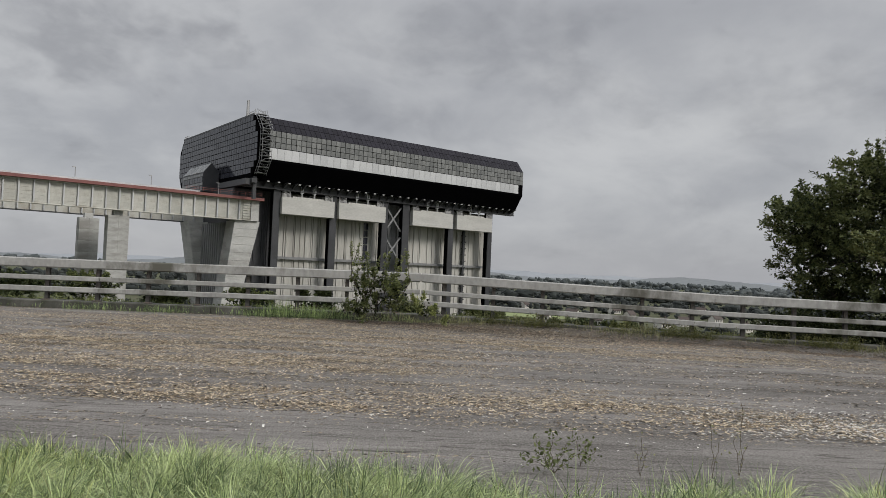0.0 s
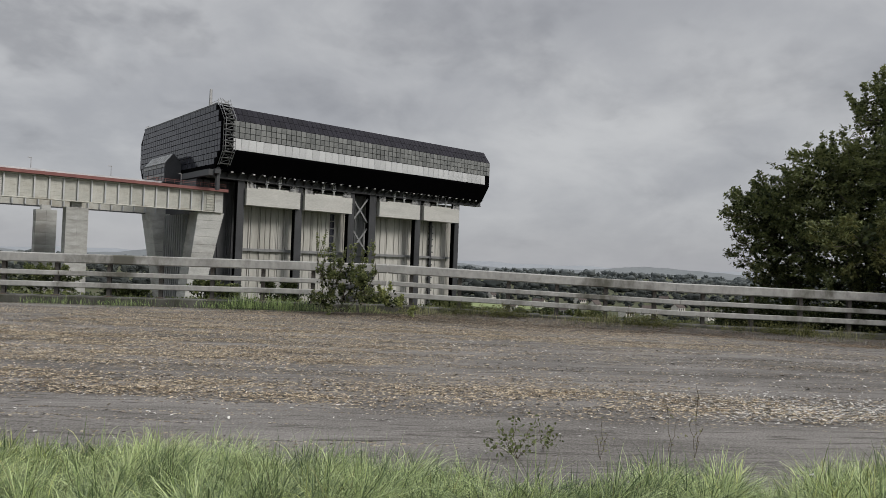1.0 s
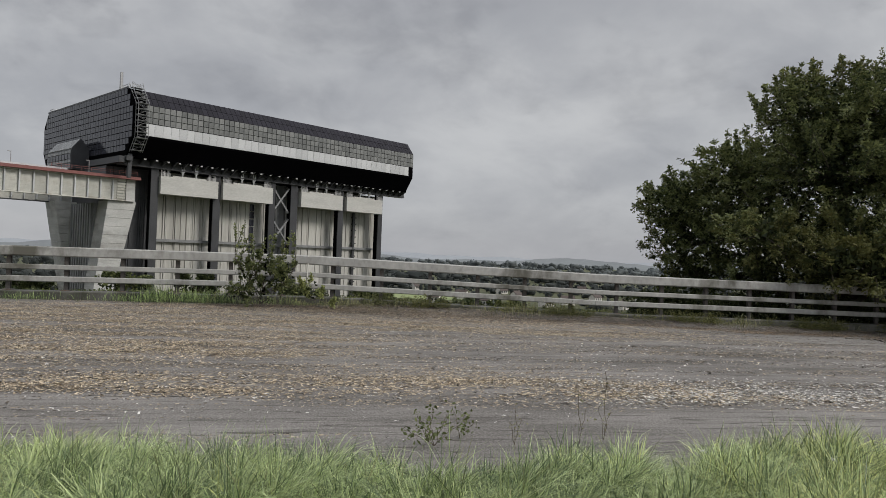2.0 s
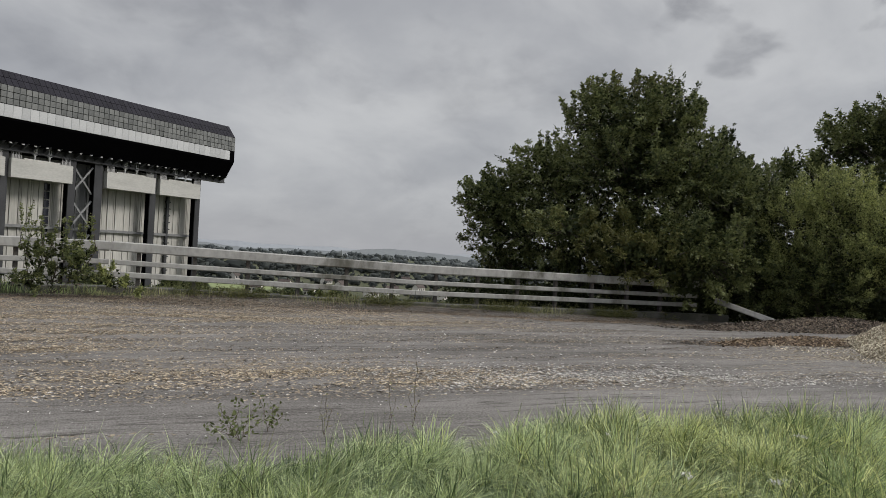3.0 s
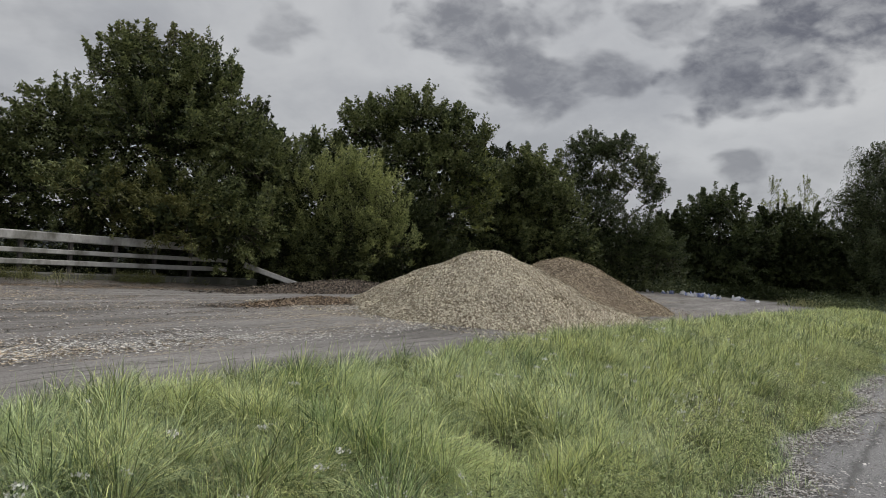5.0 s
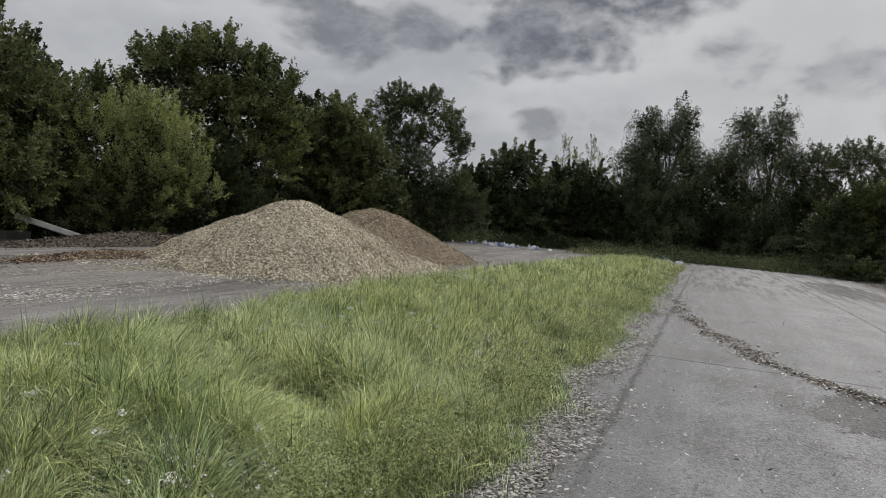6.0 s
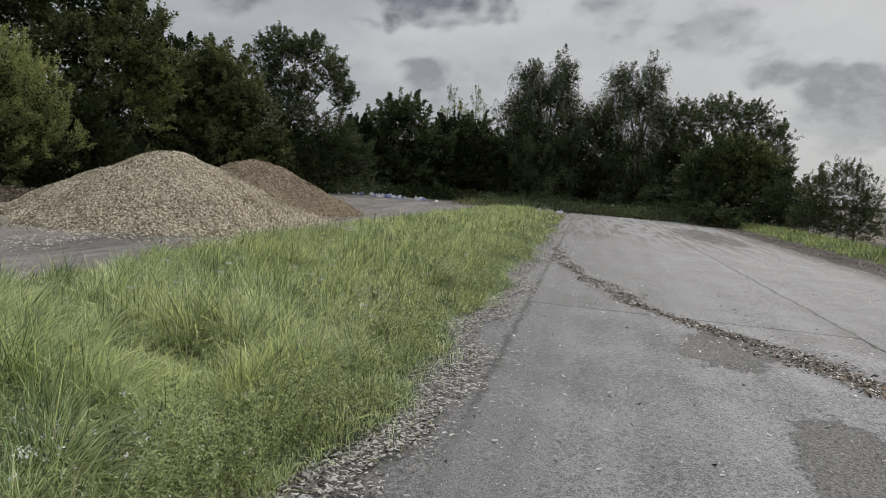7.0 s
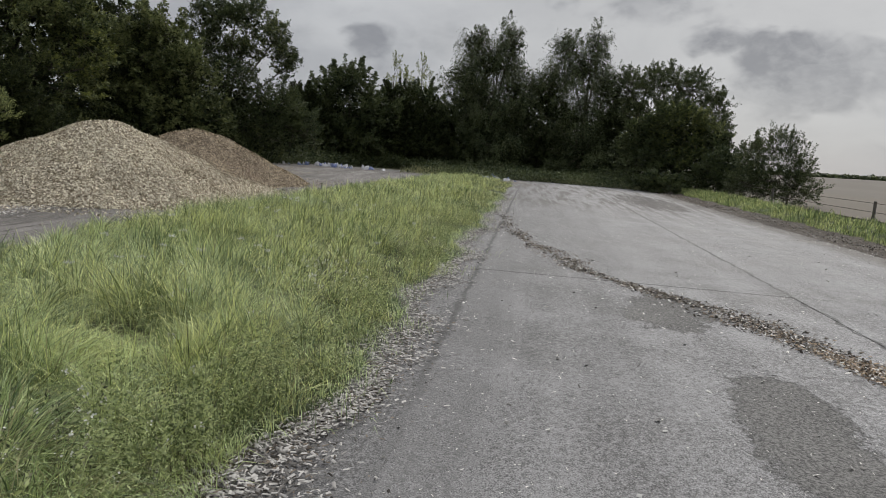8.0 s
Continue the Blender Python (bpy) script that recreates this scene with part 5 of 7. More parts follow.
# ---- canal bridge ----
bridge = empty("canal_bridge", LIFT_M, "long pale steel canal bridge with red painted edge on concrete piers", "bridge")
BX0, BX1, BY0, BY1 = -190.0, 6.0, 10.5, 48.0
BT, BB = 23.9 - BASE, 16.8 - BASE
part("near_girder", Geo().box(BX0, BX1 - 3.2, BY0, BY0 + 1.0, BB, BT).box(BX0, BX1 - 3.2, BY0 - 0.9, BY0 + 1.4, BB - 0.25, BB).box(BX0, BX1 - 3.2, BY0 - 0.9, BY0 + 0.2, BT - 0.3, BT), M["girder"], bridge, "pale ribbed steel girder side")
gp = Geo()
gp.box(0.28, 3.72, -0.12, 0.02, BB + 0.4, BT - 0.5)
for i in range(5):
    gp.box(0.28, 3.72, -0.2, -0.1, BB + 1.3 + i * 1.1, BB + 1.38 + i * 1.1)
gpm = gp.mesh("girder_panel")
gpm.materials.append(M["girder"])
rib = Geo().box(-0.2, 0.2, -0.85, 0.02, BB, BT).mesh("girder_rib")
rib.materials.append(M["white_panel"])
for i in range(48):
    x0 = BX1 - 3.4 - (i + 1) * 4.0
    ob = part("girder_panel", gpm, None, bridge)
    ob.location = (x0, BY0, 0)
    ob = part("girder_rib", rib, None, bridge)
    ob.location = (x0, BY0, 0)
part("bridge_end", Geo().box(BX1 - 3.0, BX1, BY0 - 0.6, BY1, BB - 0.3, BT), M["concrete"], bridge, "pale concrete end block")
g = Geo()
for i in range(7):
    g.box(BX1 - 6.0, BX1 - 3.2, BY0 - 0.5, BY0 - 0.1, BB + 0.5 + i * 0.95, BB + 1.0 + i * 0.95)
part("louvre", g, M["girder"], bridge)
part("far_girder", Geo().box(BX0, BX1 - 3, BY1 - 1, BY1, BB - 0.3, BT), M["girder"], bridge, "far girder of the bridge")
part("girder_flange", Geo().box(BX0, BX1 - 3, BY1 - 2.0, BY1 + 0.3, BB - 0.65, BB - 0.3), M["steel_dark"], bridge, "dark lower flange of the far girder")
for i in range(48):
    ob = part("girder_rib", rib, None, bridge)
    ob.location = (BX1 - 3.4 - (i + 1) * 4.0, BY1 - 1.0, 0)
part("bridge_floor", Geo().box(BX0, BX1 - 3, BY0 + 1.0, BY0 + 15.0, BB + 2.6, BB + 3.4), M["steel_grey"], bridge, "grey underside of the bridge")
for i in range(40):
    part("cross_beam", Geo().box(BX1 - 8 - i * 4.6, BX1 - 7.5 - i * 4.6, BY0 + 1.2, BY0 + 15.0, BB + 1.7, BB + 2.6), M["steel_grey"], bridge)
part("red_edge", Geo().box(BX0, BX1 + 1.2, BY0 - 2.2, BY0 + 2.0, BT + 0.05, BT + 1.05), M["red_paint"], bridge, "red painted walkway edge")
part("red_edge", Geo().box(BX0, BX1 + 1.2, BY1 - 2.0, BY1 + 2.0, BT + 0.05, BT + 1.05), M["red_paint"], bridge, "red painted walkway edge")
part("white_kerb", Geo().box(BX0, BX1 - 22, BY0 - 1.0, BY0 - 0.2, BT + 1.05, BT + 1.7), M["white_panel"], bridge, "white kerb strip on the walkway")
g = Geo()
for i in range(10):
    x0 = BX1 - i * 3.0
    g.tube((x0, BY0 - 1.9, BT + 1.5), (x0, BY0 - 1.9, BT + 2.7), 0.07, 0.07, 4)
g.tube((BX1 - 27, BY0 - 1.9, BT + 2.7), (BX1, BY0 - 1.9, BT + 2.7), 0.07, 0.07, 4).tube((BX1 - 27, BY0 - 1.9, BT + 2.1), (BX1, BY0 - 1.9, BT + 2.1), 0.06, 0.06, 4)
part("handrail", g, M["red_paint"], bridge, "red handrail")
for i in range(8):
    g = Geo()
    x0 = BX1 - 14 - i * 23.0
    g.tube((x0, BY0 + 3, BT + 0.5), (x0, BY0 + 3, BT + 5.4), 0.14, 0.09, 5).box(x0 - 0.9, x0 + 0.1, BY0 + 2.8, BY0 + 3.2, BT + 5.3, BT + 5.5)
    part("lamp_post", g, M["metal"], bridge, "thin lamp post on the bridge")
for px_ in (-41.8, -104.0, -166.0):
    for py, px_ in ((BY0 + 0.6, px_ + 0.8), (BY1 - 8.0, px_ - 2.2)):
        pier = part("pier", Geo().box(px_ - 3.12, px_ + 3.12, py + 0.08, py + 4.52, 0, BB - 1.95), M["concrete"], bridge, "square concrete pier")
        # lifts of concrete, with a groove left by each shutter
        lift_h = (BB - 1.9) / 11
        for side_ in (-3.2, 0.02):
            me = Geo().bar(px_ + side_, px_ + side_ + 3.18, py, py + 4.6, 0.05, lift_h, 0.03).mesh("concrete_lift")
            for i in range(11):
                part("concrete_lift", me, M["concrete"], pier).location.z = i * lift_h
        part("bearing", Geo().bar(px_ - 1.4, px_ + 1.4, py + 1, py + 4, BB - 1.9, BB - 0.2, 0.05), M["concrete"], pier)
# splayed abutment pier
zt = BB - 0.4
for py0, py1 in ((BY0 + 0.3, BY0 + 8.5), (BY1 - 8, BY1 + 2)):
    tx0, tx1, bx0, bx1 = (-2.5, 6.9, -8.0, -3.0) if py0 < 20 else (-9.5, 0.5, -1.5, 5.0)
    lifts = 16
    abutment = None
    for i in range(lifts):
        za, zb = zt * i / lifts + (0.06 if i else 0.0), zt * (i + 1) / lifts
        (ax0, ax1), (cx0, cx1) = ((bx0 + (tx0 - bx0) * z_ / zt, bx1 + (tx1 - bx1) * z_ / zt) for z_ in (za, zb))
        vs = [(ax0, py0, za), (ax1, py0, za), (cx1, py0, zb), (cx0, py0, zb), (ax0, py1, za), (ax1, py1, za), (cx1, py1, zb), (cx0, py1, zb)]
        g = Geo()
        g.add(vs, [(0, 1, 2, 3), (7, 6, 5, 4), (1, 5, 6, 2), (0, 3, 7, 4), (3, 2, 6, 7), (0, 4, 5, 1)])
        if abutment is None:
            abutment = part("abutment", g, M["concrete"], bridge, "splayed concrete abutment pier")
        else:
            part("concrete_lift", g, M["concrete"], abutment)
g = Geo().box(-4.0, 3.0, BY0 + 8.5, BY1 - 8, 0, BB - 1.2)
for i in range(9):
    part("wall_rib", Geo().box(-4.6, -4.003, BY0 + 9.5 + i * 2.2, BY0 + 10.4 + i * 2.2, 0, BB - 1.2), M["steel_grey"], bridge)
part("recess_wall", g, M["steel_grey"], bridge, "dark ribbed wall between the abutment piers")

# ---- leaves, trees, grass ----
def leaf_mesh(name, pos, size, rng, aspect=0.55, droop=0.3, mat_name="leaf_green", axis=None, corners=4, face=None, stray=0.5):
    """Small leaves, each one face of three or four corners with a pointed tip."""
    n = len(pos)
    d = rng.normal(0, 1, (n, 3))
    if axis is not None:
        d = d * 0.5 + axis
    d[:, 2] -= droop
    d /= np.linalg.norm(d, axis=1)[:, None] + 1e-9
    s = np.cross(d, rng.normal(0, 1, (n, 3)) if face is None else face + rng.normal(0, stray, (n, 3)))
    s /= np.linalg.norm(s, axis=1)[:, None] + 1e-9
    ln = (size * rng.uniform(0.6, 1.3, n))[:, None]
    w = ln * aspect * 0.5
    if corners == 3:
        v = np.stack([pos + s * w * 1.15, pos + d * ln, pos - s * w * 1.15], 1).reshape(-1, 3)
    else:
        v = np.stack([pos, pos + d * ln * 0.45 + s * w, pos + d * ln, pos + d * ln * 0.45 - s * w], 1).reshape(-1, 3)
    me = fast_mesh(name, v, np.arange(corners * n).reshape(n, corners))
    me.materials.append(M[mat_name])
    return me


def unit(v):
    return v / (np.linalg.norm(v, axis=-1, keepdims=True) + 1e-9)


def boughs(rng, root, tip, sprays, per, length, up, weep, bare=0.3):
    """Leafy boughs from root to tip: sprays stand off along each one, shorter towards its tip, with leaves set along every spray.
    Gives the leaves' places, axes and upper sides, and the boughs' middle points."""
    n = len(root)
    side = tip - root
    mid = 0.5 * (root + tip) + rng.normal(0, 0.12, (n, 3)) * np.linalg.norm(side, axis=1, keepdims=True)
    mid[:, :2] += 0.16 * side[:, :2]
    mid[:, 2] -= 0.08 * np.abs(side[:, 2]) * (weep == 0)
    s = bare + (1 - bare) * rng.uniform(0, 1, (n, sprays, 1)) ** 0.8
    r0, r1, r2 = root[:, None], mid[:, None], tip[:, None]
    at = r0 * (1 - s) ** 2 + 2 * r1 * s * (1 - s) + r2 * s * s
    run = unit(2 * (1 - s) * (r1 - r0) + 2 * s * (r2 - r1))
    away = rng.normal(0, 1, (n, sprays, 3))
    away = unit(away - run * (away * run).sum(2, keepdims=True))
    d = unit(run * (0.55 + 0.9 * s) + away * (1.1 - 0.55 * s) + np.array([0, 0, up - weep * 2]))
    ln = length * (1.25 - 0.8 * s) * rng.uniform(0.6, 1.35, (n, sprays, 1))
    flank = unit(np.cross(d, np.array([0, 0, 1.0]) + rng.normal(0, 0.35, (n, sprays, 3))))
    top = unit(np.cross(flank, d))
    t = rng.uniform(0.05, 1.0, (n, sprays, per, 1))
    sign = np.where(rng.uniform(0, 1, (n, sprays, per, 1)) < 0.5, -1.0, 1.0)
    off = sign * rng.uniform(0.02, 0.2, (n, sprays, per, 1)) * ln[:, :, None] * (1.15 - t)
    p = at[:, :, None] + d[:, :, None] * t * ln[:, :, None] + flank[:, :, None] * off + rng.normal(0, 0.018, (n, sprays, per, 3))
    p[..., 2] -= (0.14 + 0.5 * weep) * (t[..., 0] ** 2) * ln[..., 0][..., None]
    ax = d[:, :, None] * 0.8 + flank[:, :, None] * sign * 0.9 + 0 * t
    fc = top[:, :, None] + 0 * t
    return p.reshape(-1, 3), ax.reshape(-1, 3), fc.reshape(-1, 3), mid


def tree(name, at, lobes, leaves, leaf, seed, mat_name, label, category="tree", trunk=0.2, clump=7, spread=0.5, inner=0.45, droop=0.3, tips=(), weep=0.0, second=None, up=0.35, turn=0.0, rise=0.45, ragged=0.22):
    """A trunk with limbs to every lobe, boughs from each limb's end and leafy sprays along the boughs.
    lobes: x, y, z, rx, ry, rz about the foot; tips: leading shoots, x, y, z of their foot and their length."""
    rng = np.random.default_rng(seed)
    th = empty(name, pose(*at, 0, 0, turn), label, category)
    g = Geo()
    # heights of lobes and shoots count from the yard's level, wherever the foot stands
    lobes = [(l[0], l[1], l[2] - at[2], l[3] * 1.06, l[4] * 1.06, l[5] * 1.06) for l in lobes] if turn else lobes
    tips = [(p[0], p[1], p[2] - at[2], p[3]) for p in tips] if turn else tips
    top = max(l[2] for l in lobes)
    joints = [Vector((0, 0, -0.4))]
    for i in range(1, 5):
        joints.append(Vector((rng.normal(0, 0.12) * i * 0.5, rng.normal(0, 0.12) * i * 0.5, top * 0.92 * i / 4)))
    for i in range(4):
        if trunk > 0.03:
            g.tube(joints[i], joints[i + 1], trunk * (1 - i * 0.2), trunk * (1 - (i + 1) * 0.2), 8)
    vol = np.array([(l[3] * l[4] * l[5]) ** 0.67 for l in lobes])
    pos, ax, fc, mid_pos = [], [], [], []
    sprays = 20
    for l, share in zip(lobes, vol / vol.sum()):
        c, lr = np.array(l[:3]), np.array(l[3:6])
        z0 = max(0.2, l[2] * 0.45)
        k = min(3, int(z0 / (top * 0.92) * 4))
        start = joints[k].lerp(joints[k + 1], min(1, max(0, z0 / (top * 0.92) * 4 - k)))
        cv = Vector(l[:3])
        bend = start.lerp(cv, 0.55) + Vector((rng.normal(0, 0.2), rng.normal(0, 0.2), 0.15))
        g.tube(start, bend, trunk * 0.5, trunk * 0.32, 6).tube(bend, cv, trunk * 0.32, trunk * 0.16, 6)
        n = max(int(leaves * share / (sprays * clump)), 5)
        q = rng.normal(0, 1, (n, 3)) + np.array([0, 0, rise])
        q = unit(q)
        tip = c + q * lr * rng.normal(0.94, ragged * 0.5, (n, 1))
        root = c + rng.normal(0, 0.16, (n, 3)) * lr + q * lr * 0.22 - np.array([0, 0, 0.22]) * lr
        p, a, f, mid = boughs(rng, root, tip, sprays, clump, spread, up, weep)
        pos.append(p)
        ax.append(a)
        fc.append(f)
        for i in range(0, n, 3):
            g.tube(cv, mid[i], trunk * 0.1 + 0.006, trunk * 0.06 + 0.004, 4).tube(mid[i], tip[i], trunk * 0.06 + 0.004, 0.003, 4)
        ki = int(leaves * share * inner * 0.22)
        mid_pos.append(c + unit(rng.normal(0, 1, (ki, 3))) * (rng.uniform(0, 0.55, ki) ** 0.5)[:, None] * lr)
    if tips:
        tp = np.repeat(np.array(tips, float), 2, 0)
        n = len(tp)
        tip = tp[:, :3] + np.stack([rng.normal(0, 0.16, n), rng.normal(0, 0.2, n), tp[:, 3] * rng.uniform(0.7, 1.05, n)], 1)
        root = tp[:, :3] * np.array([0.88, 0.88, 1.0]) - np.stack([0 * tp[:, 0], 0 * tp[:, 0], 0.4 + 0.6 * tp[:, 3]], 1)
        p, a, f, mid = boughs(rng, root, tip, 26, clump, spread * 0.62, up + 0.35, weep * 0.5, 0.15)
        pos.append(p)
        ax.append(a)
        fc.append(f)
        for i in range(n):
            g.tube(root[i], mid[i], 0.02, 0.012, 4).tube(mid[i], tip[i], 0.012, 0.004, 4)
    part("trunk", g, M["bark"], th, "dark trunk with spreading limbs", True)
    pos, ax, fc = np.concatenate(pos), np.concatenate(ax), np.concatenate(fc)
    low = pos[:, 2] < 0.0
    pos[low, 2] = rng.uniform(0, 0.3, low.sum())
    if second:
        pick = (np.sin(pos[:, 0] * 0.9 + seed) + np.sin(pos[:, 1] * 1.1) + np.cos(pos[:, 2] * 0.8 + seed * 2) + rng.normal(0, 0.7, len(pos))) > 1.0
        part("crown", leaf_mesh("crown", pos[pick], leaf, rng, 0.6, droop, second, ax[pick], 3, fc[pick], 0.3), None, th, "tinged leaves")
        pos, ax, fc = pos[~pick], ax[~pick], fc[~pick]
    part("crown", leaf_mesh("crown", pos, leaf, rng, 0.6, droop, mat_name, ax, 3, fc, 0.3), None, th, "leafy crown")
    # bigger, darker leaves added inside to block light and paint the crown's shade
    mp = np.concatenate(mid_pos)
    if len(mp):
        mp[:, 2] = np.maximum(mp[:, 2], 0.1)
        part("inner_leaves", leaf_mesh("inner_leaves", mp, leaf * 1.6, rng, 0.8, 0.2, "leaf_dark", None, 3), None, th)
    return th


def G(x, y):
    return float(ground_level(np.float64(x), np.float64(y)))


# big hornbeam at the end of the guard rail
tree("hornbeam_tree", (20.6, 20.6, G(20.6, 20.6)), [(-1.0, 0, 7.2, 2.1, 2.3, 1.9), (0.9, 0, 7.0, 1.8, 2.2, 2.0), (-0.5, -0.4, 5.0, 3.0, 2.8, 2.2), (2.0, -0.2, 4.9, 1.9, 2.2, 2.2), (-3.7, -0.2, 4.9, 1.9, 1.9, 1.6), (-5.8, -0.2, 4.0, 1.8, 1.6, 1.3), (-5.6, 0.0, 2.7, 1.6, 1.4, 1.2), (-3.0, -0.8, 2.9, 2.4, 1.8, 1.6), (0.3, -1.9, 2.3, 2.6, 1.5, 1.8), (2.4, -1.5, 2.0, 1.9, 1.4, 1.8), (3.6, 0.2, 4.2, 1.0, 1.2, 1.7), (-5.0, 0.4, 1.2, 2.0, 1.2, 1.1), (-2.2, 0.2, 1.0, 2.2, 1.0, 1.2), (-2.4, -3.9, 2.7, 1.5, 1.0, 0.8), (-0.4, -3.5, 1.9, 1.2, 0.8, 0.8), (0.8, -2.9, 1.7, 1.2, 0.8, 1.0), (1.9, -2.3, 1.4, 1.1, 0.8, 1.1)],
     170000, 0.106, 21, "leaf_green", "big dense dark green hornbeam overhanging the guard rail", trunk=0.26, second="leaf_rust", spread=0.52, up=0.3, turn=-36.5, inner=0.55,
     tips=[(-3.2, 0, 8.0, 0.6), (-1.9, 0, 8.7, 0.6), (0.3, 0.2, 8.8, 0.7), (-5.2, 0, 5.1, 0.6), (2.8, 0, 6.6, 0.7), (-3.1, 0, 7.4, 0.75), (-2.5, 0, 8.4, 0.7), (-1.3, 0.2, 8.6, 0.7), (-0.3, 0, 8.7, 0.85), (0.8, 0, 8.5, 0.8), (1.6, 0, 7.9, 0.8), (2.3, 0, 7.3, 0.8), (-3.9, 0, 5.9, 1.0), (-7.3, 0, 4.0, 0.45), (-6.4, 0, 4.8, 0.5), (4.0, 0.3, 5.4, 0.8)])
tree("alder_tree", (28.5, 24.5, G(28.5, 24.5)), [(0, 0, 6.4, 1.5, 1.5, 2.0), (0.6, 0, 4.2, 2.4, 2.0, 2.4), (-0.5, -0.5, 2.4, 2.4, 2.0, 2.0)], 34000, 0.115, 41, "leaf_dark", "dark alder between bigger trees", trunk=0.16, turn=-43)
tree("pale_bush", (26.6, 16.9, G(26.6, 16.9)), [(0.6, 0, 3.8, 1.5, 1.5, 1.9), (1.8, -0.2, 2.7, 1.3, 1.4, 1.8), (-0.9, -0.1, 3.2, 1.6, 1.5, 1.9), (2.3, -0.3, 1.5, 1.5, 1.2, 1.4), (0.4, -0.6, 1.7, 1.9, 1.2, 1.6), (-1.2, -0.3, 1.4, 1.6, 1.2, 1.3)],
     60000, 0.07, 22, "leaf_light", "light green upright bush among darker trees", "bush", trunk=0.08, spread=0.62, clump=9, up=1.1, droop=-0.2, turn=-49.8, rise=0.9, ragged=0.36,
     tips=[(-1.9, 0, 4.3, 0.9), (-1.0, 0, 4.7, 0.8), (0.0, 0, 5.0, 0.7), (0.9, 0, 5.1, 0.8), (1.6, 0, 4.4, 0.9), (2.2, 0, 3.6, 0.9), (2.8, 0, 2.4, 0.8)])
tree("hazel_bush", (25.2, 18.8, G(25.2, 18.8)), [(-0.3, 0, 4.2, 1.6, 1.4, 1.6), (-0.9, -0.2, 2.6, 1.7, 1.4, 1.7), (-0.4, -0.8, 1.2, 2.0, 1.2, 1.2), (2.2, -1.0, 0.9, 1.8, 1.0, 1.0)], 44000, 0.085, 42, "leaf_green", "dark leafy hazel bush at the yard edge", "bush", trunk=0.06, spread=0.5, turn=-46, tips=[(-1.0, 0, 4.9, 0.8), (0.1, 0, 5.3, 0.6)])
tree("hazel_bush", (29.8, 15.6, G(29.8, 15.6)), [(0, 0, 1.5, 1.8, 1.2, 1.4), (1.6, 0.3, 1.0, 1.6, 1.0, 1.0), (0.4, 0.4, 2.6, 1.3, 1.1, 1.1)], 26000, 0.09, 46, "leaf_dark", "low dark hazel bush below the oak", "bush", trunk=0.05, spread=0.5, turn=-55)
tree("oak_tree", (35.2, 19.2, G(35.2, 19.2)), [(0.0, 0, 8.6, 2.0, 2.2, 1.8), (-2.6, 0, 7.8, 1.9, 2.2, 1.9), (2.4, 0, 7.6, 2.0, 2.2, 2.0), (-4.6, 0, 6.0, 1.7, 2.0, 1.8), (0.6, -1.0, 6.2, 2.6, 2.2, 1.7), (3.4, -0.6, 5.4, 1.5, 1.8, 1.7), (-2.6, -0.8, 4.4, 2.4, 2.0, 1.8), (1.4, -1.4, 3.4, 3.0, 1.8, 1.8), (-0.6, -0.8, 2.0, 3.6, 1.8, 1.7)],
     98000, 0.135, 23, "leaf_green", "tall dark oak with an uneven crown", trunk=0.3, spread=0.66, second="leaf_light_oak", up=0.35, turn=-55.5, inner=0.35,
     tips=[(-3.7, 0, 8.3, 0.7), (-2.7, 0, 9.2, 0.8), (-1.2, 0, 9.7, 0.7), (0.5, 0, 9.9, 0.9), (2.4, 0, 9.0, 0.9), (3.8, 0, 8.2, 0.8), (-5.6, 0, 7.0, 0.7)])
tree("maple_tree", (42.0, 14.5, G(42, 14.5)), [(-0.6, 0, 6.4, 2.0, 2.0, 1.8), (-1.6, -0.4, 4.6, 2.2, 2.0, 2.0), (0.8, -0.6, 4.4, 2.0, 2.0, 2.2), (-0.4, -1.2, 2.2, 3.2, 1.8, 1.9), (1.9, -0.8, 2.2, 1.8, 1.5, 1.8)],
     62000, 0.135, 24, "leaf_green", "dark maple at the back of the yard", trunk=0.24, spread=0.6, turn=-66, inner=0.6, tips=[(-2.2, 0, 7.0, 0.7), (-0.7, 0, 7.9, 0.7), (0.8, 0, 7.4, 0.8)])
tree("elm_tree", (43.6, 18.6, G(43.6, 18.6)), [(0, 0, 6.2, 2.8, 2.8, 2.4), (-1.5, -0.6, 4.4, 2.8, 2.6, 2.6), (1.6, 0, 4.6, 2.6, 2.6, 2.6)], 32000, 0.15, 43, "leaf_dark", "dark elm filling the gap between bigger trees", trunk=0.22, spread=0.7, turn=-62, tips=[(-0.8, 0, 8.2, 0.6), (1.0, 0, 8.3, 0.7)])
tree("willow_tree", (46.7, 12.4, G(46.7, 12.4)), [(-0.9, 0, 8.7, 1.5, 1.6, 1.3), (1.1, 0, 8.7, 1.5, 1.6, 1.2), (2.6, -0.3, 7.4, 1.2, 1.4, 1.3), (-1.3, 0, 6.8, 1.6, 1.6, 1.5), (3.4, -0.2, 6.0, 0.8, 0.9, 1.4), (0.7, 0, 6.6, 1.1, 1.3, 0.9), (-0.4, -1.2, 4.4, 2.4, 1.6, 1.8), (2.4, -1.2, 3.4, 2.2, 1.5, 1.7), (4.0, -1.0, 2.2, 1.8, 1.4, 1.8), (0.6, -1.2, 2.0, 3.0, 1.6, 1.8)],
     78000, 0.105, 25, "leaf_far", "tall airy willow with gaps in its crown", trunk=0.15, spread=0.66, inner=0.3, turn=-70.8, ragged=0.24, clump=6, second="leaf_green", tips=[(-1.8, 0, 9.0, 0.5), (-0.3, 0, 9.6, 0.5), (1.3, 0, 9.4, 0.5), (2.8, 0, 8.2, 0.5), (3.8, 0, 6.7, 0.7)])
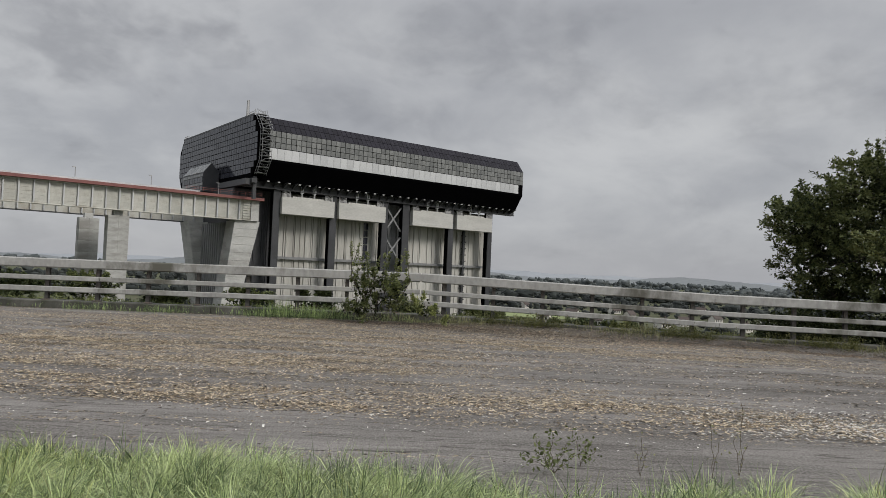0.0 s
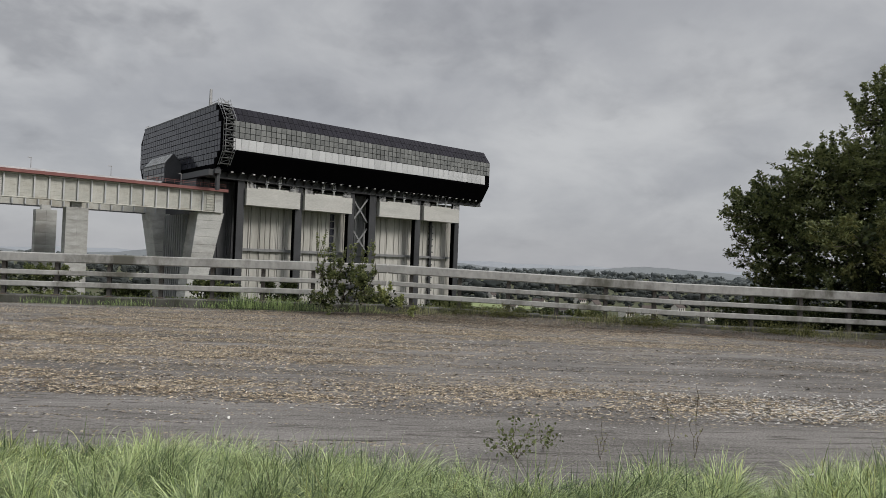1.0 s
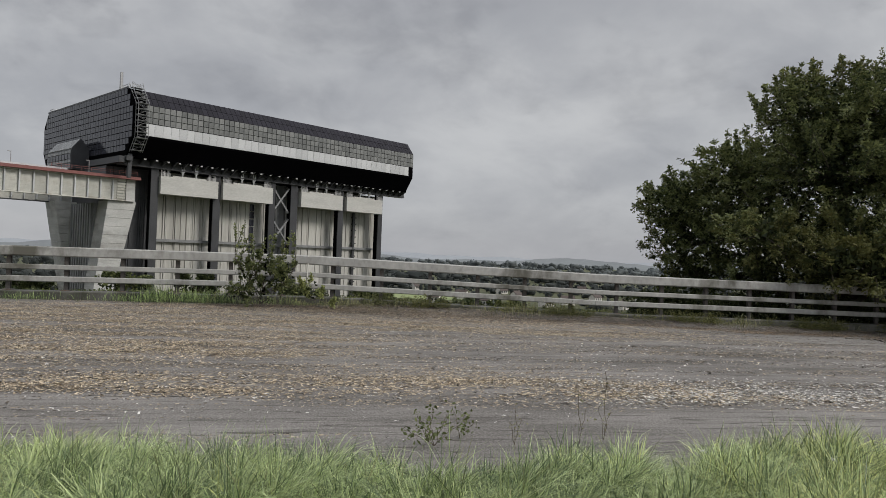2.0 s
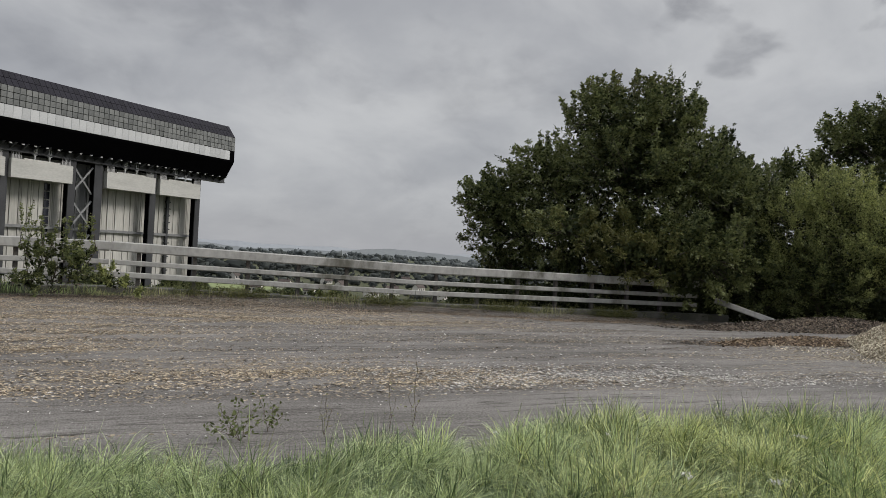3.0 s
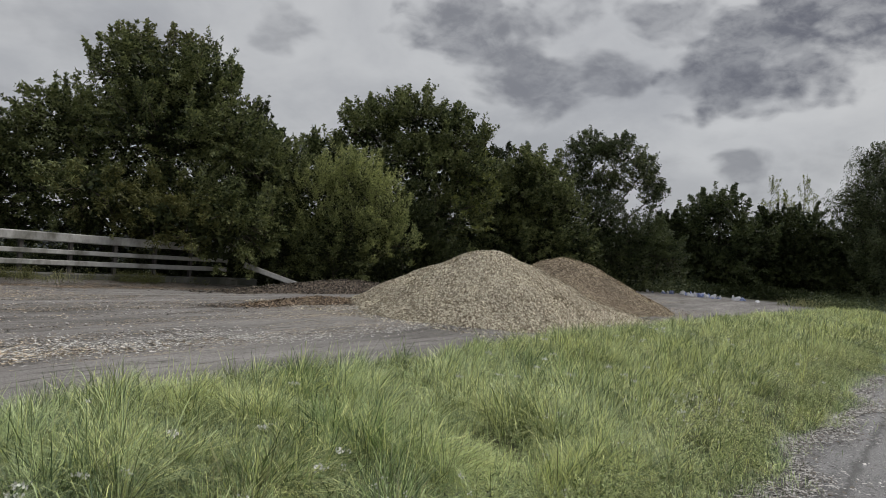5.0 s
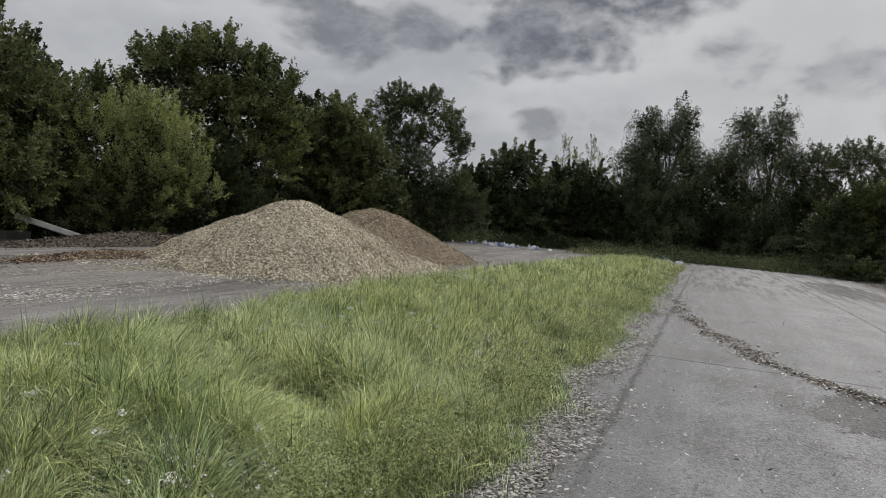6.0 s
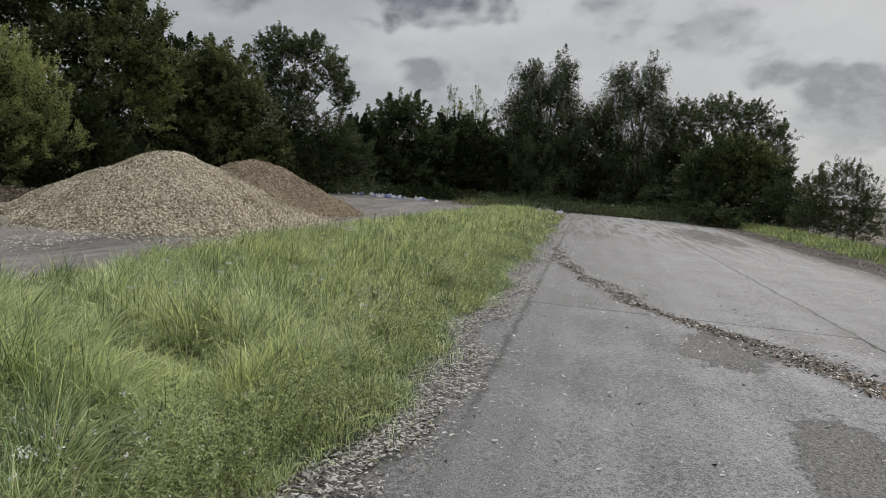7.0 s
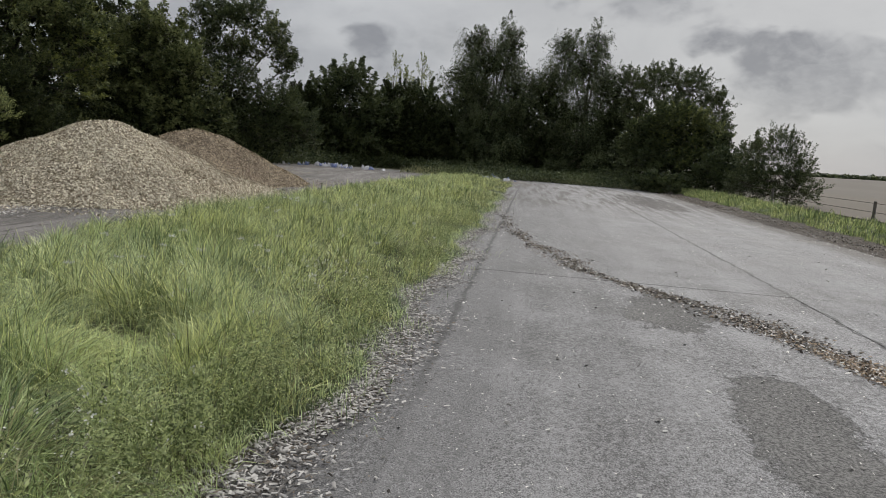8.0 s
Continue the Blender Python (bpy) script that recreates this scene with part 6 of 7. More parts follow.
# trees closing the end of the road; each stands square to the road's end
back = (("ash_tree", 63.0, -2.9, 3.0, 8.2, 44, "leaf_far", "dull green ash among the road-end trees", 30000), ("ash_tree", 62.5, 1.4, 2.8, 7.6, 45, "leaf_far", "dull green ash among the road-end trees", 28000), ("ash_tree", 58.0, 7.0, 3.9, 8.4, 26, "leaf_far", "dark round ash behind rubbish", 46000), ("ash_tree", 55.5, 10.0, 2.4, 6.0, 48, "leaf_dark", "low dark ash behind rubbish", 22000), ("ash_tree", 63.5, -8.6, 3.0, 8.6, 49, "leaf_dark", "dark ash between the birches", 26000), ("ash_tree", 63.5, -15.6, 2.8, 8.0, 50, "leaf_dark", "dark ash beside the birches", 22000), ("ash_tree", 60.5, 3.6, 3.0, 7.2, 27, "leaf_dark", "dark ash among the road-end trees", 34000))
for nm, x, y, w, h, sd, mn, lb, cnt in back:
    tree(nm, (x, y, G(x, y)), [(0, 0, h * 0.72, w * 0.62, w * 0.6, h * 0.22), (-w * 0.5, -0.4, h * 0.5, w * 0.6, w * 0.7, h * 0.26), (w * 0.5, -0.4, h * 0.46, w * 0.62, w * 0.7, h * 0.26), (0, -0.8, h * 0.22, w * 0.95, w * 0.8, h * 0.22)],
         int(cnt * 0.78), 0.15, sd, mn, lb, trunk=0.16, spread=0.6, inner=0.8, turn=-82, tips=[(-w * 0.3, 0, h * 0.86, 0.7), (w * 0.25, 0, h * 0.9, 0.7)])
for x, y, h, sd in ((66.0, 4.4, 9.9, 28), (66.5, 2.0, 10.1, 29), (66.2, 3.3, 9.0, 47)):
    tree("poplar_tree", (x, y, G(x, y)), [(0, 0, h * 0.8, 0.75, 0.8, h * 0.17), (0.1, 0, h * 0.5, 1.1, 1.1, h * 0.25)], 7600, 0.062, sd, "leaf_light_oak", "slender pale poplar behind other trees", trunk=0.1, spread=0.5, inner=0.0, turn=-86, ragged=0.3, tips=[(0, 0, h * 0.92, 0.8)])
for x, y, h, sd, lean, cnt in ((61.5, -4.6, 13.2, 30, 1.0, 96000), (61.5, -11.9, 13.3, 31, 0.6, 80000)):
    tree("birch_tree", (x, y, G(x, y)), [(0.9 * lean, 0, h * 0.80, 1.2, 1.3, h * 0.13), (-1.9, 0, h * 0.78, 1.4, 1.4, h * 0.12), (-0.4, 0, h * 0.66, 2.5, 2.0, h * 0.16), (-2.8, 0, h * 0.55, 1.8, 1.7, h * 0.18), (1.7, 0, h * 0.52, 1.7, 1.7, h * 0.2), (-0.6, -0.4, h * 0.36, 3.0, 2.2, h * 0.2), (0.2, -0.6, h * 0.16, 3.4, 2.4, h * 0.16)],
         cnt, 0.088, sd, "leaf_far", "tall drooping birch in grey-green leaf", trunk=0.18, spread=0.95, weep=0.95, inner=0.75, turn=-95, ragged=0.26, tips=[(0.6 * lean, 0, h * 0.92, 0.9), (0.2, 0.2, h * 0.88, 0.9), (-2.0, 0, h * 0.86, 0.7), (-1.2, 0, h * 0.86, 0.6)])
tree("field_maple", (60.0, -19.3, G(60, -19.3)), [(-1.6, 0, 7.9, 2.1, 2.2, 1.7), (0.6, 0, 7.8, 1.8, 2.0, 1.7), (-4.2, 0, 7.4, 1.7, 1.8, 2.0), (2.2, 0, 6.2, 1.5, 1.6, 1.7), (-2.0, -0.5, 5.2, 3.2, 2.0, 1.9), (2.8, 0, 4.2, 1.4, 1.6, 1.8), (-0.6, -0.6, 2.4, 4.4, 2.2, 2.2)], 92000, 0.098, 32, "leaf_far", "broad round field maple at the road end", trunk=0.22, clump=6, spread=0.55, inner=0.12, turn=-106, ragged=0.28, tips=[(-0.9, 0, 9.3, 0.7), (-2.8, 0, 9.0, 0.6), (1.4, 0, 8.8, 0.6), (3.0, 0, 7.0, 0.7), (-4.6, 0, 8.8, 0.7)])
tree("sallow_bush", (51.0, -17.2, G(51, -17.2)), [(-0.6, 0, 4.2, 1.9, 2.0, 1.9), (-2.7, 0, 3.2, 1.7, 1.8, 1.7), (1.4, 0, 3.2, 1.5, 1.8, 1.6), (-0.8, -0.5, 1.6, 3.6, 2.0, 1.6)], 52000, 0.12, 33, "leaf_far", "dense grey-green sallow bush by the road", "bush", trunk=0.1, spread=0.55, up=0.7, turn=-107, second="leaf_light_oak", tips=[(-1.8, 0, 5.2, 0.7), (-0.3, 0, 5.5, 0.7), (1.0, 0, 4.9, 0.7)])
tree("thorn_bush", (41.7, -20.2, G(41.7, -20.2)), [(-0.8, 0, 2.9, 1.4, 1.5, 1.2), (-1.8, 0, 2.2, 1.0, 1.2, 1.2), (0.2, 0, 2.1, 1.0, 1.2, 1.2), (-0.8, 0, 1.2, 2.0, 1.4, 1.0), (-2.0, 0, 0.9, 1.3, 1.2, 0.9), (0.5, 0, 0.9, 1.2, 1.2, 0.9), (-0.9, -0.2, 0.45, 2.3, 1.3, 0.55)], 50000, 0.062, 34, "leaf_far", "open thorn bush with bare twigs showing", "bush", trunk=0.06, clump=5, spread=0.45, inner=0.1, up=0.8, turn=-114.5, ragged=0.32, tips=[(-1.9, 0, 3.4, 0.7), (-1.1, 0, 3.7, 0.7), (-0.3, 0, 3.6, 0.7), (0.4, 0, 2.9, 0.6), (-2.5, 0, 2.8, 0.6)])
tree("thorn_bush", (47.5, -19.0, G(47.5, -19)), [(0, 0, 1.6, 2.0, 2.0, 1.5), (-0.3, -0.5, 1.0, 2.4, 1.8, 1.1)], 22000, 0.11, 35, "leaf_far", "low thorn bush at the field edge", "bush", trunk=0.06, spread=0.45, turn=-110)
tree("bramble_bush", (46.0, -14.2, G(46, -14.2)), [(0, 0, 0.6, 1.6, 1.6, 0.75)], 6000, 0.12, 36, "leaf_far", "low bramble clump by the road shoulder", "bush", trunk=0.03, spread=0.3, turn=-105)
# shrub that grows against the guard rail
tree("rail_shrub", (0.35, 17.15, 0.0), [(0.0, 0, 1.2, 0.5, 0.42, 0.5), (-0.35, -0.05, 0.85, 0.55, 0.45, 0.5), (0.45, -0.05, 0.8, 0.6, 0.45, 0.5), (0.0, -0.1, 0.4, 1.0, 0.5, 0.4), (0.6, 0, 1.1, 0.35, 0.35, 0.45), (-0.6, 0, 0.4, 0.5, 0.4, 0.35)], 7000, 0.058, 51, "leaf_green", "leafy wild shrub growing against the guard rail", "shrub", trunk=0.03, clump=7, spread=0.2, inner=0.25, up=0.8, ragged=0.3,
     second="leaf_light", tips=[(-0.55, 0, 1.75, 0.8), (-0.6, 0, 1.2, 0.8), (0.7, 0, 1.45, 0.7), (0.25, 0, 1.6, 0.55), (0.6, 0, 1.3, 0.6), (-0.2, 0, 1.55, 0.5)])
tree("rail_weed", (1.75, 17.2, 0.0), [(0, 0, 0.55, 0.42, 0.35, 0.45), (0.2, 0, 0.3, 0.6, 0.35, 0.3)], 1800, 0.06, 52, "leaf_light", "pale weed clump at the kerb", "shrub", trunk=0.015, clump=7, spread=0.2, inner=0.1, up=0.8)
# bushes on the bank behind the rail
bank = ((-11.1, 22.3, 1.2, 1.05, 61), (-8.3, 22.6, 0.8, 0.3, 62), (-14.6, 22.6, 1.4, 1.0, 63), (-5.1, 22.4, 0.8, 0.75, 64), (-2.6, 22.4, 0.75, 0.75, 65), (1.0, 22.4, 0.8, 0.9, 66), (3.4, 21.5, 0.7, 0.8, 67), (-15, 23, 1.8, 1.9, 68), (6.6, 21.3, 0.7, 0.55, 69), (8.2, 21.0, 0.6, 0.6, 70), (13.8, 21.6, 1.0, 0.8, 71), (-20, 22, 2.0, 2.0, 72))
for i, (x, y, w, h, sd) in enumerate(bank):
    h = (h - G(x, y)) / 0.86 if i < 5 else h * 0.66
    tree("bank_bush", (x, y, G(x, y)), [(0, 0, h * 0.45, w, w * 0.8, h * 0.4), (w * 0.5, 0, h * 0.4, w * 0.7, w * 0.6, h * 0.4), (-w * 0.5, 0, h * 0.42, w * 0.7, w * 0.6, h * 0.42)],
         int((5200 if i < 5 else 3600) * w), 0.085, sd, ("leaf_green", "leaf_dark", "leaf_far")[i % 3], ("mid-green bush on the bank behind the rail", "dark green bush on the bank behind the rail", "dull green bush on the bank behind the rail")[i % 3], "bush", trunk=0.03, clump=8, spread=0.26, inner=0.3)


# ---- dense dark undergrowth under the trees ----
def thicket(name, line, count, hgt, depth, leaf, seed, mat_name, label):
    rng = np.random.default_rng(seed)
    pts = np.array(line, float)
    seg = rng.integers(0, len(pts) - 1, count)
    t = rng.uniform(0, 1, count)
    xy = pts[seg] * (1 - t)[:, None] + pts[seg + 1] * t[:, None] + rng.normal(0, depth, (count, 2)) * 0.5
    tall = hgt * (0.65 + 0.35 * wave(xy[:, 0], xy[:, 1], 0.8, seed) + 0.15 * wave(xy[:, 0], xy[:, 1], 2.9, seed))
    z = ground_level(xy[:, 0], xy[:, 1]) + rng.uniform(0, 1, count) ** 0.75 * np.clip(tall, 0.2, None)
    me = leaf_mesh(name, np.stack([xy[:, 0], xy[:, 1], z], 1), leaf, rng, 0.6, 0.2, mat_name, None, 3)
    return tagged(new(name, me), label, "undergrowth", kind="stuff")


# the leaf_dark strips fill in deep shade under and behind the trees
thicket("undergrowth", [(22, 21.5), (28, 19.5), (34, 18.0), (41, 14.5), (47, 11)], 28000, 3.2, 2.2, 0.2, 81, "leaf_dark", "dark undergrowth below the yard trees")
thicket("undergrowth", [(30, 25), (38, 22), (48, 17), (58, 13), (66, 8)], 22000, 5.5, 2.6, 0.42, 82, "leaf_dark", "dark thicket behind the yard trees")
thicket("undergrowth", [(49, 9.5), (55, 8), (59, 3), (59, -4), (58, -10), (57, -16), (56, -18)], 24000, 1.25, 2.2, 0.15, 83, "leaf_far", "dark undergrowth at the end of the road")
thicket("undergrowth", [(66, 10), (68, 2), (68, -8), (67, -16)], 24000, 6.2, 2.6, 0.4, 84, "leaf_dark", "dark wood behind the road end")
# added foliage that darkens the gaps between the rails like tree shade
thicket("undergrowth", [(12.6, 20.0), (15, 19.7), (18, 19.5), (21.5, 19.4)], 13000, 1.5, 0.7, 0.11, 87, "leaf_dark", "dark undergrowth added as tree shade behind the guard rail end")
thicket("rough_weeds", [(47, -1.5), (50, -5), (50, -10), (48, -14)], 14000, 1.0, 2.0, 0.12, 85, "leaf_far", "rough weeds at the end of the road")
rng = np.random.default_rng(88)
n = 9000
y = rng.uniform(-15, 1.5, n)
x = 47.4 - 0.05 * (y + 6) ** 2 + np.abs(rng.normal(0, 1.6, n)) + 2.2
ok = rng.uniform(0, 1, n) < np.clip(0.35 + 0.8 * wave(x, y, 0.9, 3.0), 0.05, 1)
rough_x, rough_y = x[ok], y[ok]
thicket("bank_weeds", [(-22, 19.6), (0, 20.3), (12, 19.9), (20, 19.7)], 16000, 0.32, 0.9, 0.08, 86, "leaf_green", "weeds on the bank behind the guard rail")


# ---- grass ----
def blades(name, x, y, z, h, w, seed, mat_name, label, lean=0.45, kind_="grass", side=None, fine=False):
    """Blades that arch over towards the tip, from a single point at the foot; fine ones bend twice."""
    rng = np.random.default_rng(seed)
    n = len(x)
    a = rng.uniform(0, 2 * np.pi, n)
    if side is None:
        wind = 1.2 * wave(x, y, 1.1, seed) + 0.9
        side = (0.35 * np.cos(wind * 2.2), 0.35 * np.sin(wind * 2.2))
    lx, ly = lean * (rng.normal(0, 0.8, n) + side[0]), lean * (rng.normal(0, 0.8, n) + side[1])
    bend = np.hypot(lx, ly)
    k = np.clip(1.6 / (bend + 1e-6), 0, 1)
    lx, ly, bend = lx * k, ly * k, bend * k
    sx_, sy_ = np.cos(a) * w / 2, np.sin(a) * w / 2

    def at(u):
        out, rise = h * u ** 1.7 * 0.72, h * (u - 0.46 * np.clip(bend, 0, 1.7) * u ** 2.6)
        return x + lx * out, y + ly * out, z + rise

    rows = (0.36, 0.74) if fine else (0.5,)
    cols = [np.stack(at(0.0), 1)]
    for u in rows:
        px, py, pz = at(u)
        f = 1.12 - 0.45 * u
        cols += [np.stack([px - sx_ * f, py - sy_ * f, pz], 1), np.stack([px + sx_ * f, py + sy_ * f, pz], 1)]
    cols.append(np.stack(at(1.0), 1))
    v = np.stack(cols, 1).reshape(-1, 3)
    f = np.array([(0, 2, 1), (1, 2, 4), (1, 4, 3), (3, 4, 5)] if fine else [(0, 2, 1), (1, 2, 3)])
    me = fast_mesh(name, v, (f[None] + (np.arange(n) * len(cols))[:, None, None]).reshape(-1, 3))
    me.materials.append(M[mat_name])
    return tagged(new(name, me), label, kind_, kind="stuff")


def on_verge(rng, n, x0, x1):
    x = rng.uniform(x0, x1, n)
    lo, hi = vs_(x), vn(x)
    t = rng.uniform(0, 1, n)
    y = lo + (hi - lo) * t
    ok = hi > lo + 0.2
    x, y, t, lo, hi = x[ok], y[ok], t[ok], lo[ok], hi[ok]
    return x, y, t, 0.02 + 0.13 * np.sin(np.pi * t)


def grass_tone(x, y, t):
    """How much of the grass has ripened: more along the road and farther on, in soft patches."""
    return np.clip(0.10 + 0.05 * (x - 4.0), 0.0, 0.5) + 0.30 * smooth((x - 4.5) / 3.0) * (1 - t) + 0.30 * wave(x, y, 0.8, 8.0) + 0.18 * wave(x, y, 2.3, 2.0)


rng = np.random.default_rng(31)
# stretches of the verge: x, y bounds across it (0 road, 1 yard), blades a square metre, blade width, height, tuft spacing
for k, (x0, x1, t0, t1, per, wd, base_h, gap_) in enumerate(((-1.5, 2.8, 0.55, 1.0, 5200, 0.0042, 0.40, 0.26), (2.8, 9.2, 0.0, 1.0, 5000, 0.0044, 0.42, 0.27), (9.2, 20, 0.0, 1.0, 2100, 0.0074, 0.41, 0.34), (20, 42, 0.0, 1.0, 700, 0.015, 0.38, 0.42), (-16, -1.5, 0.0, 1.0, 300, 0.014, 0.45, 0.4), (-1.5, 2.8, 0.0, 0.55, 900, 0.0085, 0.36, 0.25))):
    area = (x1 - x0) * 4.3 * (t1 - t0)
    # soft tufts that fall over with the wind, with hollows between them
    tx, ty, tt, tz = on_verge(rng, int(area / gap_ ** 2 * 1.25 / (t1 - t0)), x0, x1)
    ok = (tt >= t0 - 0.05) & (tt <= t1 + 0.05)
    tx, ty = tx[ok], ty[ok]
    tall = np.clip(0.9 + 0.30 * wave(tx, ty, 1.1, 3.0) + 0.30 * wave(tx, ty, 3.1, 1.0) + rng.normal(0, 0.22, len(tx)), 0.28, 1.18)
    wind = -0.5 + 1.2 * wave(tx, ty, 0.6, 5.0) + rng.normal(0, 1.0, len(tx))
    n = int(per * area)
    w_ = rng.integers(0, len(tx), n)
    r_ = np.abs(rng.normal(0, 0.55, n)) * gap_
    a_ = rng.uniform(0, 2 * np.pi, n)
    x, y = tx[w_] + r_ * np.cos(a_), ty[w_] + r_ * np.sin(a_)
    # thin, broken growth at the road's corner
    worn = 0.55 * smooth((5.8 - x) / 1.2) * smooth((0.55 - (y - vs_(x)) / 4.3) / 0.3)
    ok = (y > vs_(x) - 0.02) & (y < vn(x) + 0.06) & (rng.uniform(0, 1, n) > worn)
    x, y, w_, r_, a_ = x[ok], y[ok], w_[ok], r_[ok], a_[ok]
    lo, hi = vs_(x), vn(x)
    t = np.clip((y - lo) / np.maximum(hi - lo, 0.3), 0, 1)
    z = 0.02 + 0.13 * np.sin(np.pi * t)
    h = base_h * tall[w_] * np.clip(1.12 - 0.45 * r_ / gap_, 0.45, 1.2) * rng.uniform(0.45, 1.35, len(x)) * (0.42 + 0.58 * smooth(t / 0.2)) * (1 - 0.2 * smooth((t - 0.75) / 0.25)) * (1 - 0.22 * np.exp(-((x - 0.9) / 0.9) ** 2) * smooth((t - 0.5) / 0.3))
    lean_x = 0.55 * np.cos(a_) * np.clip(r_ / gap_, 0, 1) + 0.78 * np.cos(wind[w_])
    lean_y = 0.55 * np.sin(a_) * np.clip(r_ / gap_, 0, 1) + 0.78 * np.sin(wind[w_])
    gold = rng.uniform(0, 1, len(x)) < grass_tone(tx[w_], ty[w_], t)
    deep = ~gold & (rng.uniform(0, 1, len(x)) < (0.75 + 0.55 * smooth((x - 6.0) / 2.0)) * smooth((wave(tx[w_], ty[w_], 1.3, 11.0) + 0.25 * wave(tx[w_], ty[w_], 3.7, 4.0) - 0.1) / 0.5))
    dead = (rng.uniform(0, 1, len(x)) < 0.26 * smooth((0.22 - t) / 0.16) * smooth((x - 2.0) / 2.0)) | (rng.uniform(0, 1, len(x)) < 0.035 + 0.3 * smooth((6.6 - x) / 1.4) * smooth((0.6 - t) / 0.3) * (x > 3.4))
    for pick_, mat_, lab_, sd_ in ((~gold & ~deep & ~dead, "grass_blade", "tall lush green verge grass in soft tufts", 91), (gold & ~dead, "grass_yellow", "ripening yellow-green verge grass in soft tufts", 191), (deep & ~dead, "grass_deep", "deep green verge grass in darker tufts", 291), (dead, "dull_grass", "dull withering grass near the road edge", 391)):
        blades("grass", x[pick_], y[pick_], z[pick_], h[pick_], (wd * rng.uniform(0.6, 1.4, len(x)))[pick_], sd_ + k, mat_, lab_, 1.0, "grass", (lean_x[pick_], lean_y[pick_]), k < 2)
# short grass that fills the hollows between the tufts
x, y, t, z = on_verge(rng, 34000, 1.0, 12.0)
blades("short_grass", x, y, z, rng.uniform(0.06, 0.2, len(x)) * (0.5 + 0.5 * smooth(t / 0.1)), 0.007 + 0 * x, 106, "grass_blade", "short green grass between the tufts", 0.8)
n = 16000
x = rng.uniform(-8, 30, n)
y = vs_(x) + rng.normal(0.02, 0.09, n) * (1.2 + np.sin(x * 3.7) + 0.6 * np.sin(x * 9.1))
blades("edge_grass", x, y, 0 * x - 0.01, rng.uniform(0.06, 0.24, n), 0.005 + 0 * x, 96, "grass_blade", "short ragged grass at the road edge", 0.9)
# rough, half-dry grass where the road ends
blades("rough_grass", rough_x, rough_y, ground_level(rough_x, rough_y), rng.uniform(0.25, 0.8, len(rough_x)), 0.03 + 0 * rough_x, 108, "dull_grass", "rough half-dry grass where the road ends", 0.6)
# seed stalks and umbels near the road edge
x, y, t, z = on_verge(rng, 1500, -2, 30)
ok = rng.uniform(0, 1, len(x)) < np.clip(1.1 - 2.2 * np.abs(t - 0.12), 0.04, 1)
x, y, z = x[ok], y[ok], z[ok]
hs = rng.uniform(0.3, 0.6, len(x))
blades("grass_stalks", x, y, z, hs * 1.1, 0.0035 + 0 * x, 97, "weed", "thin dry weed stalks in the verge", 0.15, "weeds")
fl = rng.uniform(0, 1, len(x)) < 0.12
hx = np.repeat(x[fl], 9) + rng.normal(0, 0.016, fl.sum() * 9)
hy = np.repeat(y[fl], 9) + rng.normal(0, 0.016, fl.sum() * 9)
hz = np.repeat(z[fl] + hs[fl], 9) + rng.normal(0, 0.008, fl.sum() * 9)
me = leaf_mesh("flower_heads", np.stack([hx, hy, hz], 1), 0.010, rng, 0.9, 0.0, "flower")
tagged(new("flower_heads", me), "small white flower heads on the verge weeds", "flowers", kind="stuff")


def weed_stems(name, x, y, z, h, seed, leaf, mat_name, label, per=34, reach=0.035):
    """Upright stalks set with small leaves, thinning to the tip."""
    rng = np.random.default_rng(seed)
    n = len(x)
    t = rng.uniform(0.1, 1.0, (n, per))
    lean = rng.normal(0, 0.16, (n, 2))
    wide = reach * (1.25 - t)
    px = x[:, None] + lean[:, :1] * t * h[:, None] + rng.normal(0, 1, (n, per)) * wide
    py = y[:, None] + lean[:, 1:] * t * h[:, None] + rng.normal(0, 1, (n, per)) * wide
    pz = z[:, None] + t * h[:, None]
    me = leaf_mesh(name, np.stack([px, py, pz], 2).reshape(-1, 3), leaf, rng, 0.42, -0.35, mat_name)
    return tagged(new(name, me), label, "weeds", kind="stuff")


# grey-green weeds along the road's edge, in loose stands
x = np.concatenate([rng.normal(6.9, 0.5, 90), rng.normal(9.3, 0.4, 40), rng.normal(12.6, 0.9, 50), rng.normal(17, 1.6, 60), rng.normal(5.4, 0.4, 30), rng.normal(6.3, 0.35, 70), rng.uniform(4.5, 26, 90)])
y = vs_(x) + 0.08 + np.abs(rng.normal(0, 0.22, len(x)))
weed_stems("edge_weeds", x, y, 0 * x, rng.uniform(0.2, 0.6, len(x)) * (0.6 + 0.4 * smooth((y - vs_(x)) / 0.3)), 101, 0.023, "weed", "grey-green leafy weeds along the road edge", 70, 0.022)
x = np.concatenate([rng.normal(9.2, 0.22, 40), rng.normal(5.75, 0.25, 26)])
y = np.concatenate([rng.normal(-1.72, 0.2, 40), rng.normal(-1.35, 0.2, 26)])
hs = rng.uniform(0.4, 0.66, len(x))
weed_stems("dark_weeds", x, y, 0 * x + 0.03, hs, 102, 0.018, "weed_dull", "dull withering weeds with pale flower heads", 30, 0.016)
hx, hy, hz = (np.repeat(np.repeat(v, 2) + rng.normal(0, d, len(x) * 2), 5) + rng.normal(0, 0.007, len(x) * 10) for v, d in ((x, 0.06), (y, 0.06), (hs * 0.9, 0.07)))
me = leaf_mesh("flower_heads", np.stack([hx, hy, hz], 1), 0.0095, rng, 1.0, 0.0, "flower", None, 4)
tagged(new("flower_heads", me), "pale flower heads on the dark weeds", "flowers", kind="stuff")
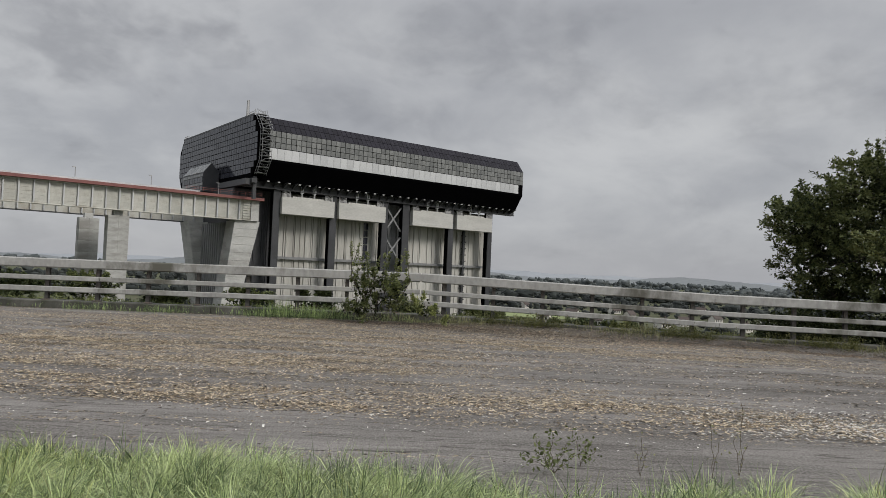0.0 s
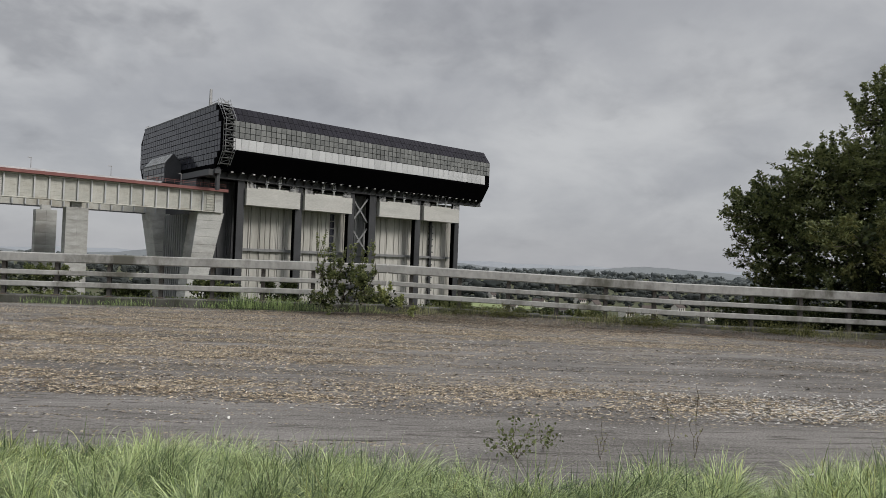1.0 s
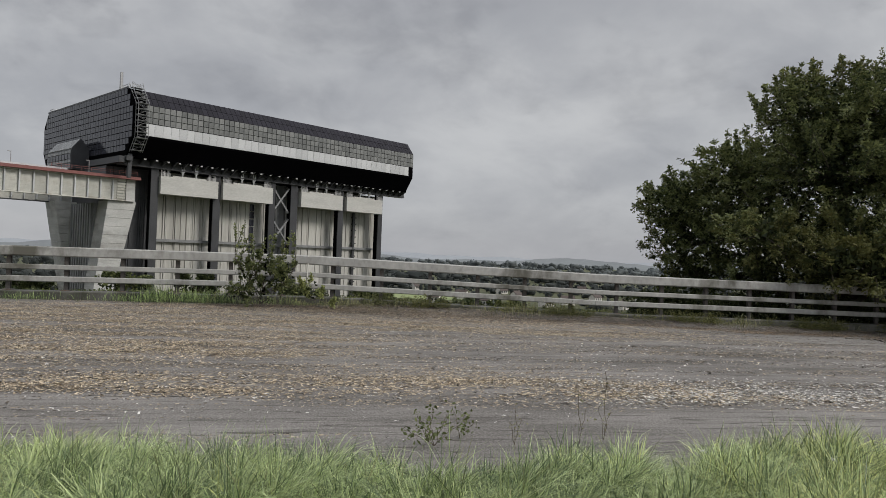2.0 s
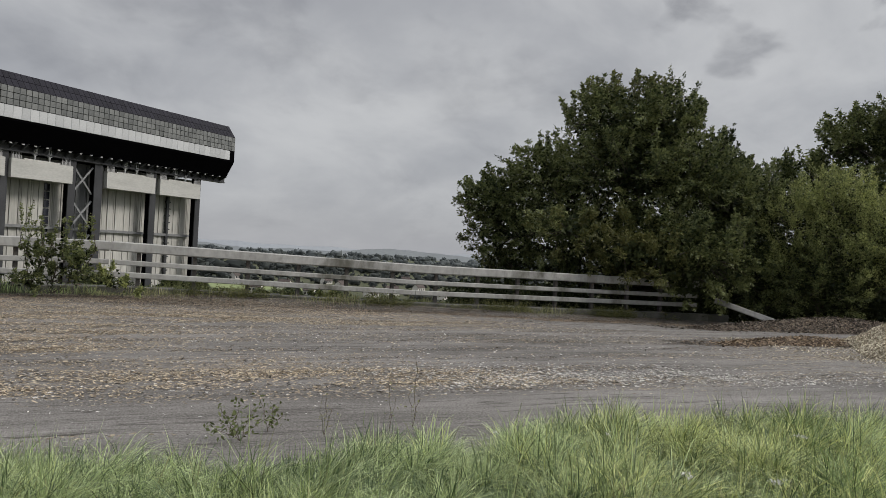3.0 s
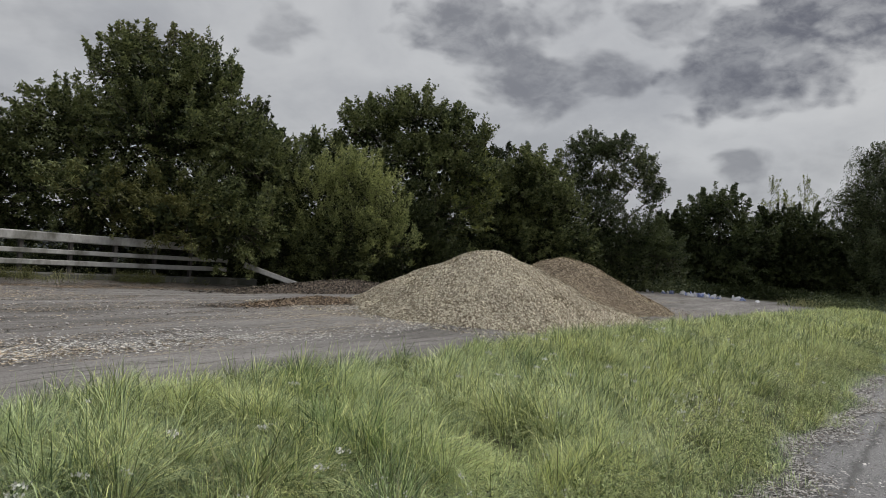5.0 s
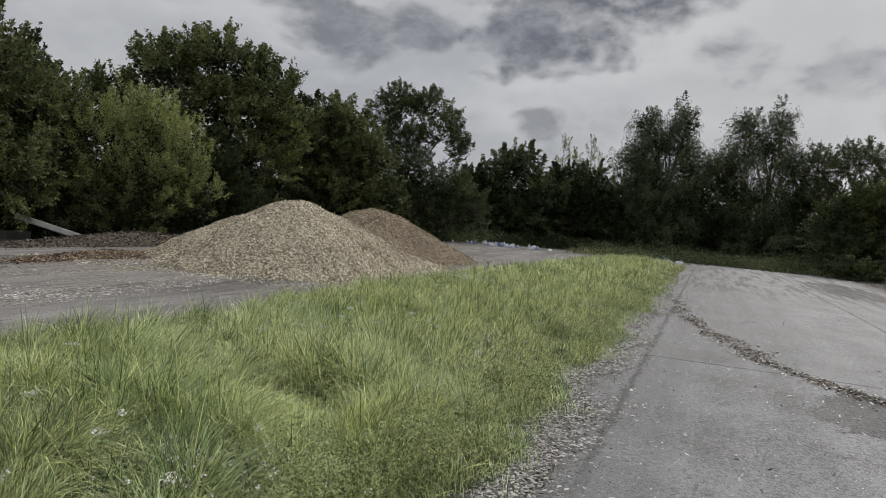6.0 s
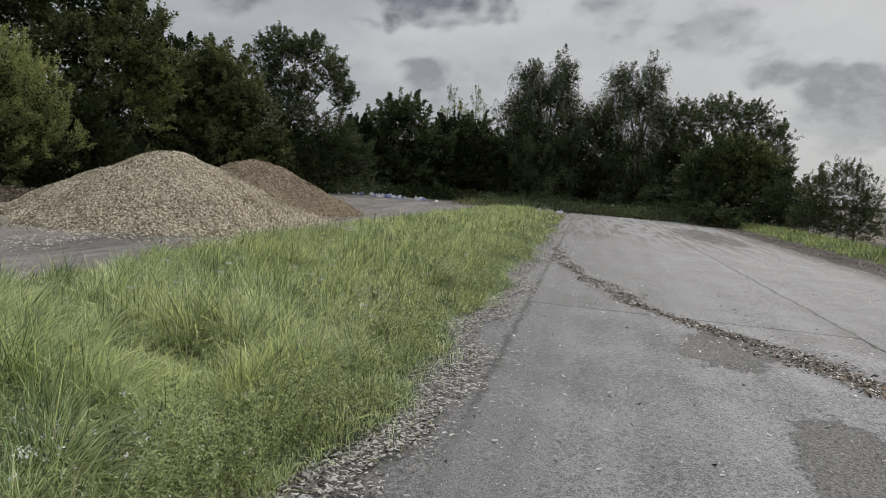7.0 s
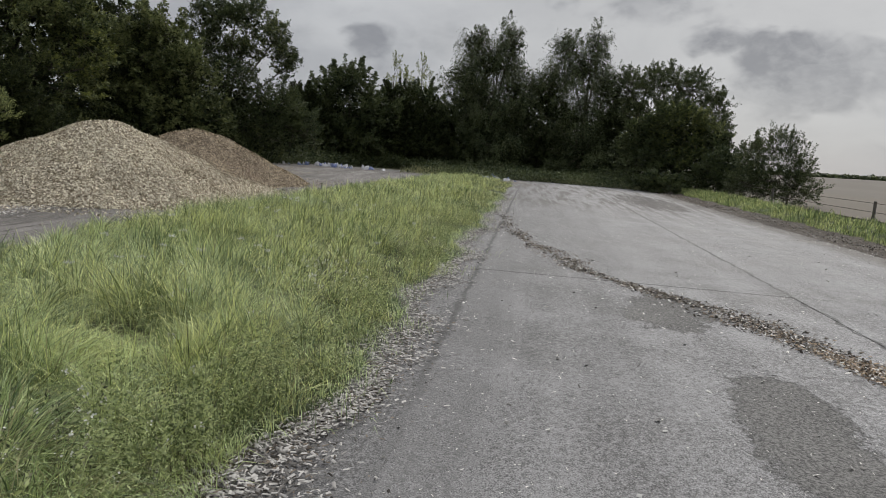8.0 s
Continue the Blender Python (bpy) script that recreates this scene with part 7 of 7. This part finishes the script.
# flat white umbels standing in the grass
x, y, t, z = on_verge(rng, 900, 4.6, 16)
ok = (t < 0.62) & (wave(x, y, 1.3, 7.0) > 0.15)
x, y, z = x[ok][:46], y[ok][:46], z[ok][:46]
ang, rad = rng.uniform(0, 2 * np.pi, (len(x), 26)), 0.036 * np.sqrt(rng.uniform(0, 1, (len(x), 26)))
hh = rng.uniform(0.34, 0.56, len(x))
me = leaf_mesh("umbels", np.stack([x[:, None] + rad * np.cos(ang), y[:, None] + rad * np.sin(ang), z[:, None] + hh[:, None] + rng.normal(0, 0.004, ang.shape)], 2).reshape(-1, 3), 0.012, rng, 1.0, 0.0, "flower")
tagged(new("umbels", me), "flat white flower umbels in the verge grass", "flowers", kind="stuff")
blades("umbel_stalks", x, y, z, hh * 1.02, 0.004 + 0 * x, 103, "weed", "thin green umbel stalks in the verge", 0.02, "weeds")
# tufts in front of the kerb
n = 16000
x = rng.uniform(-12, 20, n)
y = fy(x) - 0.35 - np.abs(rng.normal(0, 0.35, n))
dens = np.clip(-0.1 + 0.8 * wave(x, y * 0.2, 0.8, 1.5), 0.02, 1) + 1.6 * np.exp(-((x + 2.0) / 1.2) ** 2) + 0.4 * np.exp(-((x - 2.8) / 1.5) ** 2)
ok = rng.uniform(0, 1, n) < dens
x, y = x[ok], y[ok]
tuft_h = (1 + 0.9 * np.exp(-((x + 2.0) / 1.2) ** 2)) * rng.uniform(0.1, 0.42, len(x)) * np.clip(0.8 + 0.5 * wave(x, y, 3.1, 2.0), 0.3, 1.3)
fresh = x < 0.6 + rng.normal(0, 1.2, len(x))
for sel, mat_, lab_, sd_ in ((fresh, "grass_deep", "green grass tufts along the kerb", 98), (~fresh, "dull_grass", "yellowing grass tufts along the kerb", 198)):
    blades("kerb_grass", x[sel], y[sel], (yard_level(x, y) + yard_rise(x, y))[sel], tuft_h[sel], 0.012 + 0 * x[sel], sd_, mat_, lab_, 0.4)
# leafy weeds that hide the kerb east of the shrub
n = 3400
x = 1.6 + 19.0 * rng.uniform(0, 1, n)
y = fy(x) - 0.42 - np.abs(rng.normal(0, 0.16, n))
ok = rng.uniform(0, 1, n) < np.clip(0.2 + 0.8 * wave(x, y * 0.2, 1.3, 4.4) + 0.4 * wave(x, y, 4.2, 0.7), 0.04, 1)
x, y = x[ok], y[ok]
weed_stems("kerb_weeds", x, y, yard_level(x, y) + yard_rise(x, y), rng.uniform(0.12, 0.42, len(x)), 107, 0.045, "leaf_rust", "low leafy weeds along the broken kerb", 16, 0.06)
# tall dry grass between the kerb and the bank
n = 5200
x = rng.uniform(2.5, 19, n)
y = fy(x) + 0.25 + np.abs(rng.normal(0, 0.4, n))
ok = rng.uniform(0, 1, n) < np.clip(0.25 + 0.7 * wave(x, y * 0.3, 1.7, 2.5), 0.03, 1)
x, y = x[ok], y[ok]
blades("dry_grass", x, y, ground_level(x, y) - 0.02, rng.uniform(0.25, 0.75, len(x)), 0.009 + 0 * x, 105, "dull_grass", "tall dry grass behind the guard rail", 0.4)
# right-hand bank of the road
n = 30000
sx = rng.uniform(2, 46, n)
wx = -9.55 + 0.16 * np.sin(sx * 1.7) + 0.1 * np.sin(sx * 4.3) - rng.uniform(0, 1, n) ** 1.2 * 2.2
X, Y = ROAD_O[0] + sx * c_ - wx * s_, ROAD_O[1] + sx * s_ + wx * c_
Z = 0.20 * smooth((-9.5 - wx) / 1.0)
tuft = np.clip(0.6 + 0.5 * wave(X, Y, 2.1, 4.0) + 0.3 * wave(X, Y, 5.3, 1.0), 0.2, 1.3)
half = rng.uniform(0, 1, n) < 0.5 + 0.4 * wave(X, Y, 1.4, 6.0)
blades("bank_grass", X[half], Y[half], Z[half] - 0.05, (rng.uniform(0.12, 0.5, n) * tuft)[half], 0.02 + 0 * X[half], 99, "grass_deep", "grass on the low bank beside the road", 0.6)
blades("bank_grass", X[~half], Y[~half], Z[~half] - 0.05, (rng.uniform(0.12, 0.5, n) * tuft)[~half], 0.02 + 0 * X[~half], 104, "grass_yellow", "yellow-green grass on the low bank beside the road", 0.6)


def bank_pt(s, w):
    x, y = road_pt(s, w)
    return (x, y, -0.03 + 0.2 * float(smooth((-9.5 - w) / 1.0) * smooth((w + 13.2) / 1.2)))


vsb, fsb = [], []
ws = np.linspace(-9.3, -13.4, 10)
for i in range(50):
    for w in ws:
        vsb.append(bank_pt(-20 + i * 1.5, float(w) + 0.12 * math.sin(i * 1.9)))
for i in range(49):
    for j in range(9):
        fsb.append((i * 10 + j, i * 10 + j + 1, (i + 1) * 10 + j + 1, (i + 1) * 10 + j))
me = fast_mesh("bank", vsb, fsb)
me.materials.append(M["grass_ground"])
tagged(new("bank", me), "low grassy bank beside the road", "bank", kind="structure")


# ---- small wild plants on the yard's edge ----
def wild_plant(at, stems, seed, label, leafy=4, size=0.045, mat_name="leaf_green"):
    """Thin branching stems with small leaves at every joint; stems: lean in x and y, height."""
    rng = np.random.default_rng(seed)
    th = empty("wild_plant", pose(*at), label, "weed")
    g = Geo()
    pos = []
    for dx_, dy_, h in stems:
        p = Vector((0, 0, 0))
        for i in range(1, 7):
            q = Vector((dx_ * i / 6 + rng.normal(0, 0.01), dy_ * i / 6 + rng.normal(0, 0.01), h * (i / 6) ** 0.85))
            g.tube(p, q, 0.0026, 0.0017, 4)
            p = q
            if i > 1:
                for _ in range(leafy):
                    pos.append(q + Vector(rng.normal(0, 1, 3)) * (0.012 + 0.006 * leafy))
    part("stem", g, M["stem"], th)
    for q in pos:
        part("leaf", leaf_mesh("leaf", np.array([q]), size, rng, 0.5, 0.1, mat_name), None, th)


wild_plant((3.75, 3.1, 0.0), [(-0.26, 0, 0.14), (-0.16, 0.05, 0.26), (-0.04, 0.05, 0.32), (0.1, 0, 0.27), (0.2, 0.03, 0.17), (-0.12, -0.05, 0.15)], 1, "dark leafy weed sprawling at the edge of the yard", 5)
wild_plant((4.0, 3.35, 0.0), [(-0.08, 0, 0.3), (0.05, 0, 0.22), (0.12, 0.02, 0.14)], 2, "dark leafy weed at the edge of the yard", 4)
wild_plant((5.3, 3.3, 0.0), [(0.0, 0, 0.62), (-0.04, 0, 0.34), (0.05, 0, 0.26)], 3, "tall thin dry weed stalk", 2, 0.026, "dull_grass")
wild_plant((5.05, 3.2, 0.0), [(-0.03, 0, 0.44), (0.05, 0, 0.3)], 4, "tall thin dry weed stalk", 2, 0.024, "dull_grass")
wild_plant((4.45, 3.15, 0.0), [(0.0, 0, 0.32), (0.06, 0, 0.22), (-0.05, 0, 0.2)], 5, "small dry weed on the gravel", 3, 0.024, "dull_grass")

# ---- far country ----
field = sheet("field", -150, 700, lambda x: -430.0, lambda x: -19.5, 60, 60, lambda x, y: ground_level(np.full_like(y, x), y) + 0.08 + 0.02 * np.sin(y * 3), "field", "bare tan stubble field rising to the skyline", "field")


meadow = sheet("meadow", 28, 98, lambda x: 500.0 - 0.2 * (x - 28), lambda x: 600.0 - 0.1 * (x - 28), 20, 8, lambda x, y: ground_level(np.full_like(y, x), y) + 0.3, "meadow", "pale green mown meadow down in the valley", "meadow")


def woods(name, r, a0, a1, trees, tall, seed, mat_name, label, base=None, leaf=1.6, spread=30.0, k=30):
    """A far belt of trees between two bearings (degrees from +y)."""
    rng = np.random.default_rng(seed)
    a = np.radians(rng.uniform(a0, a1, trees))
    rr_ = r + rng.normal(0, spread, trees)
    x, y = 3 + rr_ * np.sin(a), -2 + rr_ * np.cos(a)
    z = ground_level(x, y) if base is None else np.full(trees, base)
    h = tall * rng.uniform(0.55, 1.25, trees) * (0.75 + 0.45 * wave(x, y, 8.0 / r, seed))
    q = rng.normal(0, 1, (trees, k, 3))
    q /= np.linalg.norm(q, axis=2)[..., None]
    w = h * rng.uniform(0.4, 1.1, trees)
    p = np.stack([x, y, z + h * 0.52], 1)[:, None] + q * rng.uniform(0.5, 1, (trees, k, 1)) * np.stack([w, w, h * 0.5], 1)[:, None]
    # leaf sprays over an uneven solid core
    me = leaf_mesh(name, p.reshape(-1, 3), leaf, rng, 0.9, 0.0, mat_name, None, 3)
    lv = np.zeros(len(me.vertices) * 3)
    me.vertices.foreach_get("co", lv)
    lv = lv.reshape(-1, 3)
    core = np.array([(math.cos(i * 1.2566 + (j % 2) * 0.628) * c, math.sin(i * 1.2566 + (j % 2) * 0.628) * c, s) for j, (c, s) in enumerate(((0.75, -0.95), (1.0, -0.25), (0.85, 0.45), (0.35, 0.92))) for i in range(5)])
    cv = core[None] * rng.uniform(0.35, 1.15, (trees, 20, 1)) * np.stack([w, w, h * 0.5], 1)[:, None] + np.stack([x, y, z + h * 0.5], 1)[:, None]
    cf = [(j * 5 + i, j * 5 + (i + 1) % 5, (j + 1) * 5 + i) for j in range(3) for i in range(5)] + [(j * 5 + (i + 1) % 5, (j + 1) * 5 + (i + 1) % 5, (j + 1) * 5 + i) for j in range(3) for i in range(5)] + [(15, 16, 17), (15, 17, 18), (15, 18, 19)]
    cf = (np.array(cf)[None] + (np.arange(trees) * 20)[:, None, None]).reshape(-1, 3)
    n = len(lv)
    me = fast_mesh(name, np.concatenate([lv, cv.reshape(-1, 3)]), np.concatenate([np.arange(n).reshape(-1, 3), cf + n]))
    me.materials.append(M[mat_name])
    return tagged(new(name, me), label, "far trees", kind="stuff")


woods("far_woods", 340, -42, 2.5, 300, 6.5, 201, "valley_wood", "scattered valley trees", leaf=0.9, spread=80, k=60)
woods("far_woods", 340, 9, 40, 230, 6.5, 207, "valley_wood", "scattered valley trees", leaf=0.9, spread=80, k=60)
woods("far_woods", 300, 2.5, 9, 12, 4.5, 208, "valley_wood", "scattered valley trees", leaf=0.9, spread=60, k=60)
woods("far_woods", 690, -42, 40, 800, 9, 202, "valley_wood", "belt of valley trees", leaf=1.2, spread=45, k=22)
woods("far_woods", 1050, -42, 40, 900, 14, 203, "valley_wood", "belt of far valley woods", leaf=1.8, spread=150, k=16)
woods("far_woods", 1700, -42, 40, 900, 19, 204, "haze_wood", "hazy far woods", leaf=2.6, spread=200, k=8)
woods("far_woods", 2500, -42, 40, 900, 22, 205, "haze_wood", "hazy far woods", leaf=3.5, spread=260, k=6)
woods("hedgerow", 330, 108, 135, 800, 2.3, 206, "leaf_far", "dark hedge on the field's skyline", leaf=0.9, spread=4, k=10)


def house(x, y, w, d, h, turn, seed):
    z = G(x, y)
    th = empty("house", pose(x, y, z, 0, 0, turn), "small pale house with a pitched roof in the valley", "house", "valley houses")
    part("wall", Geo().prism([(-d / 2, 0), (d / 2, 0), (d / 2, h), (0, h + d * 0.42), (-d / 2, h)], -w / 2, w / 2), M["house_wall"], th)
    g = Geo()
    for sgn in (-1, 1):
        g.prism([(0, h + d * 0.46), (sgn * d * 0.56, h - d * 0.06), (sgn * d * 0.56, h + 0.3 - d * 0.06), (0, h + d * 0.46 + 0.35)], -w / 2 - 0.4, w / 2 + 0.4)
    part("roof", g, M["house_roof"], th, "brown tiled roof")
    part("chimney", Geo().box(w * 0.2, w * 0.2 + 0.9, -0.5, 0.5, h + d * 0.3, h + d * 0.46 + 1.4), M["house_roof"], th)
    for k in range(3):
        part("window", Geo().box(-w * 0.36 + k * w * 0.28, -w * 0.36 + k * w * 0.28 + 1.2, -d / 2 - 0.08, -d / 2 + 0.02, h * 0.35, h * 0.35 + 1.6), M["hall_glass"], th)


rh_ = random.Random(17)
for a, r in ((6.2, 470), (8.5, 520), (10.5, 455), (13.0, 540), (15.5, 470), (17.2, 500), (19.4, 560), (21.5, 480), (11.8, 620), (23.0, 600), (4.6, 640), (18.3, 680)):
    house(3 + r * math.sin(radians(a)), -2 + r * math.cos(radians(a)), rh_.uniform(7, 10), rh_.uniform(5.5, 7), rh_.uniform(3, 4.2), rh_.uniform(-50, 50), 1)


def ridge(name, r, top, seed, mat_name, label):
    """A far range of hills as a backdrop, standing at the edge of the country."""
    n = 160
    a = np.radians(np.linspace(-60, 70, n))
    h = top(np.degrees(a))
    x, y = np.sin(a), np.cos(a)
    v = np.concatenate([np.stack([3 + r * 0.92 * x, -2 + r * 0.92 * y, np.full(n, -60.0)], 1), np.stack([3 + r * x, -2 + r * y, h], 1), np.stack([3 + r * 1.05 * x, -2 + r * 1.05 * y, h * 0 - 60], 1)])
    f = [(k * n + i, k * n + i + 1, (k + 1) * n + i + 1, (k + 1) * n + i) for k in range(2) for i in range(n - 1)]
    me = fast_mesh(name, v, f)
    me.materials.append(M[mat_name])
    tagged(new(name, me), label, "hills", kind="structure")


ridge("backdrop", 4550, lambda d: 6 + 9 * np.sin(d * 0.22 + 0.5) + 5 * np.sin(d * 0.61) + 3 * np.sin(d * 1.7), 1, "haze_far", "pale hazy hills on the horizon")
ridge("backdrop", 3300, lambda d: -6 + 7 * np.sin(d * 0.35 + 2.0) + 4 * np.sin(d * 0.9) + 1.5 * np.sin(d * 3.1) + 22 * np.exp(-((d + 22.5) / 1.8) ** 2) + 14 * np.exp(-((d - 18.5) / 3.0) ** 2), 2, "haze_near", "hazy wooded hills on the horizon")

# ---- fly-tipped rubbish ----
def rubbish(x, y, count, seed, wide, label):
    th = empty("rubbish_heap", pose(x, y, G(x, y) + 0.05), label, "rubbish")
    rg = random.Random(seed)
    for i in range(count):
        bm = bmesh.new()
        bmesh.ops.create_icosphere(bm, subdivisions=2, radius=1.0)
        for v in bm.verts:
            v.co *= 1 + 0.7 * noise.noise(v.co * 2.1 + Vector((i * 3.1, seed, 0)))
            v.co.x *= rg.uniform(0.95, 1.05)
        me = bpy.data.meshes.new("bag")
        bm.to_mesh(me)
        bm.free()
        me.materials.append(M[rg.choice(("bag_blue", "bag_white", "bag_white", "bag_blue"))])
        ob = part("bag", me, None, th)
        s = rg.uniform(0.06, 0.16)
        ob.matrix_local = Matrix.Translation((rg.gauss(0, 0.5), rg.gauss(0, wide * 0.55), s * 0.4)) @ Euler((rg.uniform(0, 3), rg.uniform(0, 3), rg.uniform(0, 3))).to_matrix().to_4x4() @ Matrix.Diagonal((s * 1.7, s, s * 0.45, 1))


rubbish(48.5, 6.0, 60, 5, 2.6, "scattered heap of blue and white rubbish bags")
rubbish(47.0, -4.6, 18, 9, 1.0, "small heap of pale rubbish and rubble")

# ---- wire fence by the field ----
fpm = Geo().tube((0, 0, -0.3), (0, 0, 0.92), 0.055, 0.05, 7).mesh("fence_post")
fpm.materials.append(M["rail_post"])
wire = empty("wire_fence", pose(*road_pt(15.8, -12.0), 0, 0, 0, math.degrees(ROAD_ANGLE)), "thin wire stock fence on dark wooden posts", "fence")
for i in range(9):
    ob = part("fence_post", fpm, None, wire)
    ob.location = ((i - 2) * 10.0 + 6.0, 0, 0.0)
for hz_ in (0.45, 0.75, 1.05):
    part("wire", Geo().tube((-14, -0.06, hz_ - 0.2), (76, -0.06, hz_ - 0.2), 0.010, 0.010, 3), M["rail_post"], wire)
